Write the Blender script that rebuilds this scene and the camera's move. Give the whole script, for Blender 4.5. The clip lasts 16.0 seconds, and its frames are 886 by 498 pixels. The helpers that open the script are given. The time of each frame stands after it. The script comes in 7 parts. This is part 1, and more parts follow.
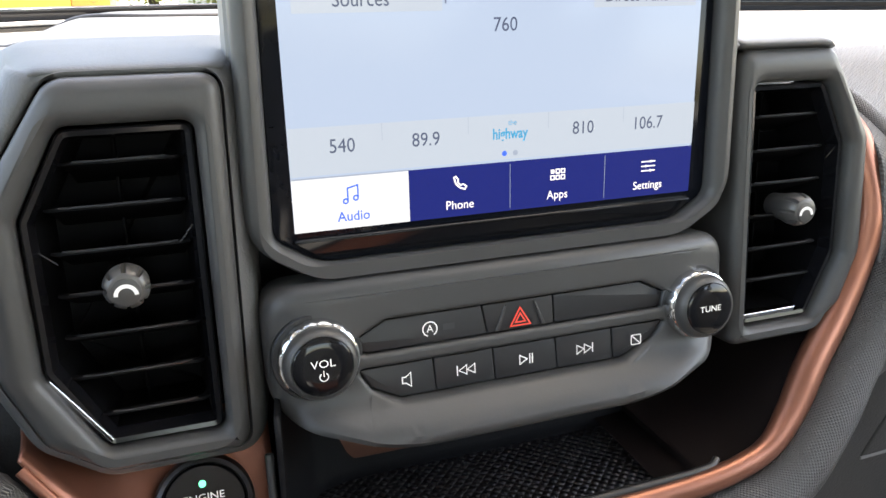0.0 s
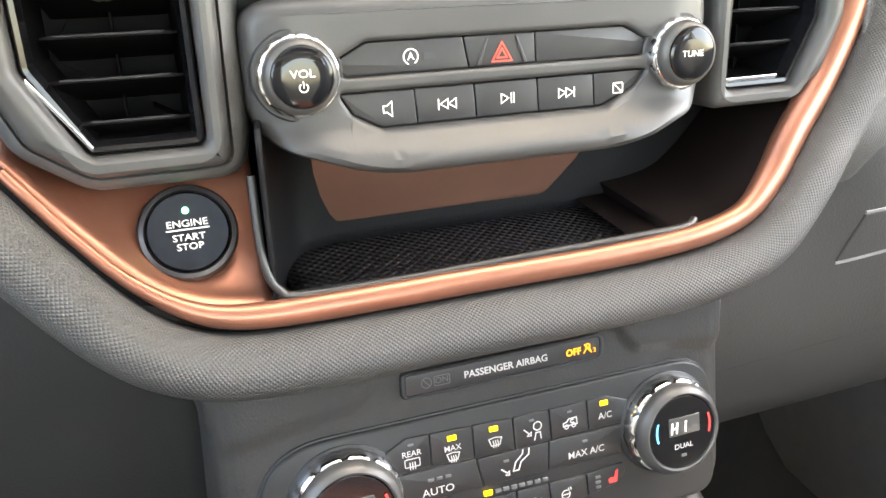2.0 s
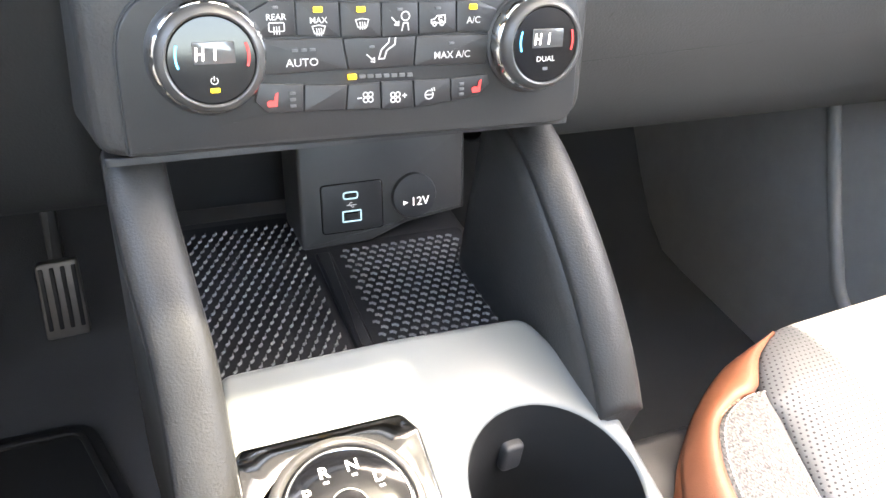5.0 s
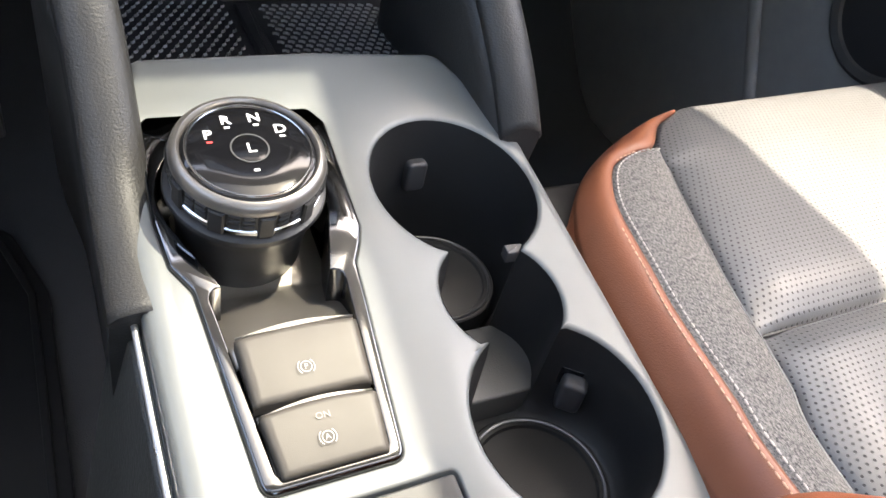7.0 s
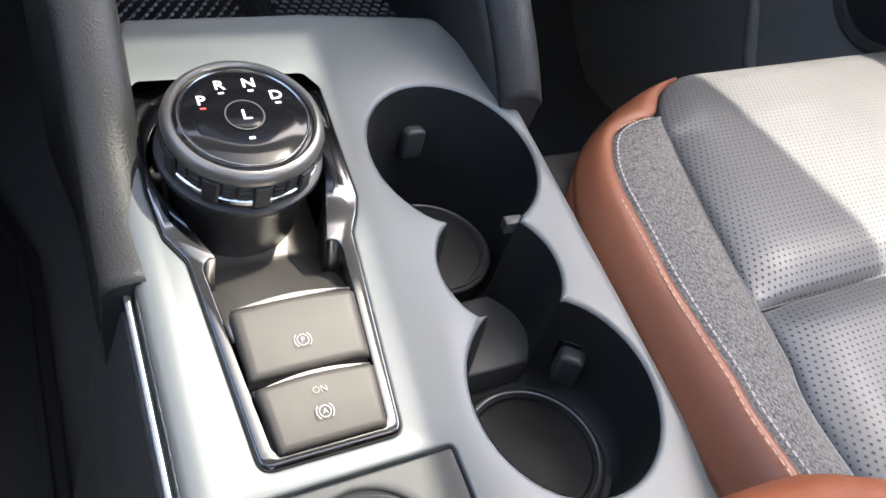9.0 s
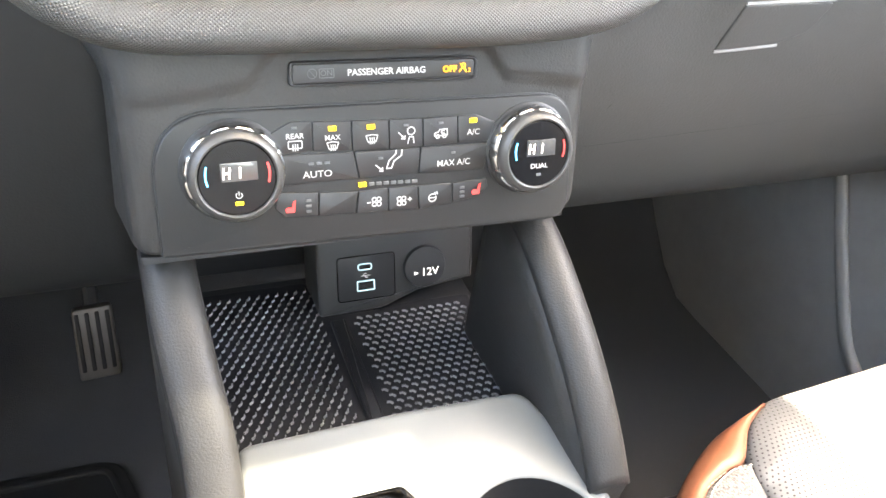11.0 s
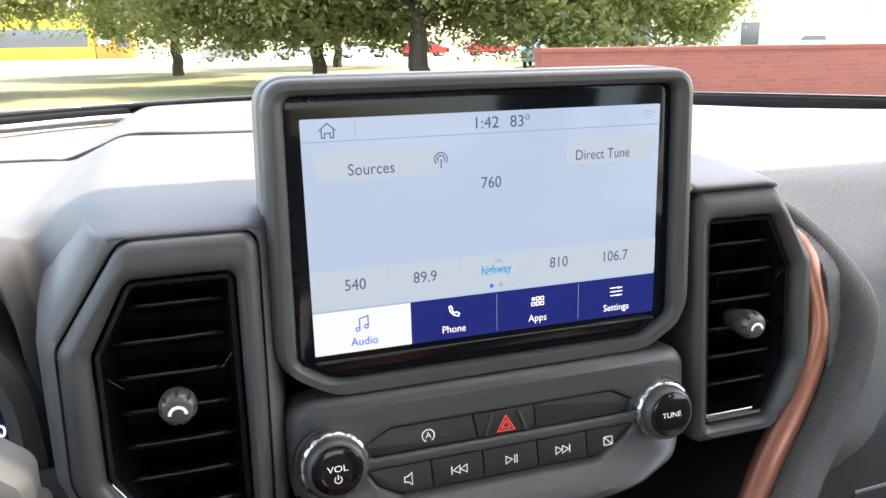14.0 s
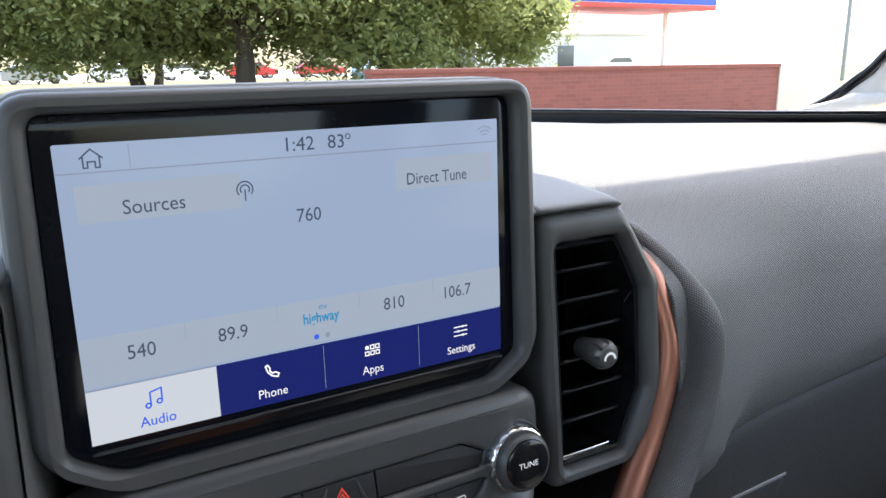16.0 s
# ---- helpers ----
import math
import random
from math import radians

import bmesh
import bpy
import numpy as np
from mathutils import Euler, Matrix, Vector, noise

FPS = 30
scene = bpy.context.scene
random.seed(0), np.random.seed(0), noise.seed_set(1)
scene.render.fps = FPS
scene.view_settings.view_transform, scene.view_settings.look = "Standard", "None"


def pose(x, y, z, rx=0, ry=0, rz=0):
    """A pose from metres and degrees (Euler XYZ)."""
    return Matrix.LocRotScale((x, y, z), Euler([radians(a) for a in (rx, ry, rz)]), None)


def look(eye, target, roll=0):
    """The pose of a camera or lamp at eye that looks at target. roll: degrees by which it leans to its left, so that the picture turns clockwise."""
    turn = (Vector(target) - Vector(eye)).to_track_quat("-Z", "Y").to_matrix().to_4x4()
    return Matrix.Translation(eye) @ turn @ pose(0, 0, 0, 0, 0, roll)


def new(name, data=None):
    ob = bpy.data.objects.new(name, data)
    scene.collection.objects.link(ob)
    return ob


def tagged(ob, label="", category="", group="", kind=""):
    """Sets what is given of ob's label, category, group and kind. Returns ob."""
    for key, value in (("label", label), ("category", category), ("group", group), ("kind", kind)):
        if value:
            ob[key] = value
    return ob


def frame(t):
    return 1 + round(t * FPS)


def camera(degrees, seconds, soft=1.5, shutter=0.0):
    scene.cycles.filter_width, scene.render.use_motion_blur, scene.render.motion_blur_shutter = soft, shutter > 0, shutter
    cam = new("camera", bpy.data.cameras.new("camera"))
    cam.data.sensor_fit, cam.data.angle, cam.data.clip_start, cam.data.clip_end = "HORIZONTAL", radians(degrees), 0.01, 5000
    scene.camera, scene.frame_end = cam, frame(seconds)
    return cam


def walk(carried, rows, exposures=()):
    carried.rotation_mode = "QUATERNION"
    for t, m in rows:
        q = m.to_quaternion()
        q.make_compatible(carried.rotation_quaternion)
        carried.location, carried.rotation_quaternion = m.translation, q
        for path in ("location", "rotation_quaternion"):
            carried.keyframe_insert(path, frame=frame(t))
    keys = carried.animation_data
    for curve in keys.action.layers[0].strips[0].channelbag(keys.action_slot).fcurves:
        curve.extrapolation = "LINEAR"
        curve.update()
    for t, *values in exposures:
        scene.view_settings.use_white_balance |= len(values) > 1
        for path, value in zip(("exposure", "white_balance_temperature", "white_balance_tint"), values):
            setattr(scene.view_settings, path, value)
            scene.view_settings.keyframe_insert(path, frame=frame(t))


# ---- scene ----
cam = camera(60.6, 16.0)
PATH = [
    (0, (-0.124, -0.278, 0.937), (0.491, 1.511, 0.289), -0.7),
    (0.5, (-0.132, -0.291, 0.916), (0.507, 1.469, 0.213), -0.6),
    (1, (-0.129, -0.296, 0.898), (0.511, 1.452, 0.167), -0.7),
    (1.5, (-0.125, -0.3, 0.887), (0.512, 1.435, 0.125), -1.0),
    (2, (-0.132, -0.306, 0.863), (0.489, 1.407, 0.038), -0.4),
    (2.5, (-0.132, -0.318, 0.849), (0.498, 1.353, -0.052), 0.9),
    (3, (-0.133, -0.333, 0.832), (0.51, 1.294, -0.137), 2.3),
    (3.5, (-0.127, -0.342, 0.817), (0.528, 1.241, -0.215), 2.8),
    (4, (-0.125, -0.349, 0.802), (0.524, 1.192, -0.296), 3.2),
    (4.2, (-0.122, -0.351, 0.798), (0.538, 1.165, -0.328), 3.9),
    (6.3, (-0.14, -0.449, 0.699), (0.723, 0.892, -0.507), 13.1),
    (6.5, (-0.14, -0.456, 0.694), (0.727, 0.865, -0.532), 13.4),
    (7, (-0.135, -0.477, 0.681), (0.732, 0.779, -0.612), 14.8),
    (7.5, (-0.127, -0.497, 0.654), (0.735, 0.674, -0.719), 16.2),
    (8, (-0.125, -0.501, 0.638), (0.747, 0.581, -0.8), 17.9),
    (8.5, (-0.13, -0.488, 0.654), (0.743, 0.602, -0.777), 17.8),
    (9, (-0.135, -0.468, 0.68), (0.738, 0.707, -0.682), 16.8),
    (9.2, (-0.141, -0.459, 0.69), (0.73, 0.763, -0.631), 16.2),
    (11.3, (-0.123, -0.372, 0.851), (0.538, 1.138, -0.282), 7.1),
    (11.5, (-0.123, -0.362, 0.869), (0.519, 1.156, -0.264), 7.0),
    (12, (-0.128, -0.363, 0.876), (0.497, 1.291, -0.058), 3.1),
    (12.5, (-0.126, -0.355, 0.905), (0.487, 1.357, 0.072), 1.7),
    (13, (-0.13, -0.347, 0.928), (0.494, 1.409, 0.201), 1.6),
    (13.5, (-0.128, -0.333, 0.964), (0.47, 1.465, 0.324), 0.7),
    (14, (-0.13, -0.323, 0.988), (0.461, 1.512, 0.457), -0.9),
    (14.5, (-0.13, -0.327, 0.989), (0.412, 1.529, 0.481), -2.0),
    (15, (-0.125, -0.33, 0.988), (0.432, 1.527, 0.497), -2.7),
    (15.5, (-0.104, -0.317, 0.981), (0.542, 1.519, 0.521), -2.9),
    (16, (-0.103, -0.276, 0.982), (0.875, 1.399, 0.497), -0.8),
]
EXPOSURES = [(0.0, 3.42, 8000, 10), (0.5, 4.25, 8200, 10), (1.0, 4.75, 8400, 10), (2.0, 4.98, 8900, 10), (3.5, 5.55, 8800, 10), (4.2, 5.75, 8500, 10), (6.3, 4.45, 7900, 10), (7.0, 4.02, 7600, 10), (8.0, 3.45, 7200, 10), (9.2, 3.75, 6900, 10), (11.3, 5.65, 8800, 10), (12.0, 5.30, 8800, 10), (13.0, 4.90, 8500, 10), (13.5, 4.00, 8100, 10), (14.0, 3.25, 7700, 10), (14.5, 2.85, 7500, 10), (16.0, 2.68, 7000, 10)]
walk(cam, [(t, look(eye, target, roll)) for t, eye, target, roll in PATH], EXPOSURES)

# ---- world and light ----
SUN_FROM = Vector((0.45, 0.08, 1.0)).normalized()
world = bpy.data.worlds.new("world")
scene.world = world
world.use_nodes = True
wn = world.node_tree.nodes
wn.clear()
sky = wn.new("ShaderNodeTexSky")
sky.sky_type = "NISHITA"
sky.sun_disc = False
sky.sun_elevation = math.asin(SUN_FROM.z)
sky.sun_rotation = math.atan2(SUN_FROM.x, SUN_FROM.y)
sky.dust_density = 2.5
sky.air_density = 1.0
sky.ozone_density = 1.0
bg = wn.new("ShaderNodeBackground")
bg.inputs["Strength"].default_value = 0.15
wo = wn.new("ShaderNodeOutputWorld")
world.node_tree.links.new(sky.outputs[0], bg.inputs[0])
world.node_tree.links.new(bg.outputs[0], wo.inputs[0])
sun = new("sun", bpy.data.lights.new("sun", "SUN"))
sun.data.energy = 1.45
sun.data.angle = radians(0.6)
sun.data.color = (1.0, 0.95, 0.88)
sun.matrix_world = look(SUN_FROM * 20, (0, 0, 0))


# ---- materials ----
def mat(name, col, rough=0.5, metal=0.0, var=0.12, vscale=25.0, bump=0.0, bscale=900.0, coat=0.0, emit=None, estr=1.0, spec=0.5, col2=None):
    """A surface with broad wear, fine grain in gloss, and relief."""
    m = bpy.data.materials.new(name)
    m.use_nodes = True
    nt = m.node_tree
    b = nt.nodes["Principled BSDF"]
    b.inputs["Metallic"].default_value = metal
    b.inputs["Coat Weight"].default_value = coat
    b.inputs["Coat Roughness"].default_value = 0.05
    b.inputs["Specular IOR Level"].default_value = spec
    tc = nt.nodes.new("ShaderNodeTexCoord")
    n1 = nt.nodes.new("ShaderNodeTexNoise")
    n1.inputs["Scale"].default_value = vscale
    n1.inputs["Detail"].default_value = 5
    n1.inputs["Roughness"].default_value = 0.65
    nt.links.new(tc.outputs["Object"], n1.inputs["Vector"])
    ramp = nt.nodes.new("ShaderNodeMix")
    ramp.data_type = "RGBA"
    c2 = col2 or tuple(min(1, c * (1 + 2 * var)) for c in col)
    c1 = col if col2 else tuple(c * (1 - var) for c in col)
    ramp.inputs["A"].default_value = (*c1, 1)
    ramp.inputs["B"].default_value = (*c2, 1)
    nt.links.new(n1.outputs["Fac"], ramp.inputs["Factor"])
    nt.links.new(ramp.outputs["Result"], b.inputs["Base Color"])
    n2 = nt.nodes.new("ShaderNodeTexNoise")
    n2.inputs["Scale"].default_value = bscale
    n2.inputs["Detail"].default_value = 3
    nt.links.new(tc.outputs["Object"], n2.inputs["Vector"])
    mr = nt.nodes.new("ShaderNodeMapRange")
    mr.inputs["To Min"].default_value = max(0.02, rough - 0.08)
    mr.inputs["To Max"].default_value = min(1, rough + 0.08)
    nt.links.new(n1.outputs["Fac"], mr.inputs["Value"])
    nt.links.new(mr.outputs["Result"], b.inputs["Roughness"])
    if bump:
        bp = nt.nodes.new("ShaderNodeBump")
        bp.inputs["Strength"].default_value = bump
        bp.inputs["Distance"].default_value = 0.0006
        nt.links.new(n2.outputs["Fac"], bp.inputs["Height"])
        nt.links.new(bp.outputs["Normal"], b.inputs["Normal"])
    if emit:
        b.inputs["Emission Color"].default_value = (*emit, 1)
        b.inputs["Emission Strength"].default_value = estr
    return m


def maths(nt, op, a, b=None):
    n = nt.nodes.new("ShaderNodeMath")
    n.operation = op
    for i, v in enumerate((a, b)):
        if v is None:
            continue
        if isinstance(v, (int, float)):
            n.inputs[i].default_value = v
        else:
            nt.links.new(v, n.inputs[i])
    return n.outputs[0]


def knurled(name, col, pitch, rough=0.55, depth=0.0006, strength=0.9, metal=0.0):
    """Rubber or vinyl with a fine diamond relief laid along its surface."""
    m = mat(name, col, rough, metal, var=0.1, vscale=18)
    nt = m.node_tree
    b = nt.nodes["Principled BSDF"]
    uv = nt.nodes.new("ShaderNodeUVMap")
    sp = nt.nodes.new("ShaderNodeSeparateXYZ")
    nt.links.new(uv.outputs[0], sp.inputs[0])
    k = math.pi / pitch
    s = maths(nt, "SINE", maths(nt, "MULTIPLY", maths(nt, "ADD", sp.outputs[0], sp.outputs[1]), k))
    d = maths(nt, "SINE", maths(nt, "MULTIPLY", maths(nt, "SUBTRACT", sp.outputs[0], sp.outputs[1]), k))
    h = maths(nt, "MULTIPLY", maths(nt, "ABSOLUTE", s), maths(nt, "ABSOLUTE", d))
    bp = nt.nodes.new("ShaderNodeBump")
    bp.inputs["Strength"].default_value = strength
    bp.inputs["Distance"].default_value = depth
    nt.links.new(h, bp.inputs["Height"])
    nt.links.new(bp.outputs["Normal"], b.inputs["Normal"])
    return m


def perforated(name, col, pitch, hole, rough=0.42):
    """Leather with rows of small punched holes."""
    m = mat(name, col, rough, 0, var=0.12, vscale=14, bump=0.25, bscale=1400)
    nt = m.node_tree
    b = nt.nodes["Principled BSDF"]
    uv = nt.nodes.new("ShaderNodeUVMap")
    sp = nt.nodes.new("ShaderNodeSeparateXYZ")
    nt.links.new(uv.outputs[0], sp.inputs[0])
    row = maths(nt, "FLOOR", maths(nt, "DIVIDE", sp.outputs[1], pitch * 0.866))
    shift = maths(nt, "MULTIPLY", maths(nt, "MODULO", row, 2.0), pitch * 0.5)
    u = maths(nt, "SUBTRACT", maths(nt, "FRACT", maths(nt, "DIVIDE", maths(nt, "ADD", sp.outputs[0], shift), pitch)), 0.5)
    v = maths(nt, "MULTIPLY", maths(nt, "SUBTRACT", maths(nt, "FRACT", maths(nt, "DIVIDE", sp.outputs[1], pitch * 0.866)), 0.5), 0.866)
    r = maths(nt, "SQRT", maths(nt, "ADD", maths(nt, "MULTIPLY", u, u), maths(nt, "MULTIPLY", v, v)))
    mr = nt.nodes.new("ShaderNodeMapRange")
    mr.interpolation_type = "SMOOTHSTEP"
    mr.inputs["From Min"].default_value = hole * 0.75
    mr.inputs["From Max"].default_value = hole * 1.15
    nt.links.new(r, mr.inputs["Value"])
    mix = nt.nodes.new("ShaderNodeMix")
    mix.data_type = "RGBA"
    mix.inputs["A"].default_value = (0.018, 0.018, 0.018, 1)
    old = b.inputs["Base Color"].links[0].from_socket
    nt.links.new(old, mix.inputs["B"])
    nt.links.new(mr.outputs["Result"], mix.inputs["Factor"])
    nt.links.new(mix.outputs["Result"], b.inputs["Base Color"])
    bp = nt.nodes.new("ShaderNodeBump")
    bp.inputs["Strength"].default_value = 0.8
    bp.inputs["Distance"].default_value = 0.0006
    nt.links.new(mr.outputs["Result"], bp.inputs["Height"])
    nt.links.new(b.inputs["Normal"].links[0].from_socket, bp.inputs["Normal"])
    nt.links.new(bp.outputs["Normal"], b.inputs["Normal"])
    return m


PLASTIC = mat("charcoal plastic", (0.045, 0.045, 0.046), 0.5, bump=0.12, bscale=1300)
PLASTIC_GRAIN = mat("grained charcoal plastic", (0.030, 0.029, 0.028), 0.46, spec=0.32, bump=0.45, bscale=750)
PLASTIC_DARK = mat("black plastic", (0.014, 0.014, 0.015), 0.45, bump=0.2, bscale=1200)
PANEL_GREY = mat("satin grey panel", (0.049, 0.048, 0.047), 0.42, bump=0.05)
BEZEL_GREY = mat("satin grey bezel", (0.062, 0.061, 0.060), 0.42, metal=0.1, bump=0.04)
DASH_SOFT = mat("grained soft dash skin", (0.084, 0.084, 0.082), 0.52, bump=0.35, bscale=900)
# Pad and roll are one skin; shade on the roll is its darker colour.
DASH_KNURL = knurled("diamond grained dash skin", (0.108, 0.108, 0.105), 0.0026, 0.55, 0.0005, 0.7)
ROLL = knurled("knurled skin with shade", (0.058, 0.056, 0.053), 0.0020, 0.46, 0.0007, 0.62)
COPPER = mat("satin copper paint", (0.335, 0.140, 0.092), 0.33, metal=0.7, var=0.1, vscale=40, bump=0.03, bscale=3000)
GLOSS = mat("piano black", (0.006, 0.006, 0.007), 0.09, spec=0.4, vscale=8)
GLASS_BLACK = mat("black screen glass", (0.004, 0.005, 0.008), 0.06, spec=0.22)
CHROME = mat("chrome", (0.72, 0.72, 0.72), 0.1, metal=1.0, var=0.03)
LOWER = mat("grained grey lower panel", (0.049, 0.049, 0.048), 0.55, spec=0.3, bump=0.6, bscale=650)
SMOKE = mat("smoked chrome", (0.30, 0.30, 0.31), 0.16, metal=1.0, var=0.05)
SILVER = mat("satin silver ring", (0.42, 0.41, 0.40), 0.3, metal=0.9, var=0.06)
RING_GREY = mat("grey soft-touch knob ring", (0.075, 0.072, 0.069), 0.4, metal=0.35)
BUTTON = mat("dark grey button", (0.020, 0.020, 0.021), 0.42, bump=0.05)
CONSOLE = mat("grey metallic console paint", (0.148, 0.155, 0.152), 0.38, metal=0.05, var=0.05, vscale=20, bump=0.04, bscale=3500)
NICKEL = mat("warm brushed nickel", (0.36, 0.335, 0.30), 0.34, metal=0.85, var=0.08, vscale=60)
RUBBER = mat("black rubber", (0.007, 0.007, 0.0075), 0.6, bump=0.15)
PAD_GREY = mat("dark rubber cup mat", (0.007, 0.007, 0.007), 0.6, spec=0.25, bump=0.3, bscale=1500)
MATBLACK = mat("black tray mat", (0.012, 0.012, 0.014), 0.55, spec=0.3, bump=0.2)
CARPET = mat("charcoal carpet", (0.045, 0.046, 0.048), 0.95, bump=1.0, bscale=700)
LEATHER_TAN = mat("tan leather", (0.235, 0.084, 0.044), 0.42, var=0.1, vscale=30, bump=0.35, bscale=1100)
LEATHER_ARM = mat("tan armrest leather", (0.275, 0.080, 0.034), 0.5, spec=0.15, var=0.1, vscale=30, bump=0.35, bscale=1100)
LEATHER_BLACK = mat("charcoal leather", (0.075, 0.078, 0.080), 0.4, bump=0.35, bscale=1000)
LEATHER_PERF = perforated("perforated charcoal leather", (0.105, 0.107, 0.108), 0.0043, 0.185, 0.36)
FABRIC = mat("grey melange cloth", (0.04, 0.04, 0.04), 0.92, vscale=900, bump=1.0, bscale=1100, col2=(0.27, 0.255, 0.235))
for n_ in list(FABRIC.node_tree.nodes):
    # harder flecks, drawn out along the weave
    if n_.bl_idname == "ShaderNodeTexNoise" and abs(n_.inputs["Scale"].default_value - 900) < 1:
        nt = FABRIC.node_tree
        fl = nt.nodes.new("ShaderNodeMapRange")
        fl.inputs["From Min"].default_value, fl.inputs["From Max"].default_value = 0.36, 0.66
        mx = [q for q in nt.nodes if q.bl_idname == "ShaderNodeMix"][0]
        nt.links.new(n_.outputs["Fac"], fl.inputs["Value"])
        nt.links.new(fl.outputs["Result"], mx.inputs["Factor"])
        mp = nt.nodes.new("ShaderNodeMapping")
        mp.inputs["Scale"].default_value = (1.0, 0.55, 1.0)
        mp.inputs["Rotation"].default_value = (0, 0, radians(35))
        nt.links.new([q for q in nt.nodes if q.bl_idname == "ShaderNodeTexCoord"][0].outputs["Object"], mp.inputs[0])
        nt.links.new(mp.outputs[0], n_.inputs["Vector"])
THREAD = mat("off-white thread", (0.48, 0.44, 0.40), 0.7, var=0.1)
THREAD_DARK = mat("dark grey thread", (0.055, 0.06, 0.075), 0.7)
STEEL = mat("ribbed pedal steel", (0.17, 0.155, 0.145), 0.38, metal=0.7, vscale=50)
PRINT_GREY = mat("pale grey print", (0.5, 0.5, 0.5), 0.5)
# White, red and blue prints glow faintly, even on parts without lamps.
WHITE = mat("white print", (0.75, 0.75, 0.74), 0.5, emit=(0.9, 0.92, 0.95), estr=0.036)
PRINT = mat("soft white legend", (0.40, 0.40, 0.40), 0.5, emit=(0.9, 0.92, 0.95), estr=0.010)
GREY_PRINT = mat("dim grey print", (0.10, 0.10, 0.10), 0.5)
RED_PRINT = mat("red print", (0.5, 0.03, 0.03), 0.5, emit=(1, 0.08, 0.08), estr=0.03)
RED_LINE = mat("hazard red line", (0.55, 0.05, 0.04), 0.5, emit=(1, 0.1, 0.06), estr=0.060)
BLUE_LINE = mat("blue mark", (0.03, 0.3, 0.6), 0.5, emit=(0.05, 0.5, 1.0), estr=0.150)
AMBER = mat("amber lamp", (0.6, 0.4, 0.02), 0.4, emit=(1.0, 0.62, 0.02), estr=0.13)
ORANGE = mat("orange lamp", (0.6, 0.25, 0.02), 0.4, emit=(1.0, 0.36, 0.02), estr=0.10)
GREEN = mat("green lamp", (0.05, 0.5, 0.3), 0.4, emit=(0.08, 1.0, 0.5), estr=0.300)
LCD = mat("grey display window", (0.060, 0.060, 0.060), 0.16, coat=0.5)
LCD_TEXT = mat("white display digits", (0.8, 0.8, 0.8), 0.4, emit=(1, 1, 1), estr=0.09)
SCREEN_BG = mat("lit pale blue screen", (0.02, 0.02, 0.02), 0.15, emit=(0.45, 0.60, 0.90), estr=0.106, var=0.02, spec=0.15)
SCREEN_LIGHT = mat("lit paler screen band", (0.02, 0.02, 0.02), 0.15, emit=(0.51, 0.63, 0.84), estr=0.106, spec=0.15)
SCREEN_TAB = mat("lit white screen tab", (0.02, 0.02, 0.02), 0.15, emit=(0.70, 0.78, 0.92), estr=0.130, spec=0.15)
SCREEN_BLUE = mat("lit navy screen bar", (0.004, 0.004, 0.012), 0.15, emit=(0.012, 0.022, 0.20), estr=0.119, spec=0.15)
SCREEN_LINE = mat("lit screen divider", (0.02, 0.02, 0.02), 0.2, emit=(0.30, 0.38, 0.55), estr=0.126, spec=0.15)
INK = mat("dark screen text", (0.015, 0.02, 0.04), 0.3, emit=(0.03, 0.04, 0.07), estr=0.262, spec=0.15)
INK_BLUE = mat("blue screen text", (0.01, 0.03, 0.2), 0.3, emit=(0.03, 0.10, 0.62), estr=0.175, spec=0.15)
INK_CYAN = mat("cyan screen text", (0.01, 0.1, 0.2), 0.3, emit=(0.02, 0.22, 0.42), estr=0.139, spec=0.15)
INK_WHITE = mat("white screen text", (0.1, 0.1, 0.1), 0.3, emit=(0.9, 0.92, 1.0), estr=0.175, spec=0.15)
GAUGE = mat("gauge display", (0.006, 0.006, 0.012), 0.15, emit=(0.006, 0.008, 0.03), estr=0.120)


# ---- building helpers ----
def thing(name, at, label, category, group="", kind=""):
    e = new(name)
    e.location = at
    e.empty_display_size = 0.02
    return tagged(e, label, category, group, kind)


def part(name, bm, material, parent=None, label="", smooth=38, thick=0.0):
    """Links a bmesh, given in world places, as one mesh object under a thing or a part."""
    me = bpy.data.meshes.new(name)
    bmesh.ops.recalc_face_normals(bm, faces=bm.faces)
    for fc in bm.faces:
        fc.smooth = len(fc.verts) < 9 and fc.material_index == 0
        fc.material_index = 0
    bm.to_mesh(me)
    bm.free()
    me.materials.append(material)
    me.set_sharp_from_angle(angle=radians(smooth))
    ob = new(name, me)
    if parent:
        ob.parent = parent
        top = parent
        while top.parent:
            top = top.parent
        if parent is top:
            ob.matrix_parent_inverse = Matrix.Translation(-Vector(top.location))
    if label:
        ob["label"] = label
    if thick:
        s = ob.modifiers.new("thickness", "SOLIDIFY")
        s.thickness = thick
        s.offset = 0
    return ob


def rpoly(pts, r=0.004, seg=5):
    """A closed outline with rounded corners. pts: (u, v) or (u, v, radius)."""
    out = []
    n = len(pts)
    for i in range(n):
        p0, p1, p2 = (Vector(pts[(i + k) % n][:2]) for k in (-1, 0, 1))
        rr = pts[i][2] if len(pts[i]) > 2 else r
        a, b = (p0 - p1), (p2 - p1)
        la, lb = a.length, b.length
        a.normalize()
        b.normalize()
        ang = a.angle(b)
        if rr <= 0 or ang > 3.1:
            out.append(tuple(p1))
            continue
        cut = min(rr / math.tan(ang / 2), la * 0.49, lb * 0.49)
        q0, q2 = p1 + a * cut, p1 + b * cut
        for k in range(seg + 1):
            t = k / seg
            out.append(tuple(q0 * (1 - t) ** 2 + p1 * 2 * t * (1 - t) + q2 * t * t))
    return out


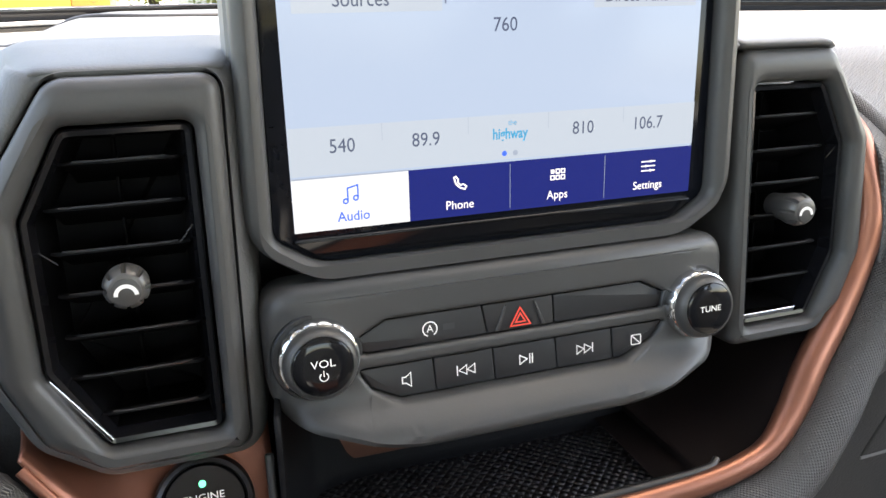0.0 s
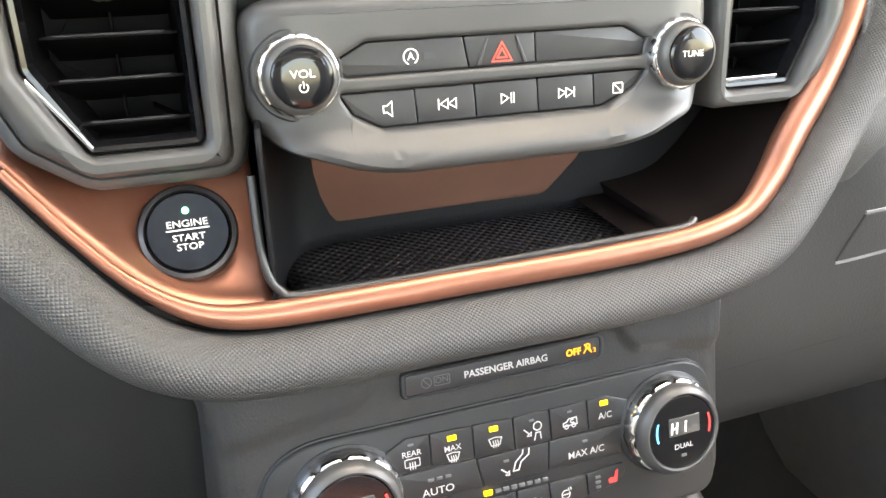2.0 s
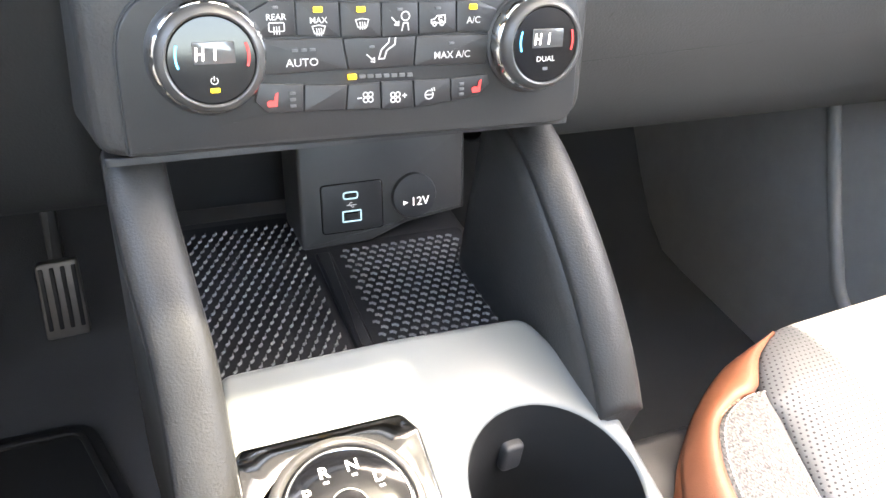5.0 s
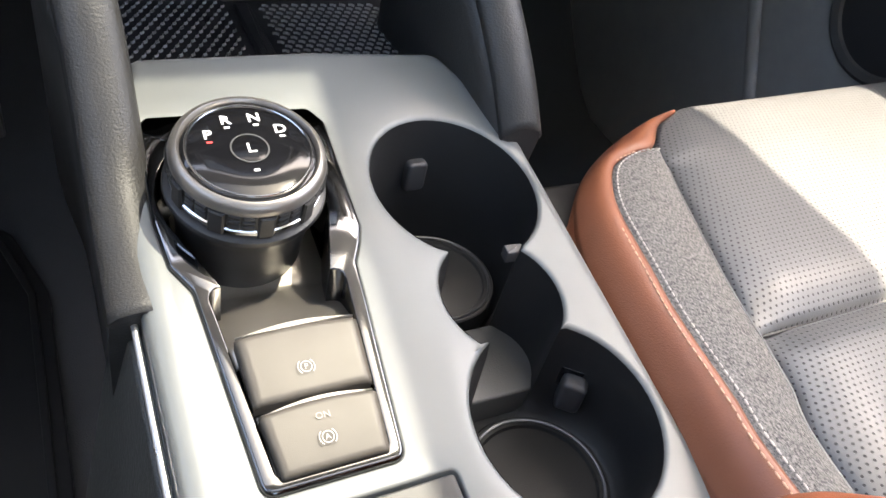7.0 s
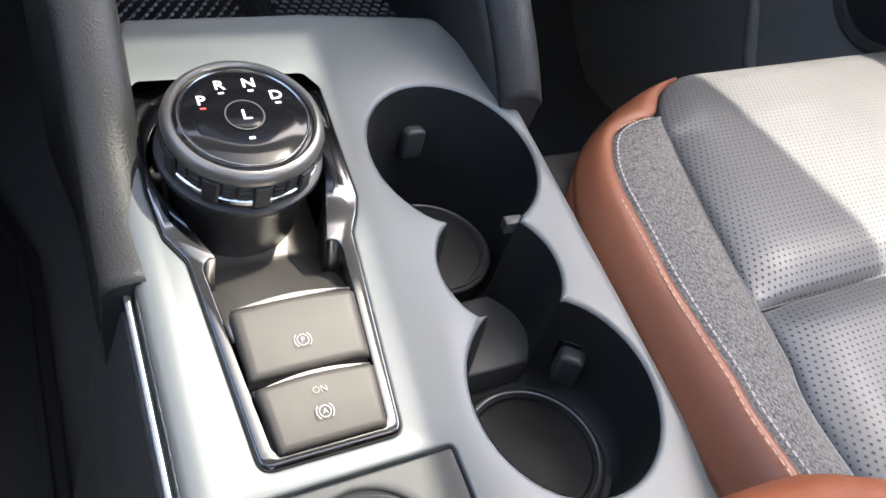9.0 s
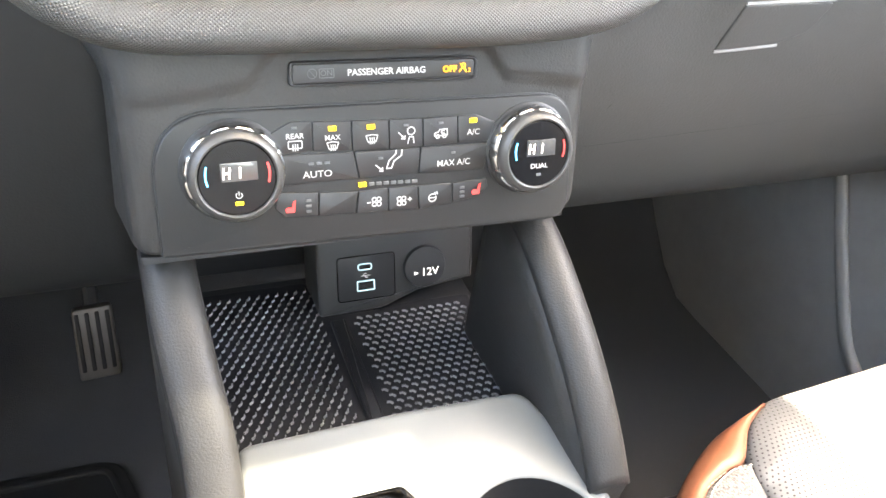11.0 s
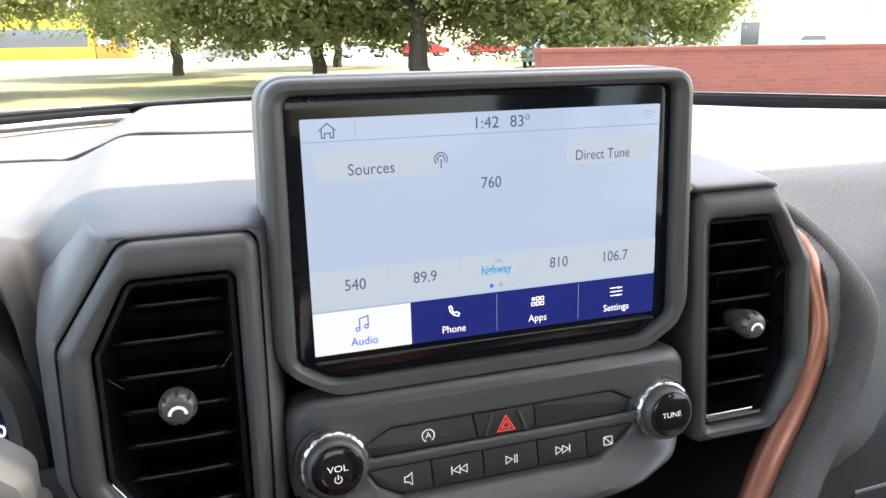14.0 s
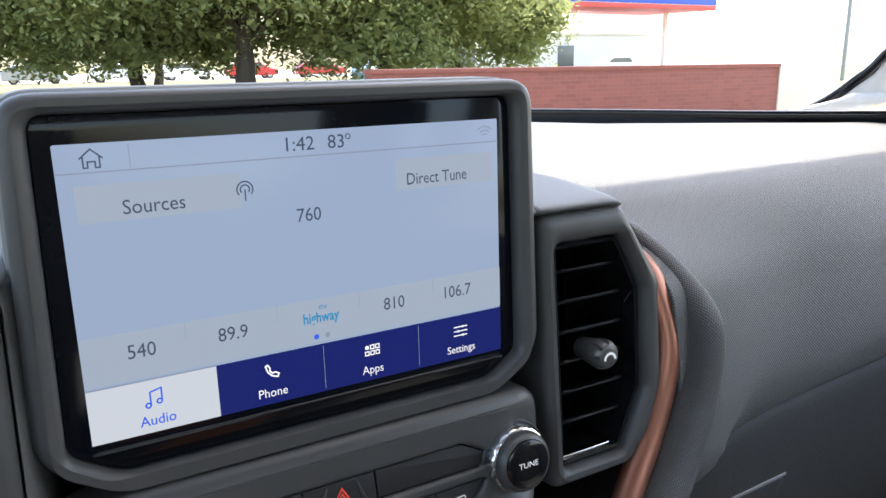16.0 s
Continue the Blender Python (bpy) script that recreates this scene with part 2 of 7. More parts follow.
def circle(cu, cv, r, n=32, rv=None):
    return [(cu + r * math.cos(2 * math.pi * k / n), cv + (rv or r) * math.sin(2 * math.pi * k / n)) for k in range(n)]


def box2(u0, v0, u1, v1, r=0.002, seg=4):
    return rpoly([(u0, v0), (u1, v0), (u1, v1), (u0, v1)], r, seg)


def area2(lp):
    return sum(lp[i][0] * lp[(i + 1) % len(lp)][1] - lp[(i + 1) % len(lp)][0] * lp[i][1] for i in range(len(lp)))


def inset(lp, d):
    """The outline moved inwards by d."""
    n = len(lp)
    s = 1 if area2(lp) > 0 else -1
    out = []
    for i in range(n):
        a, p, b = Vector(lp[i - 1]), Vector(lp[i]), Vector(lp[(i + 1) % n])
        t = (b - p).normalized() + (p - a).normalized()
        if t.length < 1e-6:
            t = b - p
        t.normalize()
        out.append((p.x - s * d * t.y, p.y + s * d * t.x))
    return out


def at_w(lp, w):
    return [(u, v, w) for u, v in lp]


def plane_map(o, u, v):
    """Local (u, v, w) to world: w points out of the face, to the viewer."""
    o, u, v = Vector(o), Vector(u).normalized(), Vector(v).normalized()
    w = u.cross(v)
    return lambda a, b, c: o + u * a + v * b + w * c


def loft(loops, f, cap0=False, cap1=True, bm=None, closed=True):
    bm = bm or bmesh.new()
    rows = [[bm.verts.new(f(*p)) for p in lp] for lp in loops]
    n = len(loops[0])
    for a, b in zip(rows, rows[1:]):
        for i in range(n if closed else n - 1):
            j = (i + 1) % n
            bm.faces.new((a[i], a[j], b[j], b[i]))
    if cap0:
        bm.faces.new(rows[0][::-1])
    if cap1:
        bm.faces.new(rows[-1])
    return bm


def slab(lp, w0, w1, bev, f, bm=None, dome=0.0):
    """A solid of that outline from w0 to w1 with a rounded top edge."""
    loops = [at_w(lp, w0)]
    for t in (0, 30, 60, 90):
        c, s = math.cos(radians(t)), math.sin(radians(t))
        loops.append(at_w(inset(lp, bev * (1 - c)), w1 - bev * (1 - s)))
    return loft(loops, f, True, True, bm)


def plate(outer, holes, w1, w0, bev, f, hbev=None, hole_w=None, fine=0.0, crease=None):
    """A plate with openings through it and rounded edges; fine splits its face for a curved map."""
    bm = bmesh.new()
    hbev = bev if hbev is None else hbev
    ang = (90, 60, 30, 0)
    edges = []

    def ring(lp, sign, b, low):
        rows = []
        for t in ang:
            c, s = math.cos(radians(t)), math.sin(radians(t))
            rows.append([bm.verts.new((u, v, w1 - b * (1 - s))) for u, v in inset(lp, sign * b * (1 - c))])
        rows.append([bm.verts.new((u, v, low)) for u, v in lp])
        n = len(lp)
        for x, y in zip(rows, rows[1:]):
            for i in range(n):
                j = (i + 1) % n
                bm.faces.new((x[i], x[j], y[j], y[i]))
        top = rows[0]
        for i in range(n):
            edges.append(bm.edges.get((top[i], top[(i + 1) % n])))

    ring(outer, 1, bev, w0)
    for q, h in enumerate(holes):
        ring(h, -1, hbev[q] if isinstance(hbev, tuple) else hbev, w0 if hole_w is None else hole_w)
    got = bmesh.ops.triangle_fill(bm, use_beauty=True, use_dissolve=False, edges=edges)
    if fine:
        rim = set(edges)
        for _ in range(6):
            long = [e for e in bm.edges if e not in rim and e.calc_length() > fine and all(abs(v.co.z - w1) < 1e-7 for v in e.verts)]
            if not long:
                break
            bmesh.ops.subdivide_edges(bm, edges=long, cuts=1)
            bmesh.ops.triangulate(bm, faces=[q for q in bm.faces if len(q.verts) > 4])
    else:
        for q in got["geom"]:
            if isinstance(q, bmesh.types.BMFace):
                q.material_index = 1
    if crease is not None:
        bmesh.ops.bisect_plane(bm, geom=bm.verts[:] + bm.edges[:] + bm.faces[:], plane_co=(crease, 0, 0), plane_no=(1, 0, 0), dist=1e-6)
    for v in bm.verts:
        v.co = f(*v.co)
    return bm


def smooth_path(pts, per=6):
    """A smooth curve through the points."""
    P = [Vector(p) for p in pts]
    P = [P[0] * 2 - P[1]] + P + [P[-1] * 2 - P[-2]]
    out = []
    for i in range(1, len(P) - 2):
        for k in range(per):
            t = k / per
            a, b, c, d = P[i - 1], P[i], P[i + 1], P[i + 2]
            out.append(0.5 * ((2 * b) + (c - a) * t + (2 * a - 5 * b + 4 * c - d) * t * t + (3 * b - a - 3 * c + d) * t ** 3))
    out.append(P[-2])
    return out


def sweep(path, profile, ref, closed_profile=True, caps=True, scale=None):
    """Sweeps a profile (side, out) along a path; out lies along ref. Lays metres along and round it as UV."""
    bm = bmesh.new()
    uvl = bm.loops.layers.uv.new("UVMap")
    rows = []
    ref = Vector(ref)
    dist = [0.0]
    for a, b in zip(path, path[1:]):
        dist.append(dist[-1] + (b - a).length)
    n = len(profile)
    around = [0.0]
    for i in range(n):
        around.append(around[-1] + (Vector(profile[(i + 1) % n]) - Vector(profile[i])).length)
    for i, p in enumerate(path):
        t = (path[min(i + 1, len(path) - 1)] - path[max(i - 1, 0)]).normalized()
        side = t.cross(ref).normalized()
        out = side.cross(t).normalized()
        k = scale(i / (len(path) - 1)) if scale else 1.0
        rows.append([bm.verts.new(p + side * a * k + out * b * k) for a, b in profile])
    m = n if closed_profile else n - 1
    for i in range(len(rows) - 1):
        for j in range(m):
            q = (j + 1) % n
            fc = bm.faces.new((rows[i][j], rows[i][q], rows[i + 1][q], rows[i + 1][j]))
            for lo, (uu, vv) in zip(fc.loops, ((i, j), (i, j + 1), (i + 1, j + 1), (i + 1, j))):
                lo[uvl].uv = (dist[uu], around[vv])
    if caps and closed_profile:
        bm.faces.new(rows[0][::-1])
        bm.faces.new(rows[-1])
    return bm


def surf(fn, nu, nv):
    """A curved skin fn(s, t), s and t from 0 to 1, with metres as UV."""
    bm = bmesh.new()
    uvl = bm.loops.layers.uv.new("UVMap")
    g = [[Vector(fn(i / nu, j / nv)) for j in range(nv + 1)] for i in range(nu + 1)]
    V = [[bm.verts.new(p) for p in row] for row in g]
    U = [[0.0] * (nv + 1) for _ in range(nu + 1)]
    W = [[0.0] * (nv + 1) for _ in range(nu + 1)]
    mid = nv // 2
    for i in range(nu + 1):
        for j in range(nv + 1):
            if i:
                U[i][j] = U[i - 1][j] + (g[i][mid] - g[i - 1][mid]).length
            if j:
                W[i][j] = W[i][j - 1] + (g[nu // 2][j] - g[nu // 2][j - 1]).length
    for i in range(nu):
        for j in range(nv):
            fc = bm.faces.new((V[i][j], V[i + 1][j], V[i + 1][j + 1], V[i][j + 1]))
            for lo, (a, b) in zip(fc.loops, ((i, j), (i + 1, j), (i + 1, j + 1), (i, j + 1))):
                lo[uvl].uv = (U[a][b], W[a][b])
    return bm


def lathe(prof, f, n=40, cap=True, ribs=0, depth=0.0, lo=0, hi=99, cu=0.0, cv=0.0):
    """Turns a profile of (radius, w) round the face's normal; ribs notch the rows lo to hi."""
    loops = []
    for k, (r, w) in enumerate(prof):
        lp = []
        for i in range(n):
            a = 2 * math.pi * i / n
            rr = r
            if ribs and lo <= k <= hi and math.cos(a * ribs) > 0.55:
                rr = r - depth
            lp.append((cu + rr * math.cos(a), cv + rr * math.sin(a), w))
        loops.append(lp)
    return loft(loops, f, False, cap)


def stroke(lines, width, f, w=0.0003, bm=None):
    """Thin printed lines: each a run of (u, v) points; a closed one repeats its first point."""
    bm = bm or bmesh.new()
    h = width / 2
    for ln in lines:
        pts = [Vector(p) for p in ln]
        closed = (pts[0] - pts[-1]).length < 1e-7 and len(pts) > 3
        if closed:
            pts = pts[:-1]
        n = len(pts)
        L, R = [], []
        for i, p in enumerate(pts):
            a = pts[i - 1] if (i or closed) else p
            b = pts[(i + 1) % n] if (i < n - 1 or closed) else p
            t = (b - a).normalized()
            if i and i < n - 1 or closed:
                t1, t2 = (p - a).normalized(), (b - p).normalized()
                t = (t1 + t2)
                t = t2 if t.length < 1e-6 else t.normalized()
                k = min(1.6, 1 / max(0.4, t.dot(t2)))
            else:
                k = 1
            nrm = Vector((-t.y, t.x)) * h * k
            L.append(bm.verts.new(f(*(p + nrm), w)))
            R.append(bm.verts.new(f(*(p - nrm), w)))
        for i in range(n if closed else n - 1):
            j = (i + 1) % n
            bm.faces.new((L[i], L[j], R[j], R[i]))
    return bm


def flat(lps, f, w=0.0003, bm=None):
    bm = bm or bmesh.new()
    for lp in lps:
        bm.faces.new([bm.verts.new(f(u, v, w)) for u, v in lp])
    return bm


def words(text, size, u, v, f, material, parent, w=0.0004, name="lettering", wide=1.0, bold=0.0, slant=0.0):
    """Raised print of the built-in font, centred on (u, v); size is the height of a capital."""
    cu = bpy.data.curves.new(name, "FONT")
    cu.body = text
    cu.size = size / 0.69
    cu.align_x, cu.align_y = "CENTER", "CENTER"
    cu.offset = bold * size
    cu.resolution_u = 3
    tmp = bpy.data.objects.new("tmp", cu)
    me0 = bpy.data.meshes.new_from_object(tmp)
    bpy.data.objects.remove(tmp)
    bpy.data.curves.remove(cu)
    bm = bmesh.new()
    bm.from_mesh(me0)
    bpy.data.meshes.remove(me0)
    for vt in bm.verts:
        vt.co = f(u + vt.co.x * wide + slant * vt.co.y, v + vt.co.y, w)
    return part(name, bm, material, parent)


def arc(cu, cv, r, a0, a1, n=14):
    return [(cu + r * math.cos(radians(a0 + (a1 - a0) * k / n)), cv + r * math.sin(radians(a0 + (a1 - a0) * k / n))) for k in range(n + 1)]


def tilt_y(y0, slope, z0):
    """A face that looks at the rear seats, leaning: y = y0 + slope * (z - z0); u is x, v is height along it from z0."""
    return plane_map((0, y0, z0), (1, 0, 0), (0, slope, 1))


# ---- dashboard: skins ----
def ease(a, b, x):
    t = max(0.0, min(1.0, (x - a) / (b - a)))
    return t * t * (3 - 2 * t)


def base_y(x):
    """The foot of the windscreen."""
    return 0.68 - 1.15 * x * x


dash = thing("dashboard", (0, 0.2, 0.75), "grey soft-skinned car dashboard below the windscreen", "dashboard", kind="structure")


def dash_top(x0, x1, edge):
    """Flat top that, beside the driver's vent, rolls down towards the cluster."""
    def fn(s, t):
        x = x0 + s * (x1 - x0)
        r = ease(-0.199, -0.207, x) * (1 - ease(-0.211, -0.219, x))
        far = base_y(x)
        near = (edge if x < -0.1085 or x > 0.1 else 0.03) + 0.05 + 0.02 * ease(0.160, 0.1695, x) + 0.05 * ease(-0.165, -0.205, x)
        a = max(0.0, (t - 0.7) / 0.3) * math.pi / 2
        y = far + (near - far) * min(1.0, t / 0.7) - 0.05 * math.sin(a)
        z = 0.9165 - 0.018 * ease(-0.176, -0.225, x) + 0.004 * math.sin(math.pi * t) - 0.008 * ease(-0.24, -0.5, x)
        z -= r * 0.12 * (1 - math.cos(a)) + (1 - r) * 0.0050 * max(0.0, (t - 0.35) / 0.65)
        z -= 0.030 * ease(-0.168, -0.196, x) * ease(0.72, 1.0, t) * (1 - r)  * (1 - ease(-0.211, -0.225, x))
        return x, y, z - 0.004 * ease(0.155, 0.169, x)
    return fn


for x0, x1, edge, n in ((-0.72, 0.1075, 0.0, 130), (0.1075, 0.1665, 0.0, 14)):
    part("top_skin", surf(dash_top(x0, x1, edge), n, 40), DASH_SOFT, dash, "light-catching grained top skin", smooth=80, thick=0.004)


SURROUND = inset(rpoly([(-0.1095, 0.912, 0.008), (-0.1635, 0.912, 0.012), (-0.1915, 0.870, 0.012), (-0.1925, 0.812, 0.014), (-0.1815, 0.786, 0.012), (-0.162, 0.7725, 0.012), (-0.1125, 0.7725, 0.006)], 0.01, 8), -0.0006)


def surround_map(u, v, w):
    """The soft skin round the driver's vent, its upper edge tucked under the top of the dash."""
    return Vector((u, -0.0125 + 0.09 * (min(v, 0.914) - 0.785) - w, min(v, 0.9135)))


def surround_loop(f, w, k):
    out = []
    for p, q in zip(SURROUND, inset(SURROUND, -0.001)):
        wide = 0.0085 + 0.014 * math.exp(-((p[0] + 0.178) ** 2 + (p[1] - 0.893) ** 2) / 0.00045)
        out.append((p[0] + (q[0] - p[0]) * 1000 * wide * f, p[1] + (q[1] - p[1]) * 1000 * wide * f, w - k * wide * f))
    return out


part("vent_surround", loft([surround_loop(f, w, k) for f, w, k in ((0.0, -0.008, 0), (0.0, -0.0005, 0), (0.06, 0.0006, 0), (0.3, 0.0, 0.25), (0.6, 0.0, 0.75), (0.85, 0.0, 1.35), (1.0, 0.0, 2.2), (1.25, -0.006, 2.6), (1.6, -0.03, 2.6), (2.2, -0.07, 2.6))], surround_map, False, False), DASH_SOFT, dash, "soft skin wrapping the vent", smooth=80)


def pad_foot(x):
    """Height of the pad's lower edge, which sweeps down towards the centre stack."""
    return max(0.702, 0.7490 + 0.03 * (x - 0.345) - 0.0009 / max(0.004, x - 0.232))


def pad_profile(x):
    g = pad_foot(x)
    return [(base_y(x), 0.905), (base_y(x) * 0.6 + 0.08, 0.912), (0.16, 0.912), (0.085, 0.903), (0.05, 0.885), (0.032, 0.86),
            (0.024, 0.83), (0.020, 0.80), (0.019, max(0.775, g + 0.034)), (0.0205, g + 0.022), (0.026, g + 0.007), (0.038, g)]


def dash_pad(s, t):
    x = 0.20 + 0.55 * s
    pts = smooth_path([Vector((y, z, 0)) for y, z in pad_profile(x)], 4)
    k = t * (len(pts) - 1)
    i = min(int(k), len(pts) - 2)
    p = pts[i].lerp(pts[i + 1], k - i)
    left = 0.166 + 0.038 * ease(0.906, 0.868, p.y)
    x = left + (0.75 - left) * s
    g = pad_foot(x)
    near = 0.027 * ease(0.36, 0.20, x) * ease(0.89, 0.85, p.y) * ease(g + 0.004, g + 0.05, p.y)
    return x, p.x - near - 0.05 * ease(0.25, 0.19, x) * ease(0.3, 0.6, t) * ease(0.85, 0.91, p.y), p.y


def pad_mesh():
    bm = surf(lambda s, t: dash_pad(s ** 1.8, t), 64, 66)
    uvl = bm.loops.layers.uv.active
    for fc in bm.faces:
        for lo in fc.loops:
            q = lo.vert.co
            lo[uvl].uv = (q.x, -q.y - q.z)
    return bm


part("passenger_pad", pad_mesh(), DASH_KNURL, dash, "diamond-grained passenger side pad", thick=0.003)


def dash_low(s, t):
    x = 0.13 + 0.62 * s
    g = pad_foot(x) - 0.003
    b = 0.009 * ease(0.245, 0.29, x)
    pts = smooth_path([Vector(p + (0,)) for p in ((0.042, g + 0.003), (0.040 - b, g - 0.008), (0.0395 - 0.6 * b, 0.67), (0.041, 0.61), (0.052, 0.555), (0.070, 0.505), (0.105, 0.478), (0.22, 0.470))], 4)
    k = t * (len(pts) - 1)
    i = min(int(k), len(pts) - 2)
    p = pts[i].lerp(pts[i + 1], k - i)
    return x, p.x, p.y


part("lower_passenger_panel", surf(dash_low, 70, 40), LOWER, dash, "grained lower panel with the glove box", thick=0.003)


def knee(s, t):
    x = -0.72 + 0.60 * s
    pts = smooth_path([Vector(p + (0,)) for p in ((0.03, 0.80), (0.012, 0.75), (0.0, 0.70), (0.002, 0.64), (0.014, 0.57), (0.036, 0.51), (0.08, 0.478), (0.22, 0.468))], 4)
    k = t * (len(pts) - 1)
    i = min(int(k), len(pts) - 2)
    p = pts[i].lerp(pts[i + 1], k - i)
    return x, p.x, p.y


part("driver_knee_panel", surf(knee, 20, 30), mat("soft black knee panel", (0.019, 0.019, 0.019), 0.55, spec=0.25, bump=0.3, bscale=800), dash, "dark lower driver panel", thick=0.003)
# the core that closes the dash behind its panels
part("core", slab(box2(-0.215, 0.50, 0.70, 0.885, 0.03), -0.40, -0.085, 0.01, plane_map((0, 0, 0), (1, 0, 0), (0, 0, 1))), PLASTIC_DARK, dash)
# Unseen slab added to stop sun leaking in under the windscreen foot.
part("light_baffle", slab(box2(-0.70, 0.30, 0.70, 0.64, 0.02), 0.62, 0.80, 0.01, lambda u, v, w: Vector((u, v, w))), PLASTIC_DARK, dash)
fascia_map = plane_map((0, 0.024, 0), (1, 0, 0), (0, 0.03, 1))
part("fascia", slab(rpoly([(-0.20, 0.80), (-0.17, 0.768), (0.17, 0.768), (0.20, 0.80), (0.20, 0.87), (0.17, 0.912), (-0.17, 0.912), (-0.20, 0.87)], 0.01), -0.06, 0.0, 0.003, fascia_map), PLASTIC_DARK, dash)
# a thin seam across the top skin


def on_top(x, y):
    """A point of the top skin above (x, y)."""
    skin = dash_top(-0.72, 0.1075, 0.0)
    return min((Vector(skin((x + 0.72) / 0.8275, k / 200)) for k in range(201)), key=lambda p: abs(p.y - y))


seam_line = smooth_path([on_top(x, y) + Vector((0, 0, 0.0016)) for x, y in ((-0.50, 0.300), (-0.42, 0.323), (-0.34, 0.331), (-0.29, 0.326), (-0.241, 0.315), (-0.225, 0.312), (-0.20, 0.307), (-0.176, 0.302), (-0.132, 0.291), (-0.085, 0.282), (0.0, 0.278))], 5)
part("seam", sweep(seam_line, [(0.0022 * math.cos(a), 0.0024 * math.sin(a)) for a in [k * math.pi / 4 for k in range(8)]], (0, 0, 1)), PLASTIC_DARK, dash, "dark seam across the top skin", smooth=80)

# the copper strip and the knurled roll below it
STRIP = [(-0.1915, -0.014, 0.7785), (-0.184, -0.018, 0.769), (-0.173, -0.022, 0.7545), (-0.152, -0.030, 0.731), (-0.135, -0.033, 0.7185), (-0.115, -0.034, 0.713),
         (-0.08, -0.034, 0.7118), (-0.02, -0.034, 0.712), (0.04, -0.034, 0.712), (0.08, -0.034, 0.7135), (0.106, -0.033, 0.7165), (0.127, -0.030, 0.7225), (0.143, -0.024, 0.736), (0.160, -0.016, 0.757),
         (0.180, -0.008, 0.779), (0.195, -0.002, 0.803), (0.2025, 0.002, 0.825), (0.2025, 0.008, 0.845), (0.1975, 0.017, 0.866), (0.188, 0.034, 0.880)]
strip = smooth_path(STRIP, 8)
trim = thing("copper_trim", (0, -0.03, 0.71), "satin copper-coloured trim strip sweeping under the centre stack", "trim", kind="structure")
prof = [(0.0060 * math.cos(a), 0.0048 * math.sin(a)) for a in [2 * math.pi * k / 14 for k in range(14)]]
part("strip", sweep([p + Vector((0, 0, 0.0030 * ease(0.745, 0.72, p.z))) for p in strip], prof, (0, -1, 0.25), scale=lambda q: 0.38 + 0.62 * ease(0.10, 0.32, q) + 0.45 * ease(0.55, 0.68, q)), COPPER, trim, smooth=80)


def cove(s, t, lo=0.0, hi=0.013):
    """The hollow side of the trim, running forward behind the strip."""
    first = next(j for j, q in enumerate(strip) if q.x > 0.070)
    k = first + s * (len(strip) - 1 - first)
    i = min(int(k), len(strip) - 2)
    p = strip[i].lerp(strip[i + 1], k - i)
    out = Vector((p.x, 0, p.z - 0.80)).normalized()
    deep = lo + (hi - lo) * t
    t = deep / 0.075
    return p + Vector((0, deep, 0)) - out * (0.004 + 0.012 * math.sin(t * 1.4)) * (1 if p.x > 0.09 else 0.4)


# Brown-black stands in for the shade on the copper's hollow side.
part("shaded_inner_side", surf(lambda s, t: cove(s, t, 0.002, 0.085), 70, 8), mat("copper side in shade", (0.008, 0.0055, 0.005), 0.6, spec=0.06, bump=0.2), trim, "copper inner side painted brown-black for shade", smooth=80)
# copper field round the start button
field_foot = [p for p in strip if p.x < -0.1035]


def start_field(a, b):
    """Copper skin rising from the strip to the underside of the driver's vent."""
    k = a * (len(field_foot) - 1)
    i = min(int(k), len(field_foot) - 2)
    p = field_foot[i].lerp(field_foot[i + 1], k - i) + Vector((0, 0.001, 0.0035))
    q = Vector((-0.199 + 0.0955 * a, 0.027, 0.790))
    r = p.lerp(q, b)
    r.y = p.y + (q.y - p.y) * math.sqrt(b)
    return r


part("start_field", surf(start_field, 40, 30), COPPER, trim, "copper field round the start button", smooth=80, thick=0.002)

roll_path = []
for i, p in enumerate(strip):
    t = (strip[min(i + 1, len(strip) - 1)] - strip[max(i - 1, 0)]).normalized()
    side = t.cross(Vector((0, -1, 0))).normalized()
    if side.z > 0 and abs(p.x) < 0.1:
        side = -side
    if i == 0:
        s0 = side
    out = Vector((p.x, 0, (p.z - 0.80))).normalized() if abs(p.x) > 0.1 else Vector((0, 0, -1))
    nrm = Vector((t.z, 0, -t.x))
    if nrm.dot(Vector((p.x, 0, p.z - 0.82))) < 0:
        nrm = -nrm
    sink = ease(0.86, 1.0, i / (len(strip) - 1))
    roll_path.append(p + nrm.normalized() * (0.0170 - 0.004 * sink + 0.0040 * ease(0.725, 0.76, p.z) * (1 if p.x > 0 else 0)) + Vector((0, -0.004 + 0.030 * sink, 0)))
rp = [(0.0130 * math.cos(a), 0.0155 * math.sin(a)) for a in [2 * math.pi * k / 24 for k in range(24)]]
# past the copper's tip the roll runs on under the driver's vent
roll_path = smooth_path([(-0.36, 0.030, 0.806), (-0.29, 0.014, 0.794), (-0.238, -0.006, 0.780), roll_path[0]], 8)[:-1] + roll_path
roll = part("dash_roll", sweep(roll_path, rp, (0, -1, 0), scale=lambda q: 0.7 + 0.3 * ease(0.0, 0.16, q) - 0.5 * ease(0.86, 1.0, q)), ROLL, None, smooth=80)
tagged(roll, "knurled roll edging the copper trim, darkened for shade", "trim", kind="structure")

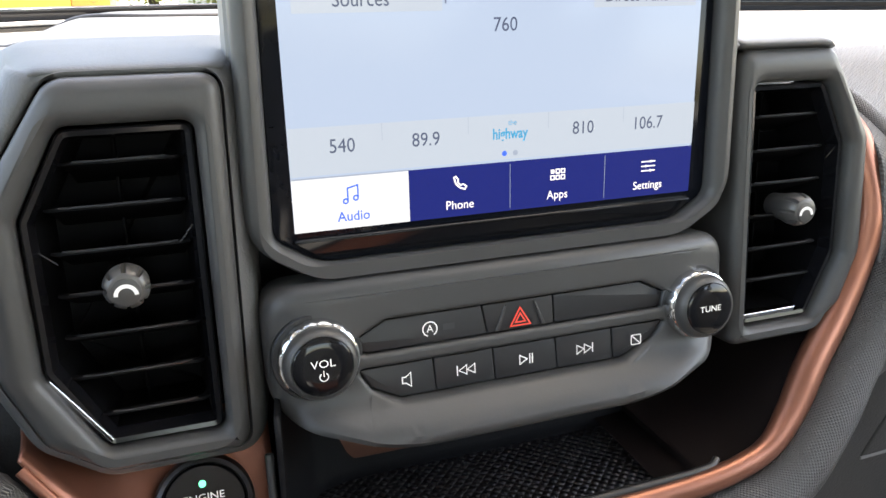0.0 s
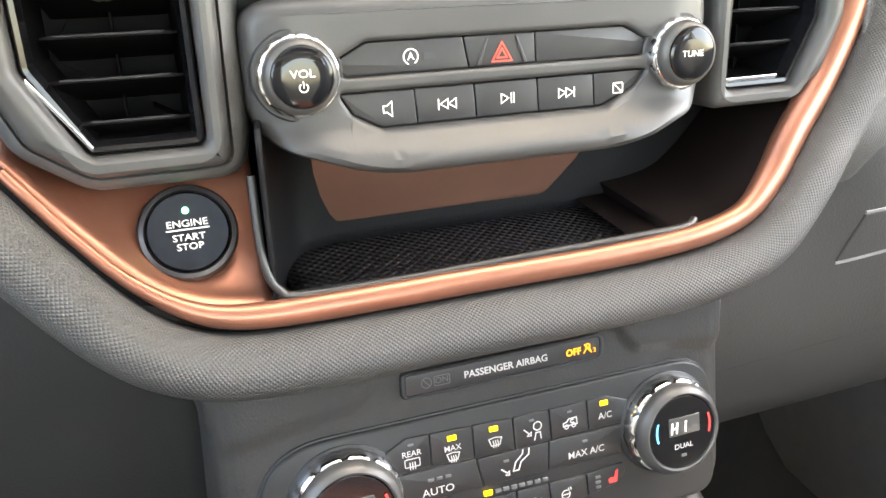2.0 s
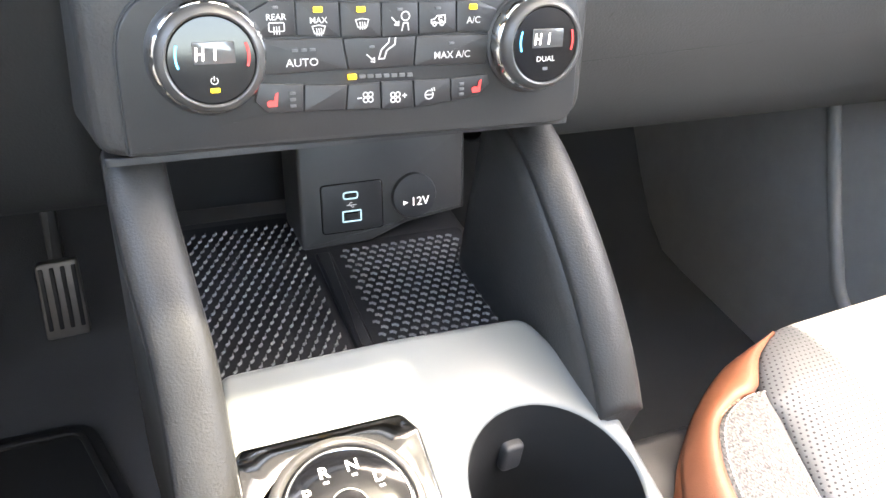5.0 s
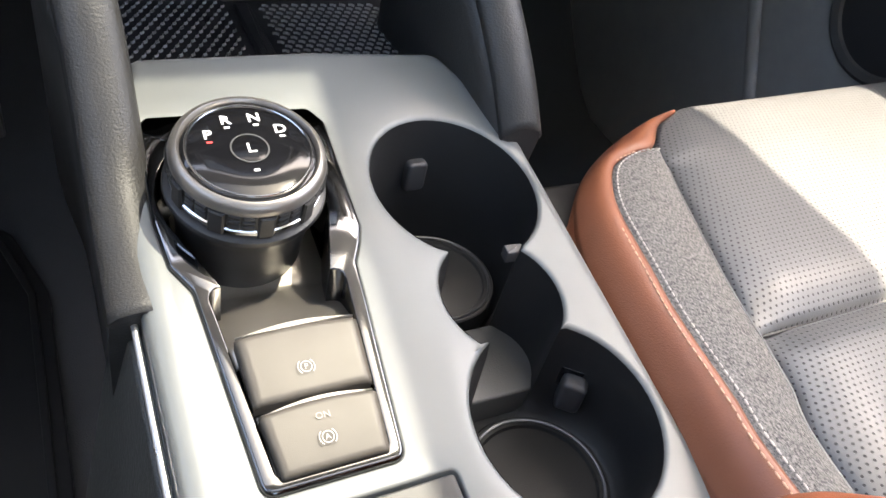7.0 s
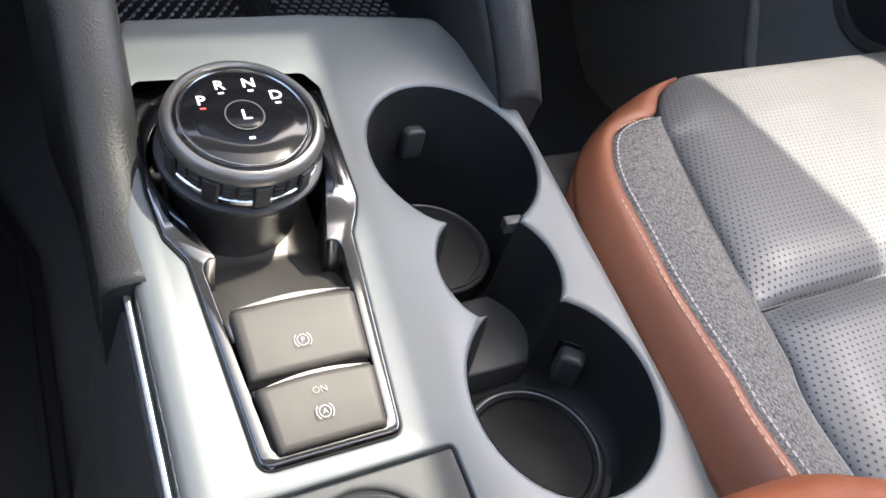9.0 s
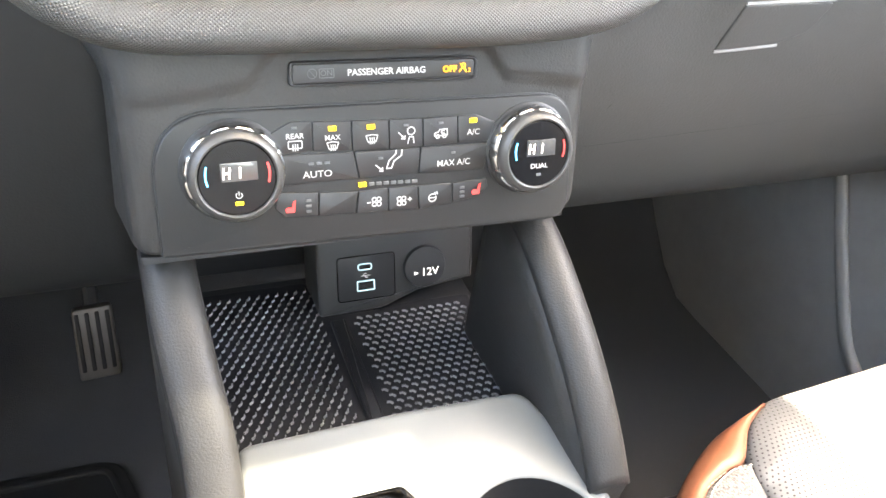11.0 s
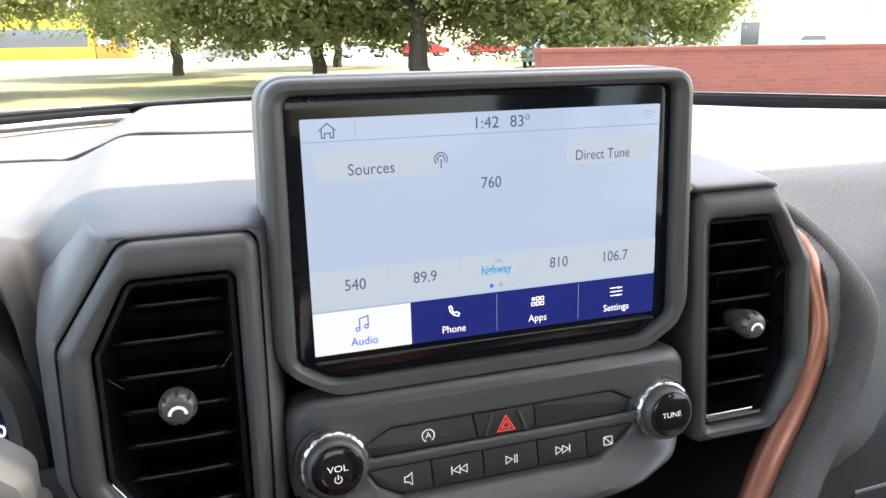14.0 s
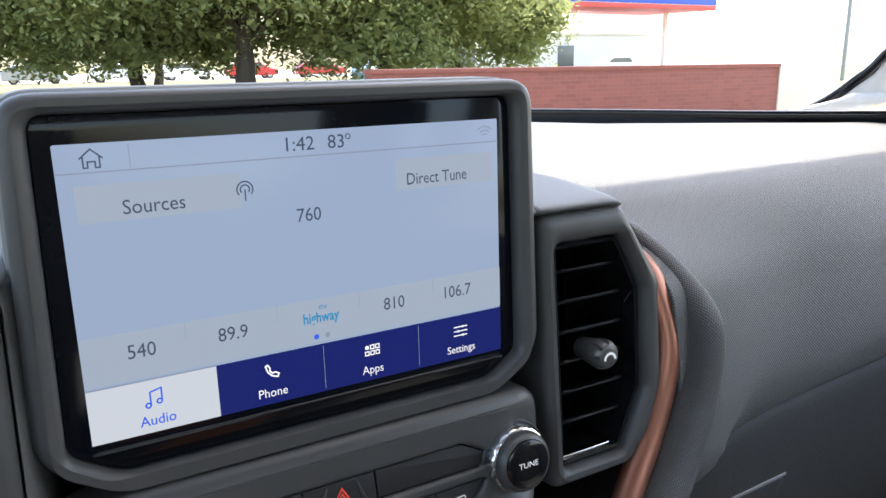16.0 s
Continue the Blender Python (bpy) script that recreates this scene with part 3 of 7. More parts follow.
# ---- storage shelf under the radio ----
# Blacker than the other plastics, to stand in for shade under the panel.
SHELF_BLACK = mat("matt black liner with shade", (0.006, 0.006, 0.007), 0.6, bump=0.2, spec=0.18)
shelf = thing("storage_shelf", (0, 0.02, 0.712), "black open shelf with textured mat under the radio panel", "shelf")
part("floor_mat", surf(lambda s, t: (-0.094 + 0.235 * s, -0.026 + 0.075 * t, 0.711 + 0.0005), 30, 12), knurled("woven rubber mat", (0.010, 0.010, 0.012), 0.0052, 0.35, 0.0012, 1.0), shelf, thick=0.002)
part("floor", slab(box2(-0.105, -0.030, 0.150, 0.06, 0.006), -0.004, 0.0, 0.001, lambda u, v, w: Vector((u, v, 0.7085 + w))), SHELF_BLACK, shelf)


def shelf_wall(s, t):
    pts = smooth_path([Vector(p) for p in ((-0.1035, -0.028, 0), (-0.100, -0.008, 0), (-0.090, 0.02, 0), (-0.078, 0.033, 0), (-0.05, 0.037, 0), (0.02, 0.037, 0), (0.15, 0.037, 0))], 5)
    k = s * (len(pts) - 1)
    i = min(int(k), len(pts) - 2)
    p = pts[i].lerp(pts[i + 1], k - i)
    up = t
    flare = 0.004 * (1 - up) ** 2
    return p.x, p.y - flare, 0.7085 + 0.08 * up


part("liner", surf(shelf_wall, 36, 8), SHELF_BLACK, shelf, smooth=80, thick=0.002)
back_map = plane_map((0, 0.0335, 0), (1, 0, 0), (0, 0, 1))
part("back_panel", slab(rpoly([(-0.0745, 0.7230, 0.007), (0.048, 0.7230, 0.010), (0.068, 0.742, 0.010), (0.072, 0.80, 0.002), (-0.0745, 0.80, 0.002)], 0.002), -0.003, 0.001, 0.001, back_map), mat("dull copper panel", (0.17, 0.078, 0.055), 0.42, metal=0.45), shelf, "dull copper back panel")
lip = smooth_path([Vector(p) for p in ((-0.1065, -0.018, 0.768), (-0.1068, -0.025, 0.745), (-0.1055, -0.0295, 0.731), (-0.1015, -0.0312, 0.7238), (-0.094, -0.0318, 0.7205), (-0.055, -0.0318, 0.7200), (0.01, -0.0318, 0.7212), (0.06, -0.0318, 0.7220), (0.0905, -0.0310, 0.7226), (0.098, -0.0285, 0.7245))], 5)
part("lip", sweep(lip, [(0.0018 * math.cos(a), 0.0018 * math.sin(a)) for a in [k * math.pi / 4 for k in range(8)]], (0, -1, 0)), mat("dark satin lip", (0.038, 0.037, 0.036), 0.34, metal=0.2), shelf, "dark satin edge lip", smooth=80)

# ---- engine start button ----
sb_map = tilt_y(-0.0085, 0.55, 0.7445)
start = thing("start_button", (-0.1325, -0.006, 0.7445), "round black engine start stop button with green light", "button")
g = lambda u, v, w: sb_map(u - 0.1325, v, w)
part("collar", lathe([(0.0195, -0.012), (0.0195, 0.000), (0.0185, 0.0025), (0.0168, 0.003), (0.0162, 0.001), (0.0162, -0.004)], g, 48, False), mat("dark satin collar", (0.045, 0.042, 0.043), 0.3, metal=0.3), start, "dark satin collar")
part("cap", lathe([(0.0160, -0.006), (0.0160, 0.0022), (0.0153, 0.0032), (0.012, 0.0030), (0.004, 0.0028)], g, 48), GLOSS, start)
part("indicator_light", lathe([(0.0014, 0.0028), (0.0014, 0.0036), (0.0008, 0.004)], lambda u, v, w: g(u, v + 0.0085, w), 16), GREEN, start, "lit green dot")
words("ENGINE", 0.0027, 0, 0.0032, g, WHITE, start, 0.0034, wide=1.15, bold=0.0)
part("line", flat([[(-0.0082, 0.0006), (0.0082, 0.0006), (0.0082, 0.0011), (-0.0082, 0.0011)]], g, 0.0036), WHITE, start)
words("START", 0.0026, 0, -0.0024, g, WHITE, start, 0.0034, wide=1.15, bold=0.0)
words("STOP", 0.0026, 0, -0.0061, g, WHITE, start, 0.0034, wide=1.15, bold=0.0)

# ---- display ----
fs = tilt_y(0.0, 0.035, 0.85)
display = thing("infotainment_display", (0, 0.02, 0.835), "upright tablet-style car touchscreen showing a radio page", "screen")
outer = rpoly([(-0.1065, -0.002, 0.022), (-0.086, -0.0165, 0.02), (0.086, -0.0165, 0.02), (0.1065, -0.002, 0.022), (0.1035, 0.1235, 0.013), (-0.1035, 0.1235, 0.013)], 0.012, 7)
holeo = rpoly([(-0.0965, -0.002, 0.008), (-0.079, -0.0125, 0.02), (0.079, -0.0125, 0.02), (0.0965, -0.002, 0.008), (0.0945, 0.1165, 0.006), (-0.0945, 0.1165, 0.006)], 0.006, 7)
part("frame", plate(outer, [holeo], 0.008, -0.006, 0.0045, fs, hbev=0.005, hole_w=-0.001), BEZEL_GREY, display, "satin grey rounded frame")
back = [at_w(inset(outer, 0.0008), -0.006), at_w(inset(outer, -0.0010), -0.008), at_w(inset(outer, -0.0016), -0.024), at_w(inset(outer, 0.006), -0.034), at_w(inset(outer, 0.02), -0.036)]
# Shell is far paler than the frame: its sunlit top is put into colour.
part("rear_shell", loft(back, fs, True, True), mat("sunlit grey shell", (0.17, 0.17, 0.168), 0.42, bump=0.05), display, "rear shell painted pale for its sunlit top")
part("glass", slab(inset(holeo, 0.0004), -0.003, 0.0005, 0.0004, fs), GLASS_BLACK, display, "black glass border")
part("lower_lip", slab(rpoly([(-0.092, -0.0025, 0.002), (0.092, -0.0025, 0.002), (0.080, -0.0105, 0.006), (-0.080, -0.0105, 0.006)], 0.002), 0.0, 0.0022, 0.0012, fs), GLOSS, display, "glossy black lower lip")
screen = part("screen", slab(box2(-0.088, 0.0, 0.088, 0.1065, 0.0005, 1), 0.0002, 0.001, 0.0001, fs), SCREEN_BG, display, "lit pale blue radio page")
W1 = 0.0013


def rect(u0, v0, u1, v1, w, m, name="screen_panel", parent=None):
    return part(name, flat([[(u0, v0), (u1, v0), (u1, v1), (u0, v1)]], fs, w), m, parent or screen)


rect(-0.088, 0.0965, 0.088, 0.0970, W1, SCREEN_LINE, "divider")
rect(-0.0645, 0.0975, -0.0642, 0.1055, W1, SCREEN_LINE, "divider")
rect(-0.083, 0.0795, -0.027, 0.0925, W1, SCREEN_LIGHT, "sources_button")
rect(0.037, 0.0795, 0.085, 0.0925, W1, SCREEN_LIGHT, "direct_tune_button")
rect(-0.088, 0.0215, 0.088, 0.0395, W1, SCREEN_LIGHT, "preset_band")
for k in (-0.0525, -0.0175, 0.0175, 0.0525):
    rect(k, 0.033, k + 0.0002, 0.0395, W1 + 0.0002, SCREEN_LINE, "divider")
rect(-0.0425, 0.0, 0.088, 0.0205, W1, SCREEN_BLUE, "tab_bar")
rect(-0.088, 0.0, -0.0425, 0.0205, W1, SCREEN_TAB, "audio_tab")
rect(-0.088, 0.0203, -0.0425, 0.0209, W1 + 0.0002, SCREEN_LINE, "divider")
for k in (0.0005, 0.0445):
    rect(k, 0.001, k + 0.0002, 0.0195, W1 + 0.0002, SCREEN_LINE, "divider")
W2 = W1 + 0.0004
words("1:42", 0.0052, -0.0038, 0.1013, fs, INK, screen, W2)
words("83", 0.0052, 0.0116, 0.1013, fs, INK, screen, W2)
part("degree_mark", stroke([arc(0.0166, 0.1032, 0.0010, 0, 360, 12)], 0.0004, fs, W2), INK, screen)
words("Sources", 0.0050, -0.0580, 0.0838, fs, INK, screen, W2, wide=0.92)
words("Direct Tune", 0.0048, 0.0565, 0.0837, fs, INK, screen, W2, wide=0.86)
words("760", 0.0052, -0.0016, 0.0738, fs, INK, screen, W2, wide=0.92)
for tx, px in (("540", -0.0680), ("89.9", -0.0350), ("810", 0.0335), ("106.7", 0.0645)):
    words(tx, 0.0052, px, 0.0319, fs, INK, screen, W2, wide=0.9)
words("the", 0.0020, 0.0015, 0.0362, fs, INK_CYAN, screen, W2)
words("highway", 0.0042, 0.0005, 0.0318, fs, INK_CYAN, screen, W2, wide=0.78, bold=0.03)
part("page_dot", flat([circle(-0.0020, 0.0240, 0.0011, 14)], fs, W2), INK_BLUE, screen)
part("page_dot", flat([circle(0.0028, 0.0240, 0.0011, 14)], fs, W2), SCREEN_LINE, screen)
words("Audio", 0.0038, -0.0650, 0.0047, fs, INK_BLUE, screen, W2, wide=0.95, bold=0.01)
words("Phone", 0.0036, -0.0215, 0.0047, fs, INK_WHITE, screen, W2, wide=0.92, bold=-0.006)
words("Apps", 0.0036, 0.0222, 0.0047, fs, INK_WHITE, screen, W2, wide=0.92, bold=-0.006)
words("Settings", 0.0034, 0.0662, 0.0047, fs, INK_WHITE, screen, W2, wide=0.96)
# icons of the page
part("note_icon", stroke([[(-0.0670, 0.0110), (-0.0670, 0.0158), (-0.0630, 0.0168), (-0.0630, 0.0120)], arc(-0.0679, 0.0108, 0.0009, 0, 360, 10), arc(-0.0639, 0.0118, 0.0009, 0, 360, 10)], 0.0006, fs, W2), INK_BLUE, screen)
part("phone_icon", stroke([[(-0.0238, 0.0160), (-0.0231, 0.0135), (-0.0215, 0.0118), (-0.0192, 0.0110), (-0.0186, 0.0122), (-0.0200, 0.0131), (-0.0212, 0.0128), (-0.0222, 0.0139), (-0.0221, 0.0151), (-0.0230, 0.0164), (-0.0238, 0.0160)]], 0.0006, fs, W2), INK_WHITE, screen)
ap = bmesh.new()
for i in range(3):
    for j in range(2):
        cu_, cv_ = 0.0198 + i * 0.0024, 0.0121 + j * 0.0026
        q = [(cu_ - 0.0008, cv_ - 0.0008), (cu_ + 0.0008, cv_ - 0.0008), (cu_ + 0.0008, cv_ + 0.0008), (cu_ - 0.0008, cv_ + 0.0008)]
        if i == 0 and j == 1:
            flat([q], fs, W2, ap)
        else:
            stroke([q + [q[0]]], 0.00045, fs, W2, ap)
part("apps_icon", ap, INK_WHITE, screen)
part("settings_icon", stroke([[(0.0625, v), (0.0695, v)] for v in (0.0112, 0.0132, 0.0152)] + [[(u, v - 0.0006), (u, v + 0.0006)] for u, v in ((0.0672, 0.0112), (0.0648, 0.0132), (0.0672, 0.0152))], 0.0005, fs, W2), INK_WHITE, screen)
part("home_icon", stroke([[(-0.0802, 0.1014), (-0.0765, 0.1046), (-0.0728, 0.1014)], [(-0.0791, 0.1022), (-0.0791, 0.0984), (-0.0777, 0.0984), (-0.0777, 0.1004), (-0.0753, 0.1004), (-0.0753, 0.0984), (-0.0739, 0.0984), (-0.0739, 0.1022)]], 0.0005, fs, W2), INK, screen)
part("aerial_icon", stroke([arc(-0.0258, 0.0862, 0.0030, -40, 220), arc(-0.0258, 0.0862, 0.0017, -40, 220), [(-0.0258, 0.0862), (-0.0258, 0.0820)]], 0.0005, fs, W2), INK, screen)
part("wifi_icon", stroke([arc(0.0810, 0.0985, r, 45, 135, 8) for r in (0.0018, 0.0034, 0.0050)], 0.0004, fs, W2), SCREEN_LINE, screen)

# ---- radio control panel ----
fp0 = tilt_y(-0.0145, 0.12, 0.80)


def fp(u, v, w):
    """The panel's face, swelling towards its lower edge."""
    z = 0.80 + v
    b = 0.013 * ease(0.787, 0.768, z) if w > -0.004 else 0
    b -= 0.004 * ease(0.082, 0.104, abs(u)) if w > -0.004 else 0
    return fp0(u, v, w + b)


pod = thing("radio_control_panel", (0, -0.01, 0.77), "satin grey radio panel with two knobs and two button rows", "control panel")
po = rpoly([(-0.1045, 0.0325, 0.014), (0.1045, 0.0325, 0.014), (0.1040, -0.0200, 0.024), (0.056, -0.0360, 0.09), (-0.056, -0.0360, 0.09), (-0.1040, -0.0200, 0.024)], 0.01, 9)
h1 = rpoly([(-0.073, 0.0075), (-0.0577, 0.0155, 0.006), (0.0577, 0.0155, 0.006), (0.073, 0.0075), (0.0665, 0.0020), (-0.0665, 0.0020)], 0.002, 4)
h2 = rpoly([(-0.0705, -0.0035), (0.0705, -0.0035), (0.0635, -0.0115, 0.004), (0.0480, -0.0187, 0.006), (-0.0535, -0.0187, 0.006), (-0.0650, -0.0125, 0.004)], 0.002, 4)
part("panel", plate(po, [h1, h2], 0.003, -0.02, 0.006, fp, hbev=0.0018, hole_w=-0.006, fine=0.006), PANEL_GREY, pod)
part("button_bed", slab(box2(-0.075, -0.021, 0.075, 0.017, 0.002), -0.008, -0.003, 0.0005, fp0), PLASTIC_DARK, pod)


def radio_button(pts, name, w=0.0012, m=BUTTON):
    return part(name, slab(rpoly(pts, 0.0008, 3), -0.006, w, 0.0006, fp0), m, pod)


b_ss = radio_button([(-0.0720, 0.0076), (-0.0573, 0.0150), (-0.0173, 0.0150), (-0.0150, 0.0026), (-0.0660, 0.0026)], "start_stop_off_button")
b_hz = radio_button([(-0.0168, 0.0150), (0.0150, 0.0150), (0.0154, 0.0026), (-0.0145, 0.0026)], "hazard_button")
radio_button([(0.0155, 0.0150), (0.0573, 0.0150), (0.0720, 0.0076), (0.0660, 0.0026), (0.0159, 0.0026)], "blank_button")
row2 = [(-0.0700, -0.0390, "mute_button"), (-0.0386, -0.0130, "previous_button"), (-0.0126, 0.0158, "play_button"), (0.0162, 0.0430, "next_button"), (0.0434, 0.0700, "screen_off_button")]
b2 = []
for u0, u1, nm in row2:
    pts = [(u0, -0.0041), (u1, -0.0041), (u1 + 0.0008, -0.0181), (u0 + 0.0008, -0.0181)]
    if u0 == -0.0700:
        pts = [(-0.0695, -0.0041), (-0.0390, -0.0041), (-0.0382, -0.0181), (-0.0530, -0.0181), (-0.0643, -0.0122)]
    if u1 == 0.0700:
        pts = [(0.0434, -0.0041), (0.0695, -0.0041), (0.0628, -0.0112), (0.0475, -0.0181), (0.0442, -0.0181)]
    b2.append(radio_button(pts, nm))
PW = 0.0015
part("stop_start_icon", stroke([arc(-0.0395, 0.0085, 0.0030, -60, 250)], 0.0005, fp0, PW), WHITE, b_ss)
words("A", 0.0030, -0.0395, 0.0085, fp0, WHITE, b_ss, PW)
part("dim_mark", flat([[(-0.034, 0.0072), (-0.029, 0.0072), (-0.029, 0.0098), (-0.034, 0.0098)]], fp0, PW), mat("unlit legend", (0.036, 0.036, 0.038), 0.4), b_ss)
tri = [(-0.0045, 0.0042), (0.0045, 0.0042), (0.0, 0.0118), (-0.0045, 0.0042)]
tri2 = [(-0.0022, 0.0056), (0.0022, 0.0056), (0.0, 0.0093), (-0.0022, 0.0056)]
part("hazard_triangle", stroke([tri, tri2], 0.0007, fp0, PW), RED_LINE, b_hz)
part("ridge", slab(rpoly([(-0.0115, 0.0030), (-0.0070, 0.0138), (-0.0060, 0.0138), (-0.0098, 0.0030)], 0.0003, 2), 0.0, 0.0020, 0.0004, fp0), PANEL_GREY, b_hz)
part("ridge", slab(rpoly([(0.0115, 0.0030), (0.0098, 0.0030), (0.0060, 0.0138), (0.0070, 0.0138)], 0.0003, 2), 0.0, 0.0020, 0.0004, fp0), PANEL_GREY, b_hz)
cy = -0.0112
part("speaker_icon", stroke([[(-0.0522, cy - 0.0013), (-0.0522, cy + 0.0013), (-0.0507, cy + 0.0013), (-0.0486, cy + 0.0030), (-0.0486, cy - 0.0030), (-0.0507, cy - 0.0013), (-0.0522, cy - 0.0013)]], 0.0005, fp0, PW), WHITE, b2[0])


def tri_r(u, s=1):
    return [(u, cy - 0.0020), (u + s * 0.0034, cy), (u, cy + 0.0020), (u, cy - 0.0020)]


part("previous_icon", stroke([tri_r(-0.0247, -1), tri_r(-0.0211, -1), [(-0.0288, cy - 0.0022), (-0.0288, cy + 0.0022)]], 0.0005, fp0, PW), WHITE, b2[1])
part("play_icon", stroke([tri_r(-0.0008, 1), [(0.0038, cy - 0.0022), (0.0038, cy + 0.0022)], [(0.0050, cy - 0.0022), (0.0050, cy + 0.0022)]], 0.0005, fp0, PW), WHITE, b2[2])
part("next_icon", stroke([tri_r(0.0262, 1), tri_r(0.0298, 1), [(0.0338, cy - 0.0022), (0.0338, cy + 0.0022)]], 0.0005, fp0, PW), WHITE, b2[3])
sq = box2(0.0532, cy - 0.0022, 0.0580, cy + 0.0022, 0.0006, 2)
part("screen_off_icon", stroke([sq + [sq[0]], [(0.0532, cy + 0.0022), (0.0580, cy - 0.0022)]], 0.0005, fp0, PW), WHITE, b2[4])


def radio_knob(u0, v0, name):
    k = lambda u, v, w: fp0(u + u0, v + v0, w * 0.66)
    base = part(name, lathe([(0.0176, -0.004), (0.0176, 0.0030), (0.0170, 0.0040)], k, 56), PLASTIC_DARK, pod)
    part("chrome_ring", lathe([(0.0158, 0.0030), (0.0160, 0.0055), (0.0157, 0.0105), (0.0149, 0.0120), (0.0140, 0.0125)], k, 112, False, 16, 0.0003, 1, 2), CHROME, base, "notched chrome ring")
    part("grip_ring", lathe([(0.0140, 0.0105), (0.0144, 0.0125), (0.0139, 0.0165), (0.0128, 0.0195), (0.0117, 0.0203), (0.0113, 0.0195)], k, 56, False), RING_GREY, base, "grey soft-touch ring")
    part("cap", lathe([(0.0114, 0.018), (0.0113, 0.0203), (0.0107, 0.0209), (0.006, 0.0212), (0.001, 0.0212)], k, 48), GLOSS, base, "glossy black cap")
    return base, k


vol, kv = radio_knob(-0.0850, 0.0045, "volume_knob")
tune, kt = radio_knob(0.0850, 0.0020, "tuning_knob")
words("VOL", 0.0029, 0, 0.0013, kv, WHITE, vol, 0.0216, wide=1.15, bold=0.0)
part("power_icon", stroke([arc(0, -0.0036, 0.0016, 125, 415), [(0, -0.0036), (0, -0.0012)]], 0.0004, kv, 0.0216), WHITE, vol)
words("TUNE", 0.0026, 0, 0.0, kt, WHITE, tune, 0.0216, wide=1.12, bold=0.0)


# ---- air vents ----
SLAT = mat("black satin slat", (0.004, 0.004, 0.0045), 0.6, spec=0.08)
DUCT = mat("black duct plastic", (0.006, 0.006, 0.007), 0.14, spec=0.4)
# Paler than the slats: paints the bright line along each front edge.
SLAT_GLINT = mat("slat edge highlight", (0.035, 0.035, 0.037), 0.18)

RING_PALE = mat("grey satin adjuster", (0.105, 0.099, 0.093), 0.34, metal=0.35)


def air_vent(s, ku, kv_, back=0.0):
    """s is -1 on the driver's side and 1 on the passenger's; the knob lies at (ku, kv_)."""
    fv0 = tilt_y(-0.0125, 0.09, 0.785)
    f = lambda u, v, w: fv0((u - 0.5 * back * ease(0.15, 0.19, u)) * s, v - 0.785, w - back)
    lab = "tall eight-sided black air vent in a grey bezel beside the screen"
    vent = thing("air_vent", (0.15 * s, -0.01, 0.775), lab, "air vent", "dashboard air vents")
    oo = rpoly([(0.1095, 0.912, 0.008), (0.1635, 0.912, 0.012), (0.1915, 0.870, 0.012), (0.1925, 0.812, 0.014), (0.1815, 0.786, 0.012), (0.162, 0.7725, 0.012), (0.1125, 0.7725, 0.006)], 0.01, 6)
    hh = rpoly([(0.1205, 0.8955, 0.004), (0.1625, 0.8955, 0.006), (0.1785, 0.866, 0.006), (0.1785, 0.812, 0.006), (0.1615, 0.7815, 0.004), (0.1215, 0.7815, 0.004)], 0.004, 5)
    part("bezel", plate(oo, [inset(hh, -0.001)], 0.007, -0.03, 0.006, f, hbev=0.005, hole_w=-0.008), BEZEL_GREY, vent, "satin grey bezel")
    ins = inset(hh, 0.0025)
    part("surround", loft([at_w(hh, -0.010), at_w(hh, 0.0005), at_w(inset(hh, 0.0008), 0.0012), at_w(ins, 0.0008), at_w(inset(hh, 0.0038), -0.006)], f, False, False), DUCT, vent, "glossy black surround")
    part("duct", loft([at_w(inset(hh, 0.0038), -0.006), at_w(inset(hh, 0.0042), -0.010), at_w(inset(hh, 0.006), -0.034)], f, False, True), SLAT, vent, "matt black duct")
    for k in range(7 if s < 0 else 6):
        z = 0.7915 + k * 0.0153 if s < 0 else 0.8012 + k * 0.0158
        a = 0.0
        u1 = 0.1715
        if z < 0.806:
            u1 = 0.1605 + (z - 0.785) * 0.5
        if z > 0.872:
            u1 = 0.1735 - (z - 0.866) * 0.5
        prof_ = [(-0.006, -0.0002), (-0.0025, 0.0009), (-0.0010, 0.0007), (-0.0007, -0.0003), (-0.0022, -0.0010), (-0.026, -0.0095), (-0.026, -0.0085)]
        bm = bmesh.new()
        loops = [[(u, z + dv, w - 0.003) for w, dv in prof_] for u in (0.1255, 0.128, u1 - 0.0025, u1)]
        loops[0] = [(0.1255, z + dv * 0.6, w - 0.0045) for w, dv in prof_]
        loops[3] = [(u1, z + dv * 0.6, w - 0.0045) for w, dv in prof_]
        sl_ = part("slat", loft(loops, f, True, True, bm), SLAT, vent)
        part("edge", sweep([Vector(f(u, z + 0.0007, -0.0036 - d)) for u, d in ((0.130, 0.001), (0.134, 0.0), (u1 - 0.008, 0.0), (u1 - 0.004, 0.001))], [(0.0005 * math.cos(a), 0.0005 * math.sin(a)) for a in [j * math.pi / 3 for j in range(6)]], (0, -1, 0)), SLAT_GLINT, sl_)
    part("vane", slab(box2(0.1478, 0.786, 0.1488, 0.890, 0.0004, 2), -0.032, -0.024, 0.0003, f), SLAT, vent)
    # flat pale strokes that paint the glint along the surround's angled edge
    for ends in ([[(0.1240, 0.8595), (0.1290, 0.8535)], [(0.1690, 0.8500), (0.1745, 0.8550)]] if s < 0 else [[(0.1700, 0.8590), (0.1760, 0.8640)]]):
        part("chamfer_glint", stroke([ends], 0.0005, f, -0.001), SLAT_GLINT, vent)
    kf = lambda u, v, w: f(ku + u * s * 0.90, kv_ + v * 0.90, w)
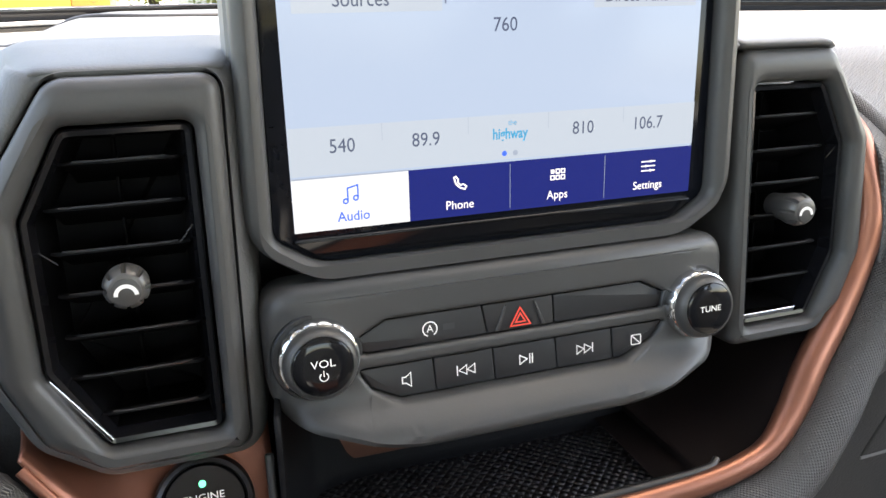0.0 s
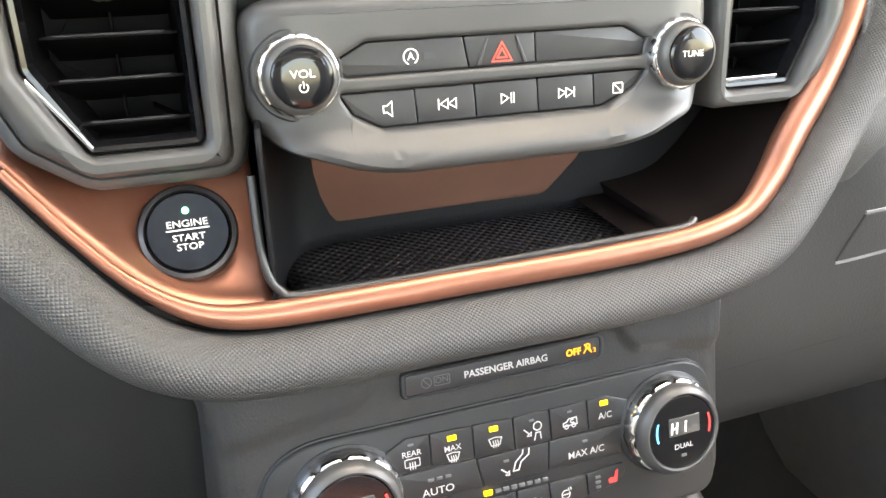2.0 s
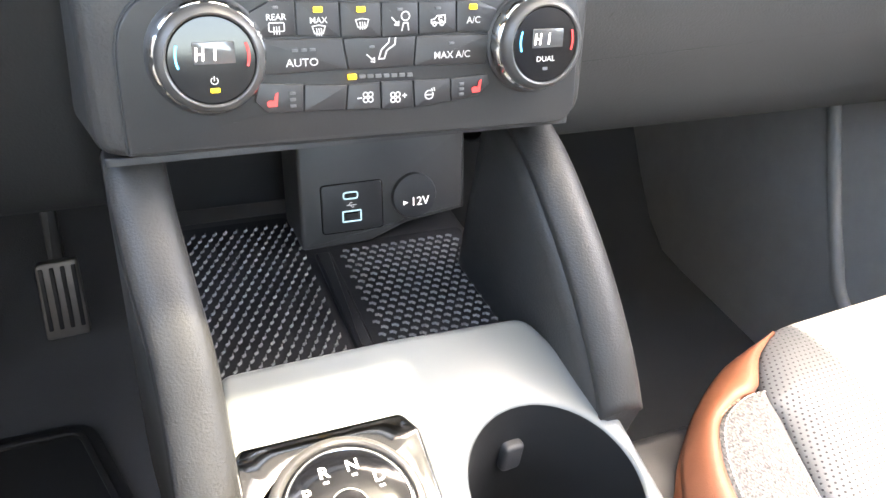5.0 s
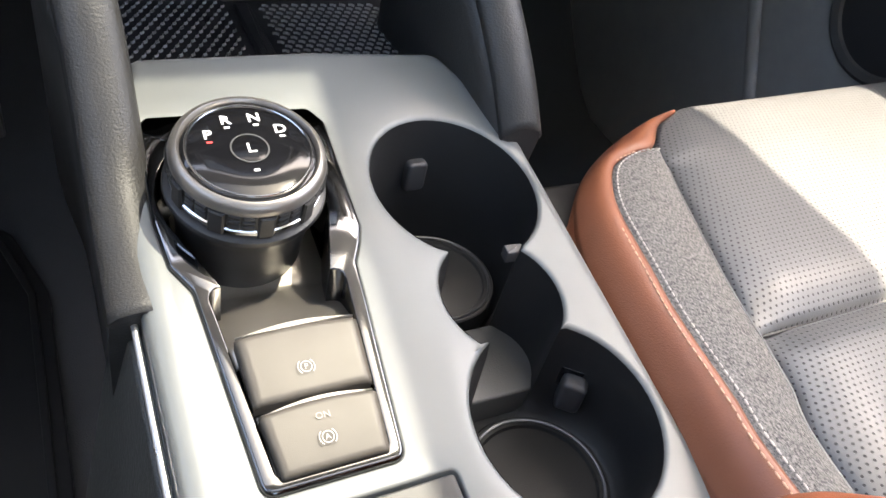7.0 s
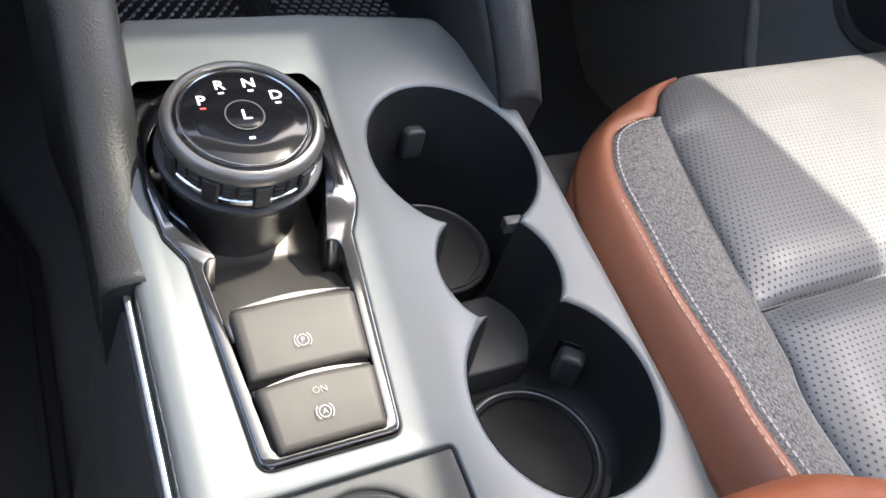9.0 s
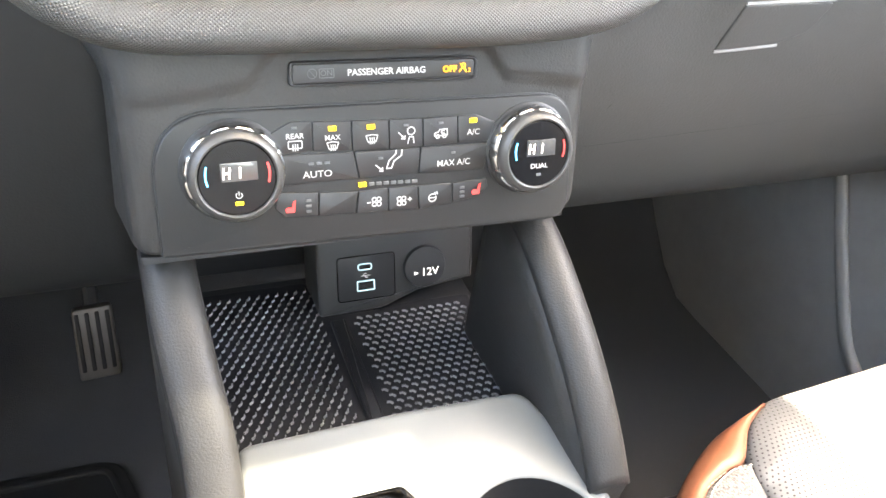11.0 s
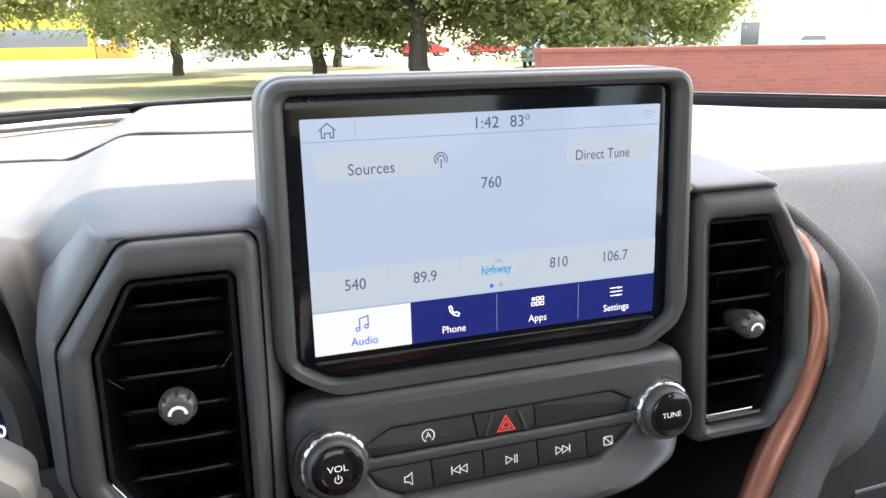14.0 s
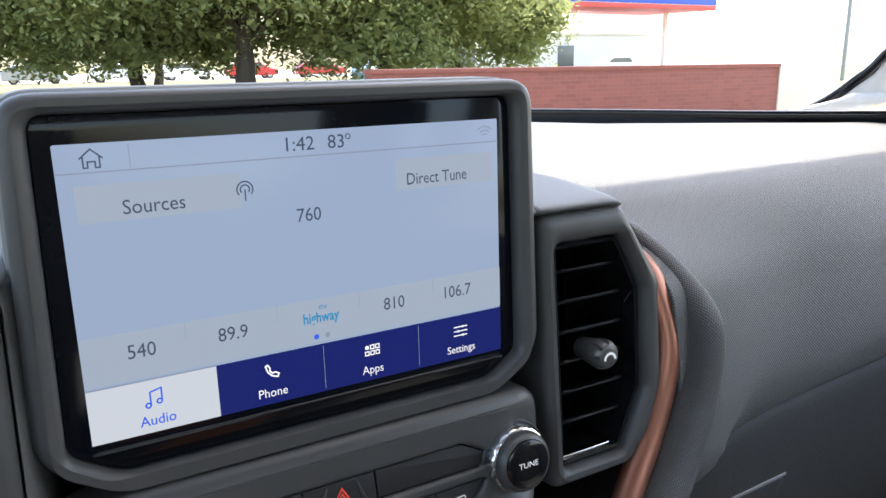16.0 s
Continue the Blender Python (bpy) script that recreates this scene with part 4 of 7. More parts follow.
    knob = part("adjuster", lathe([(0.0062, -0.001 if s < 0 else -0.010), (0.0070, 0.001 if s < 0 else -0.003), (0.0084, 0.003), (0.0087, 0.0065), (0.0080, 0.0090), (0.0066, 0.0108), (0.0058, 0.0112), (0.002, 0.0112)], kf, 96, True, 8, 0.0012, 3, 4), RING_PALE, vent, "grey notched adjuster knob")
    part("cap", slab(circle(0, -0.0008, 0.0054, 32), 0.0105, 0.0115, 0.0003, kf), RING_GREY, knob, "grey flat cap")
    part("white_arc", stroke([arc(0, -0.0020, 0.0037, 0, 180)], 0.0015, kf, 0.0117), WHITE, knob)
    # Chrome slivers paint the bright line reflected along the frame's gloss edge.
    if s > 0:
        part("bright_edge", slab(rpoly([(0.1225, 0.7840), (0.1535, 0.7840), (0.1545, 0.7865), (0.1225, 0.7865)], 0.0004, 2), -0.004, 0.001, 0.0005, f), CHROME, vent)
    else:
        part("bright_edge", slab(rpoly([(0.1610, 0.7825), (0.1782, 0.8085), (0.1774, 0.8100), (0.1600, 0.7840)], 0.0002, 2), -0.004, 0.0014, 0.0003, f), CHROME, vent)
    return vent


air_vent(-1, 0.1480, 0.8415)
air_vent(1, 0.1465, 0.8370, 0.007)

# ---- climate stack ----
fh = tilt_y(-0.047, 0.257, 0.623)
stack = thing("centre_stack", (0, 0.0, 0.57), "grained charcoal lower centre stack housing the climate controls", "console")
SIDE = [(-0.013, -0.14), (-0.009, -0.09), (-0.003, -0.045), (0.0, -0.022), (0.001, -0.0140), (0.003, -0.0080), (0.006, -0.0046), (0.010, -0.0026), (0.014, -0.0020)]


def brow_line(u):
    """The foot of the raised brow that frames the warning strip."""
    u = u if u > 0 else -u - 0.009
    return 0.0605 - 0.0195 * ease(0.049, 0.069, u) - 0.005 * ease(0.069, 0.118, u)


def housing(a, b):
    v = -0.047 + 0.145 * b
    low = max(0.0, (-0.031 - v) / 0.016)
    cut = 0.014 * (1 - math.sqrt(max(0.0, 1 - low * low)))
    left, right = -0.1385 + cut, 0.1215 + 0.02 * (v + 0.047) - cut
    n = len(SIDE) - 1
    if a < 0.15 or a > 0.85:
        k = (a if a < 0.5 else 1 - a) / 0.15 * n
        m = min(int(k), n - 1)
        d, w = (SIDE[m][q] + (SIDE[m + 1][q] - SIDE[m][q]) * (k - m) for q in (0, 1))
        out = 0.024 * ease(0.040, 0.098, v) * min(1.0, -w / 0.03)
        u = left + d - out if a < 0.5 else right - d + out
    else:
        u, w = left + 0.014 + (right - left - 0.028) * (a - 0.15) / 0.7, -0.002
    line = brow_line(u)
    return fh(u, v, w + (0.0036 if u > -0.05 else 0.0036 - 0.0022 * ease(-0.05, -0.075, u)) * ease(line - 0.0050, line + 0.0040, v) - 0.012 * (1 - ease(0.0, 0.05, b)) * low)


part("housing", surf(housing, 200, 90), PLASTIC_GRAIN, stack, smooth=80)
part("underside", slab(box2(-0.134, 0.0, 0.118, 0.13, 0.004), -0.004, 0.0, 0.001, lambda u, v, w: fh(u, -0.0462 + w, -0.014 - v)), PLASTIC_DARK, stack)
climate = thing("climate_control_panel", (0, -0.05, 0.585), "charcoal climate control panel with two chrome-rimmed temperature dials", "control panel")
co = rpoly([(-0.1230, -0.0420, 0.002), (-0.1225, 0.0305, 0.034), (0.1095, 0.0302, 0.024), (0.1110, -0.0455, 0.014)], 0.006, 12)
part("panel", slab(co, -0.012, 0.0012, 0.0015, fh), mat("satin charcoal climate panel", (0.023, 0.023, 0.023), 0.44, spec=0.32, bump=0.08), climate, "satin dark panel")
part("shadow_gap", slab(inset(co, -0.0009), -0.012, -0.0008, 0.0003, fh), PLASTIC_DARK, climate)
PB = mat("charcoal climate button", (0.017, 0.017, 0.0175), 0.42, bump=0.05)
TP, HP = 0.0029, 0.0023


def cbtn(pts, name):
    return part(name, slab(rpoly(pts, 0.0006, 3), -0.002, HP, 0.0005, fh), PB, climate)


row1 = [("rear_defrost_button", [(-0.0640, 0.0072), (-0.0652, 0.0185), (-0.0551, 0.0236), (-0.0446, 0.0232), (-0.0446, 0.0078)]),
        ("max_defrost_button", [(-0.0440, 0.0076), (-0.0440, 0.0231), (-0.0239, 0.0223), (-0.0235, 0.0064)]),
        ("defrost_button", [(-0.0230, 0.0062), (-0.0233, 0.0223), (-0.0032, 0.0216), (-0.0031, 0.0054)]),
        ("face_vent_button", [(-0.0026, 0.0052), (-0.0027, 0.0216), (0.0158, 0.0214), (0.0161, 0.0060)]),
        ("recirculate_button", [(0.0166, 0.0059), (0.0163, 0.0213), (0.0360, 0.0213), (0.0365, 0.0064)]),
        ("ac_button", [(0.0370, 0.0064), (0.0365, 0.0214), (0.0470, 0.0216), (0.0592, 0.0168), (0.0552, 0.0060)])]
r1 = [cbtn(p, n) for n, p in row1]
b_auto = cbtn([(-0.0622, 0.0066), (-0.0230, 0.0057), (-0.0206, -0.0090), (-0.0622, -0.0094)], "auto_button")
b_mode = cbtn([(-0.0222, 0.0055), (0.0146, 0.0052), (0.0134, -0.0092), (-0.0198, -0.0090)], "floor_vent_button")
b_max = cbtn([(0.0152, 0.0052), (0.0550, 0.0046), (0.0534, -0.0100), (0.0140, -0.0092)], "max_ac_button")
row3 = [("seat_heater_button", [(-0.0630, -0.0128), (-0.0424, -0.0148), (-0.0432, -0.0276), (-0.0600, -0.0270), (-0.0655, -0.0215)]),
        ("blank_button", [(-0.0418, -0.0149), (-0.0208, -0.0163), (-0.0224, -0.0284), (-0.0426, -0.0276)]),
        ("fan_down_button", [(-0.0202, -0.0163), (-0.0042, -0.0158), (-0.0040, -0.0292), (-0.0218, -0.0286)]),
        ("fan_up_button", [(-0.0036, -0.0158), (0.0130, -0.0162), (0.0138, -0.0300), (-0.0034, -0.0293)]),
        ("wheel_heater_button", [(0.0136, -0.0162), (0.0335, -0.0166), (0.0340, -0.0282), (0.0144, -0.0300)]),
        ("seat_heater_button", [(0.0341, -0.0166), (0.0550, -0.0155), (0.0560, -0.0205), (0.0500, -0.0260), (0.0346, -0.0281)])]
r3 = [cbtn(p, n) for n, p in row3]
led = lambda u, v, parent, m=AMBER, a=0.0021, b=0.0012: part("indicator_light", slab(box2(u - a, v - b, u + a, v + b, 0.0003, 2), 0.002, TP, 0.0002, fh), m, parent)
words("REAR", 0.0027, -0.0533, 0.0162, fh, PRINT, r1[0], TP, bold=0.006)
words("MAX", 0.0027, -0.0338, 0.0142, fh, PRINT, r1[1], TP, bold=0.006)
words("A/C", 0.0032, 0.0458, 0.0119, fh, PRINT, r1[5], TP, bold=0.006)
words("AUTO", 0.0035, -0.0424, -0.0046, fh, PRINT, b_auto, TP, wide=1.1, bold=0.006)
words("MAX A/C", 0.0034, 0.0343, -0.0046, fh, PRINT, b_max, TP, bold=0.006)
led(-0.0337, 0.0190, r1[1])
led(-0.0130, 0.0186, r1[2])
led(0.0456, 0.0184, r1[5])
led(-0.0183, -0.0125, climate)
for k in range(7):
    led(-0.0132 + k * 0.0041, -0.0126 - k * 0.0001, climate, GREY_PRINT, 0.0015, 0.0009)
for u, v in ((-0.0533, 0.0205), (0.0065, 0.0182), (0.0265, 0.0182), (0.034, 0.0012), (-0.008, 0.0012)):
    led(u, v, climate, GREY_PRINT, 0.0014, 0.0006)
for k in range(3):
    led(-0.0455 + k * 0.0042, 0.0012, b_auto, GREY_PRINT, 0.0014, 0.0007)
    led(-0.0478, -0.0184 - k * 0.0030, r3[0], GREY_PRINT, 0.0014, 0.0007)
    led(0.0400, -0.0196 - k * 0.0026, r3[5], GREY_PRINT, 0.0014, 0.0007)


def defrost(u, v, s=1.0):
    fan = [(u - 0.0034 * s, v + 0.0018 * s), (u, v + 0.0024 * s), (u + 0.0034 * s, v + 0.0018 * s), (u + 0.0022 * s, v - 0.0018 * s), (u - 0.0022 * s, v - 0.0018 * s), (u - 0.0034 * s, v + 0.0018 * s)]
    return [fan] + [[(u + k * 0.0012 * s, v - 0.0030 * s), (u + k * 0.0012 * s + 0.0003, v - 0.001), (u + k * 0.0012 * s, v + 0.0008 * s)] for k in (-1, 0, 1)]


part("screen_icon", stroke(defrost(-0.0338, 0.0100, 0.9), 0.0005, fh, TP), PRINT, r1[1])
part("screen_icon", stroke(defrost(-0.0127, 0.0122, 0.95), 0.0005, fh, TP), PRINT, r1[2])
rb = box2(-0.0568, 0.0100, -0.0498, 0.0138, 0.0006, 2)
part("rear_screen_icon", stroke([rb + [rb[0]]] + [[(-0.0545 + k * 0.0012, 0.0086), (-0.0545 + k * 0.0012, 0.0122)] for k in range(3)], 0.0005, fh, TP), PRINT, r1[0])
part("face_icon", stroke([arc(0.0092, 0.0150, 0.0021, 0, 360), [(0.0072, 0.0080), (0.0082, 0.0118), (0.0104, 0.0118), (0.0108, 0.0082)], [(0.0020, 0.0146), (0.0048, 0.0118), (0.0058, 0.0126), (0.0056, 0.0108), (0.0036, 0.0110), (0.0044, 0.0118)]], 0.0006, fh, TP), PRINT, r1[3])
part("car_icon", stroke([[(0.0228, 0.0112), (0.0228, 0.0128), (0.0246, 0.0132), (0.0258, 0.0146), (0.0300, 0.0148), (0.0302, 0.0114), (0.0228, 0.0112)], arc(0.0245, 0.0108, 0.0010, 0, 360, 10), arc(0.0284, 0.0110, 0.0010, 0, 360, 10), arc(0.0276, 0.0132, 0.0009, 30, 330, 8)], 0.0006, fh, TP), PRINT, r1[4])
part("seat_icon", stroke([[(0.0040, 0.0052), (0.0036, 0.0020), (-0.0006, -0.0008), (-0.0020, -0.0046), (-0.0048, -0.0046), (-0.0034, -0.0004), (0.0004, 0.0030), (0.0008, 0.0052)], [(-0.0110, -0.0022), (-0.0080, -0.0048), (-0.0070, -0.0040), (-0.0070, -0.0060), (-0.0090, -0.0056)]], 0.0007, fh, TP), PRINT, b_mode)


def seat_heat(u, v):
    return [[(u - 0.0030, v - 0.0010), (u - 0.0026, v - 0.0032), (u + 0.0018, v - 0.0032), (u + 0.0026, v + 0.0034), (u + 0.0012, v + 0.0026), (u + 0.0004, v - 0.0006), (u - 0.0016, v - 0.0002)]]


part("seat_icon", flat(seat_heat(-0.0572, -0.0208), fh, TP), RED_PRINT, r3[0])
part("seat_icon", flat(seat_heat(0.0487, -0.0211), fh, TP), RED_PRINT, r3[5])


def fan(u, v):
    return [arc(u + dx, v + dy, 0.0012, 0, 360, 10) for dx, dy in ((0.0013, 0.0013), (-0.0013, 0.0013), (0.0013, -0.0013), (-0.0013, -0.0013))]


part("fan_icon", stroke(fan(-0.0107, -0.0228) + [[(-0.0162, -0.0230), (-0.0138, -0.0230)]], 0.0006, fh, TP), PRINT, r3[2])
part("fan_icon", stroke(fan(0.0036, -0.0238) + [[(0.0072, -0.0232), (0.0098, -0.0232)], [(0.0085, -0.0244), (0.0085, -0.0220)]], 0.0006, fh, TP), PRINT, r3[3])
part("wheel_icon", stroke([arc(0.0218, -0.0238, 0.0022, 60, 390), [(0.0198, -0.0238), (0.0238, -0.0238)], [(0.0232, -0.0205), (0.0236, -0.0222)], [(0.0244, -0.0203), (0.0248, -0.0220)]], 0.0006, fh, TP), PRINT, r3[4])


def climate_dial(u0, v0, name, power):
    k = lambda u, v, w: fh(u * 0.94 + u0, v * 0.94 + v0, w)
    d = part(name, lathe([(0.0284, -0.001), (0.0284, 0.0018), (0.0275, 0.0024)], k, 64), PLASTIC_DARK, climate)
    part("chrome_ring", lathe([(0.0272, 0.0020), (0.0272, 0.0050), (0.0264, 0.0085), (0.0249, 0.0100), (0.0240, 0.0102)], k, 144, False, 12, 0.0007, 1, 2), CHROME, d, "notched chrome ring")
    part("grip_ring", lathe([(0.0243, 0.0080), (0.0250, 0.0098), (0.0247, 0.0125), (0.0232, 0.0150), (0.0212, 0.0162), (0.0203, 0.0158), (0.0200, 0.0140)], k, 64, False), RING_GREY, d, "grey soft-touch ring")
    part("face", lathe([(0.0201, 0.0130), (0.0200, 0.0150), (0.0194, 0.0155), (0.010, 0.0157), (0.001, 0.0157)], k, 56), GLOSS, d, "glossy black face")
    w = 0.0162
    part("display_window", slab(box2(-0.0085, -0.0015, 0.0105, 0.0085, 0.0005, 2), 0.0150, w - 0.0002, 0.0002, k), LCD, d, "grey temperature window")
    z = 0.0032
    part("digits", stroke([[(-0.0072, z - 0.0030), (-0.0067, z + 0.0030)], [(-0.0042, z - 0.0030), (-0.0037, z + 0.0030)], [(-0.0070, z), (-0.0040, z)], [(0.0012, z - 0.0030), (0.0016, z + 0.0030)]], 0.0009, k, w + 0.0002), LCD_TEXT, d, "white HI digits")
    part("cold_mark", stroke([arc(0, 0.002, 0.0160, 160, 198)], 0.0010, k, w), BLUE_LINE, d)
    part("hot_mark", stroke([arc(0, 0.002, 0.0165, -18, 20)], 0.0012, k, w), RED_PRINT, d)
    if power:
        part("power_icon", stroke([arc(0, -0.0090, 0.0016, 125, 415), [(0, -0.0090), (0, -0.0068)]], 0.0004, k, w), PRINT, d)
        part("indicator_light", slab(box2(-0.0021, -0.0145, 0.0021, -0.0125, 0.0004, 2), 0.0150, w, 0.0002, k), AMBER, d)
    else:
        words("DUAL", 0.0028, 0, -0.0075, k, PRINT, d, w, wide=1.1, bold=0.01)
        part("dim_mark", flat([box2(-0.0016, -0.0135, 0.0016, -0.0118, 0.0003, 2)], k, w), GREY_PRINT, d)
    return d


climate_dial(-0.0845, 0.0005, "temperature_dial", True)
climate_dial(0.0810, 0.0000, "temperature_dial", False)

# ---- airbag status strip ----
airbag = thing("airbag_indicator", (0, -0.035, 0.665), "slim black strip with passenger airbag warning lettering", "indicator")
part("strip", slab(rpoly([(-0.0525, 0.0420, 0.0015), (0.0460, 0.0420, 0.002), (0.0465, 0.0515, 0.003), (-0.0520, 0.0515, 0.0015)], 0.002), -0.006, 0.0002, 0.0004, fh), BUTTON, airbag)
part("rim", plate(rpoly([(-0.0545, 0.0405, 0.003), (0.0480, 0.0405, 0.004), (0.0490, 0.0530, 0.005), (-0.0540, 0.0530, 0.003)], 0.003), [rpoly([(-0.0525, 0.0420, 0.0015), (0.0460, 0.0420, 0.002), (0.0465, 0.0515, 0.003), (-0.0520, 0.0515, 0.0015)], 0.002)], 0.0006, -0.006, 0.0008, fh), PLASTIC_DARK, airbag)
words("PASSENGER AIRBAG", 0.0032, -0.0032, 0.0466, fh, PRINT, airbag, 0.0008, wide=1.02, bold=0.03)
words("OFF", 0.0032, 0.0318, 0.0464, fh, ORANGE, airbag, 0.0008, bold=0.03)
part("belt_icon", stroke([arc(0.0396, 0.0482, 0.0011, 0, 360, 10), [(0.0372, 0.0448), (0.0388, 0.0470), (0.0404, 0.0468), (0.0414, 0.0448)], [(0.0378, 0.0492), (0.0416, 0.0446)]], 0.0006, fh, 0.0008), ORANGE, airbag)
words("2", 0.0022, 0.0432, 0.0455, fh, ORANGE, airbag, 0.0008)
words("ON", 0.0028, -0.0352, 0.0468, fh, GREY_PRINT, airbag, 0.0008)
ob_ = box2(-0.0388, 0.0446, -0.0314, 0.0490, 0.0004, 2)
part("dim_icon", stroke([ob_ + [ob_[0]], arc(-0.0425, 0.0468, 0.0024, 0, 360), [(-0.0440, 0.0485), (-0.0410, 0.0451)]], 0.0004, fh, 0.0008), GREY_PRINT, airbag)

# ---- phone bay under the climate stack ----
bay = thing("phone_tray", (0, 0.02, 0.42), "black phone tray with raised hexagon pattern and centre rib", "tray")
zmap = lambda z: (lambda u, v, w: Vector((u, v, z + w)))
part("floor", slab(box2(-0.112, -0.10, 0.122, 0.12, 0.01), -0.09, 0.0, 0.002, zmap(0.419)), PLASTIC_DARK, bay)
part("mat", slab(rpoly([(-0.100, -0.075), (0.108, -0.075), (0.116, 0.064), (-0.010, 0.064), (-0.014, 0.108), (-0.104, 0.108)], 0.006), -0.002, 0.004, 0.0015, zmap(0.419)), MATBLACK, bay)
part("rib", slab(box2(-0.006, -0.074, 0.006, 0.052, 0.002), 0.0, 0.0075, 0.002, zmap(0.419)), MATBLACK, bay)
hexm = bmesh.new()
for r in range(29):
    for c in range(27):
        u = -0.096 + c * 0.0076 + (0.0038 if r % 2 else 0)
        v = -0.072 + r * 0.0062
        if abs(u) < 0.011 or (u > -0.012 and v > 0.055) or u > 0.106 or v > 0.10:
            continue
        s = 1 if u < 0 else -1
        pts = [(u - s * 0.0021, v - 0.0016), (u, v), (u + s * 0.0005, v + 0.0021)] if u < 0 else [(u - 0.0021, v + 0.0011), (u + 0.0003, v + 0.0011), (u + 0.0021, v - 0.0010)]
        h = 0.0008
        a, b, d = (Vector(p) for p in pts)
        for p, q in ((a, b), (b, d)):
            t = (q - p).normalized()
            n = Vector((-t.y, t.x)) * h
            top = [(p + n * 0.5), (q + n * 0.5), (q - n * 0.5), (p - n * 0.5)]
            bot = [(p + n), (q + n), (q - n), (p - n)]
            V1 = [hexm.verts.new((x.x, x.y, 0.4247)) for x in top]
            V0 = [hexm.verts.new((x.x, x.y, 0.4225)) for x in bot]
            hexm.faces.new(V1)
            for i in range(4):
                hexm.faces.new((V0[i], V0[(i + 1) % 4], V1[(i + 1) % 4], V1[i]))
# Relief is much paler than its mat: glints are put into the colour.
tagged(part("mat_relief", hexm, mat("glossy relief paled for glints", (0.15, 0.15, 0.152), 0.25), bay), kind="stuff")
part("back_wall", slab(box2(-0.125, 0.41, 0.125, 0.60, 0.004), -0.02, 0.0, 0.002, plane_map((0, 0.112, 0), (1, 0, 0), (0, 0.1, 1))), PLASTIC_DARK, bay)
fm = tilt_y(0.062, 0.30, 0.43)
usb = thing("usb_port_panel", (0.05, 0.07, 0.43), "black port block with blue-lit USB sockets and a capped power outlet", "port panel")
part("block", slab(rpoly([(-0.0125, -0.008, 0.004), (0.040, -0.007, 0.03), (0.070, 0.004, 0.03), (0.119, 0.010, 0.002), (0.119, 0.075, 0.002), (-0.0125, 0.075, 0.003)], 0.003), -0.05, 0.0, 0.003, fm), mat("soft black port plastic", (0.030, 0.030, 0.030), 0.45, bump=0.12, bscale=1300), usb)
part("plate", slab(box2(0.0035, 0.004, 0.0500, 0.0405, 0.003), -0.001, 0.0008, 0.0006, fm), PLASTIC_DARK, usb, "black socket plate")
part("plate_gap", plate(box2(0.0028, 0.0033, 0.0507, 0.0412, 0.0035), [box2(0.0035, 0.004, 0.0500, 0.0405, 0.003)], 0.0006, -0.001, 0.0003, fm), GLOSS, usb)
SOCK = mat("pale blue lit socket rim", (0.25, 0.33, 0.38), 0.4, emit=(0.25, 0.45, 0.6), estr=0.05)


def socket(u0, v0, u1, v1, r, name):
    o = box2(u0, v0, u1, v1, r, 4)
    s = part(name, plate(o, [inset(o, 0.0011)], 0.0014, 0.0, 0.0003, fm), SOCK, usb, "pale blue rim")
    part("opening", slab(inset(o, 0.0011), 0.0, 0.0009, 0.0002, fm), GLOSS, s)
    part("tongue", slab(inset(o, 0.0024) if r < 0.002 else inset(o, 0.0019), 0.0004, 0.0012, 0.0001, fm), RUBBER, s)


socket(0.0195, 0.0285, 0.0315, 0.0345, 0.0027, "usb_c_socket")
socket(0.0185, 0.0110, 0.0335, 0.0200, 0.0012, "usb_a_socket")
part("usb_icon", stroke([[(0.0220, 0.0242), (0.0295, 0.0242)], [(0.0235, 0.0242), (0.0250, 0.0260), (0.0266, 0.0260)], [(0.0250, 0.0242), (0.0262, 0.0226), (0.0278, 0.0226)]], 0.0006, fm, 0.0014), PRINT, usb)
po_ = lambda u, v, w: fm(u + 0.0755, v + 0.0255, w)
part("outlet_cap", lathe([(0.0180, -0.001), (0.0180, 0.0020), (0.0172, 0.0035), (0.010, 0.0042), (0.001, 0.0044)], po_, 40), PLASTIC_DARK, usb, "round 12 volt cap")
words("12V", 0.0066, 0.0035, -0.004, po_, WHITE, usb, 0.0050, wide=1.0)
part("arrow", flat([[(-0.0100, -0.0058), (-0.0062, -0.0040), (-0.0100, -0.0022)]], po_, 0.0050), WHITE, usb)


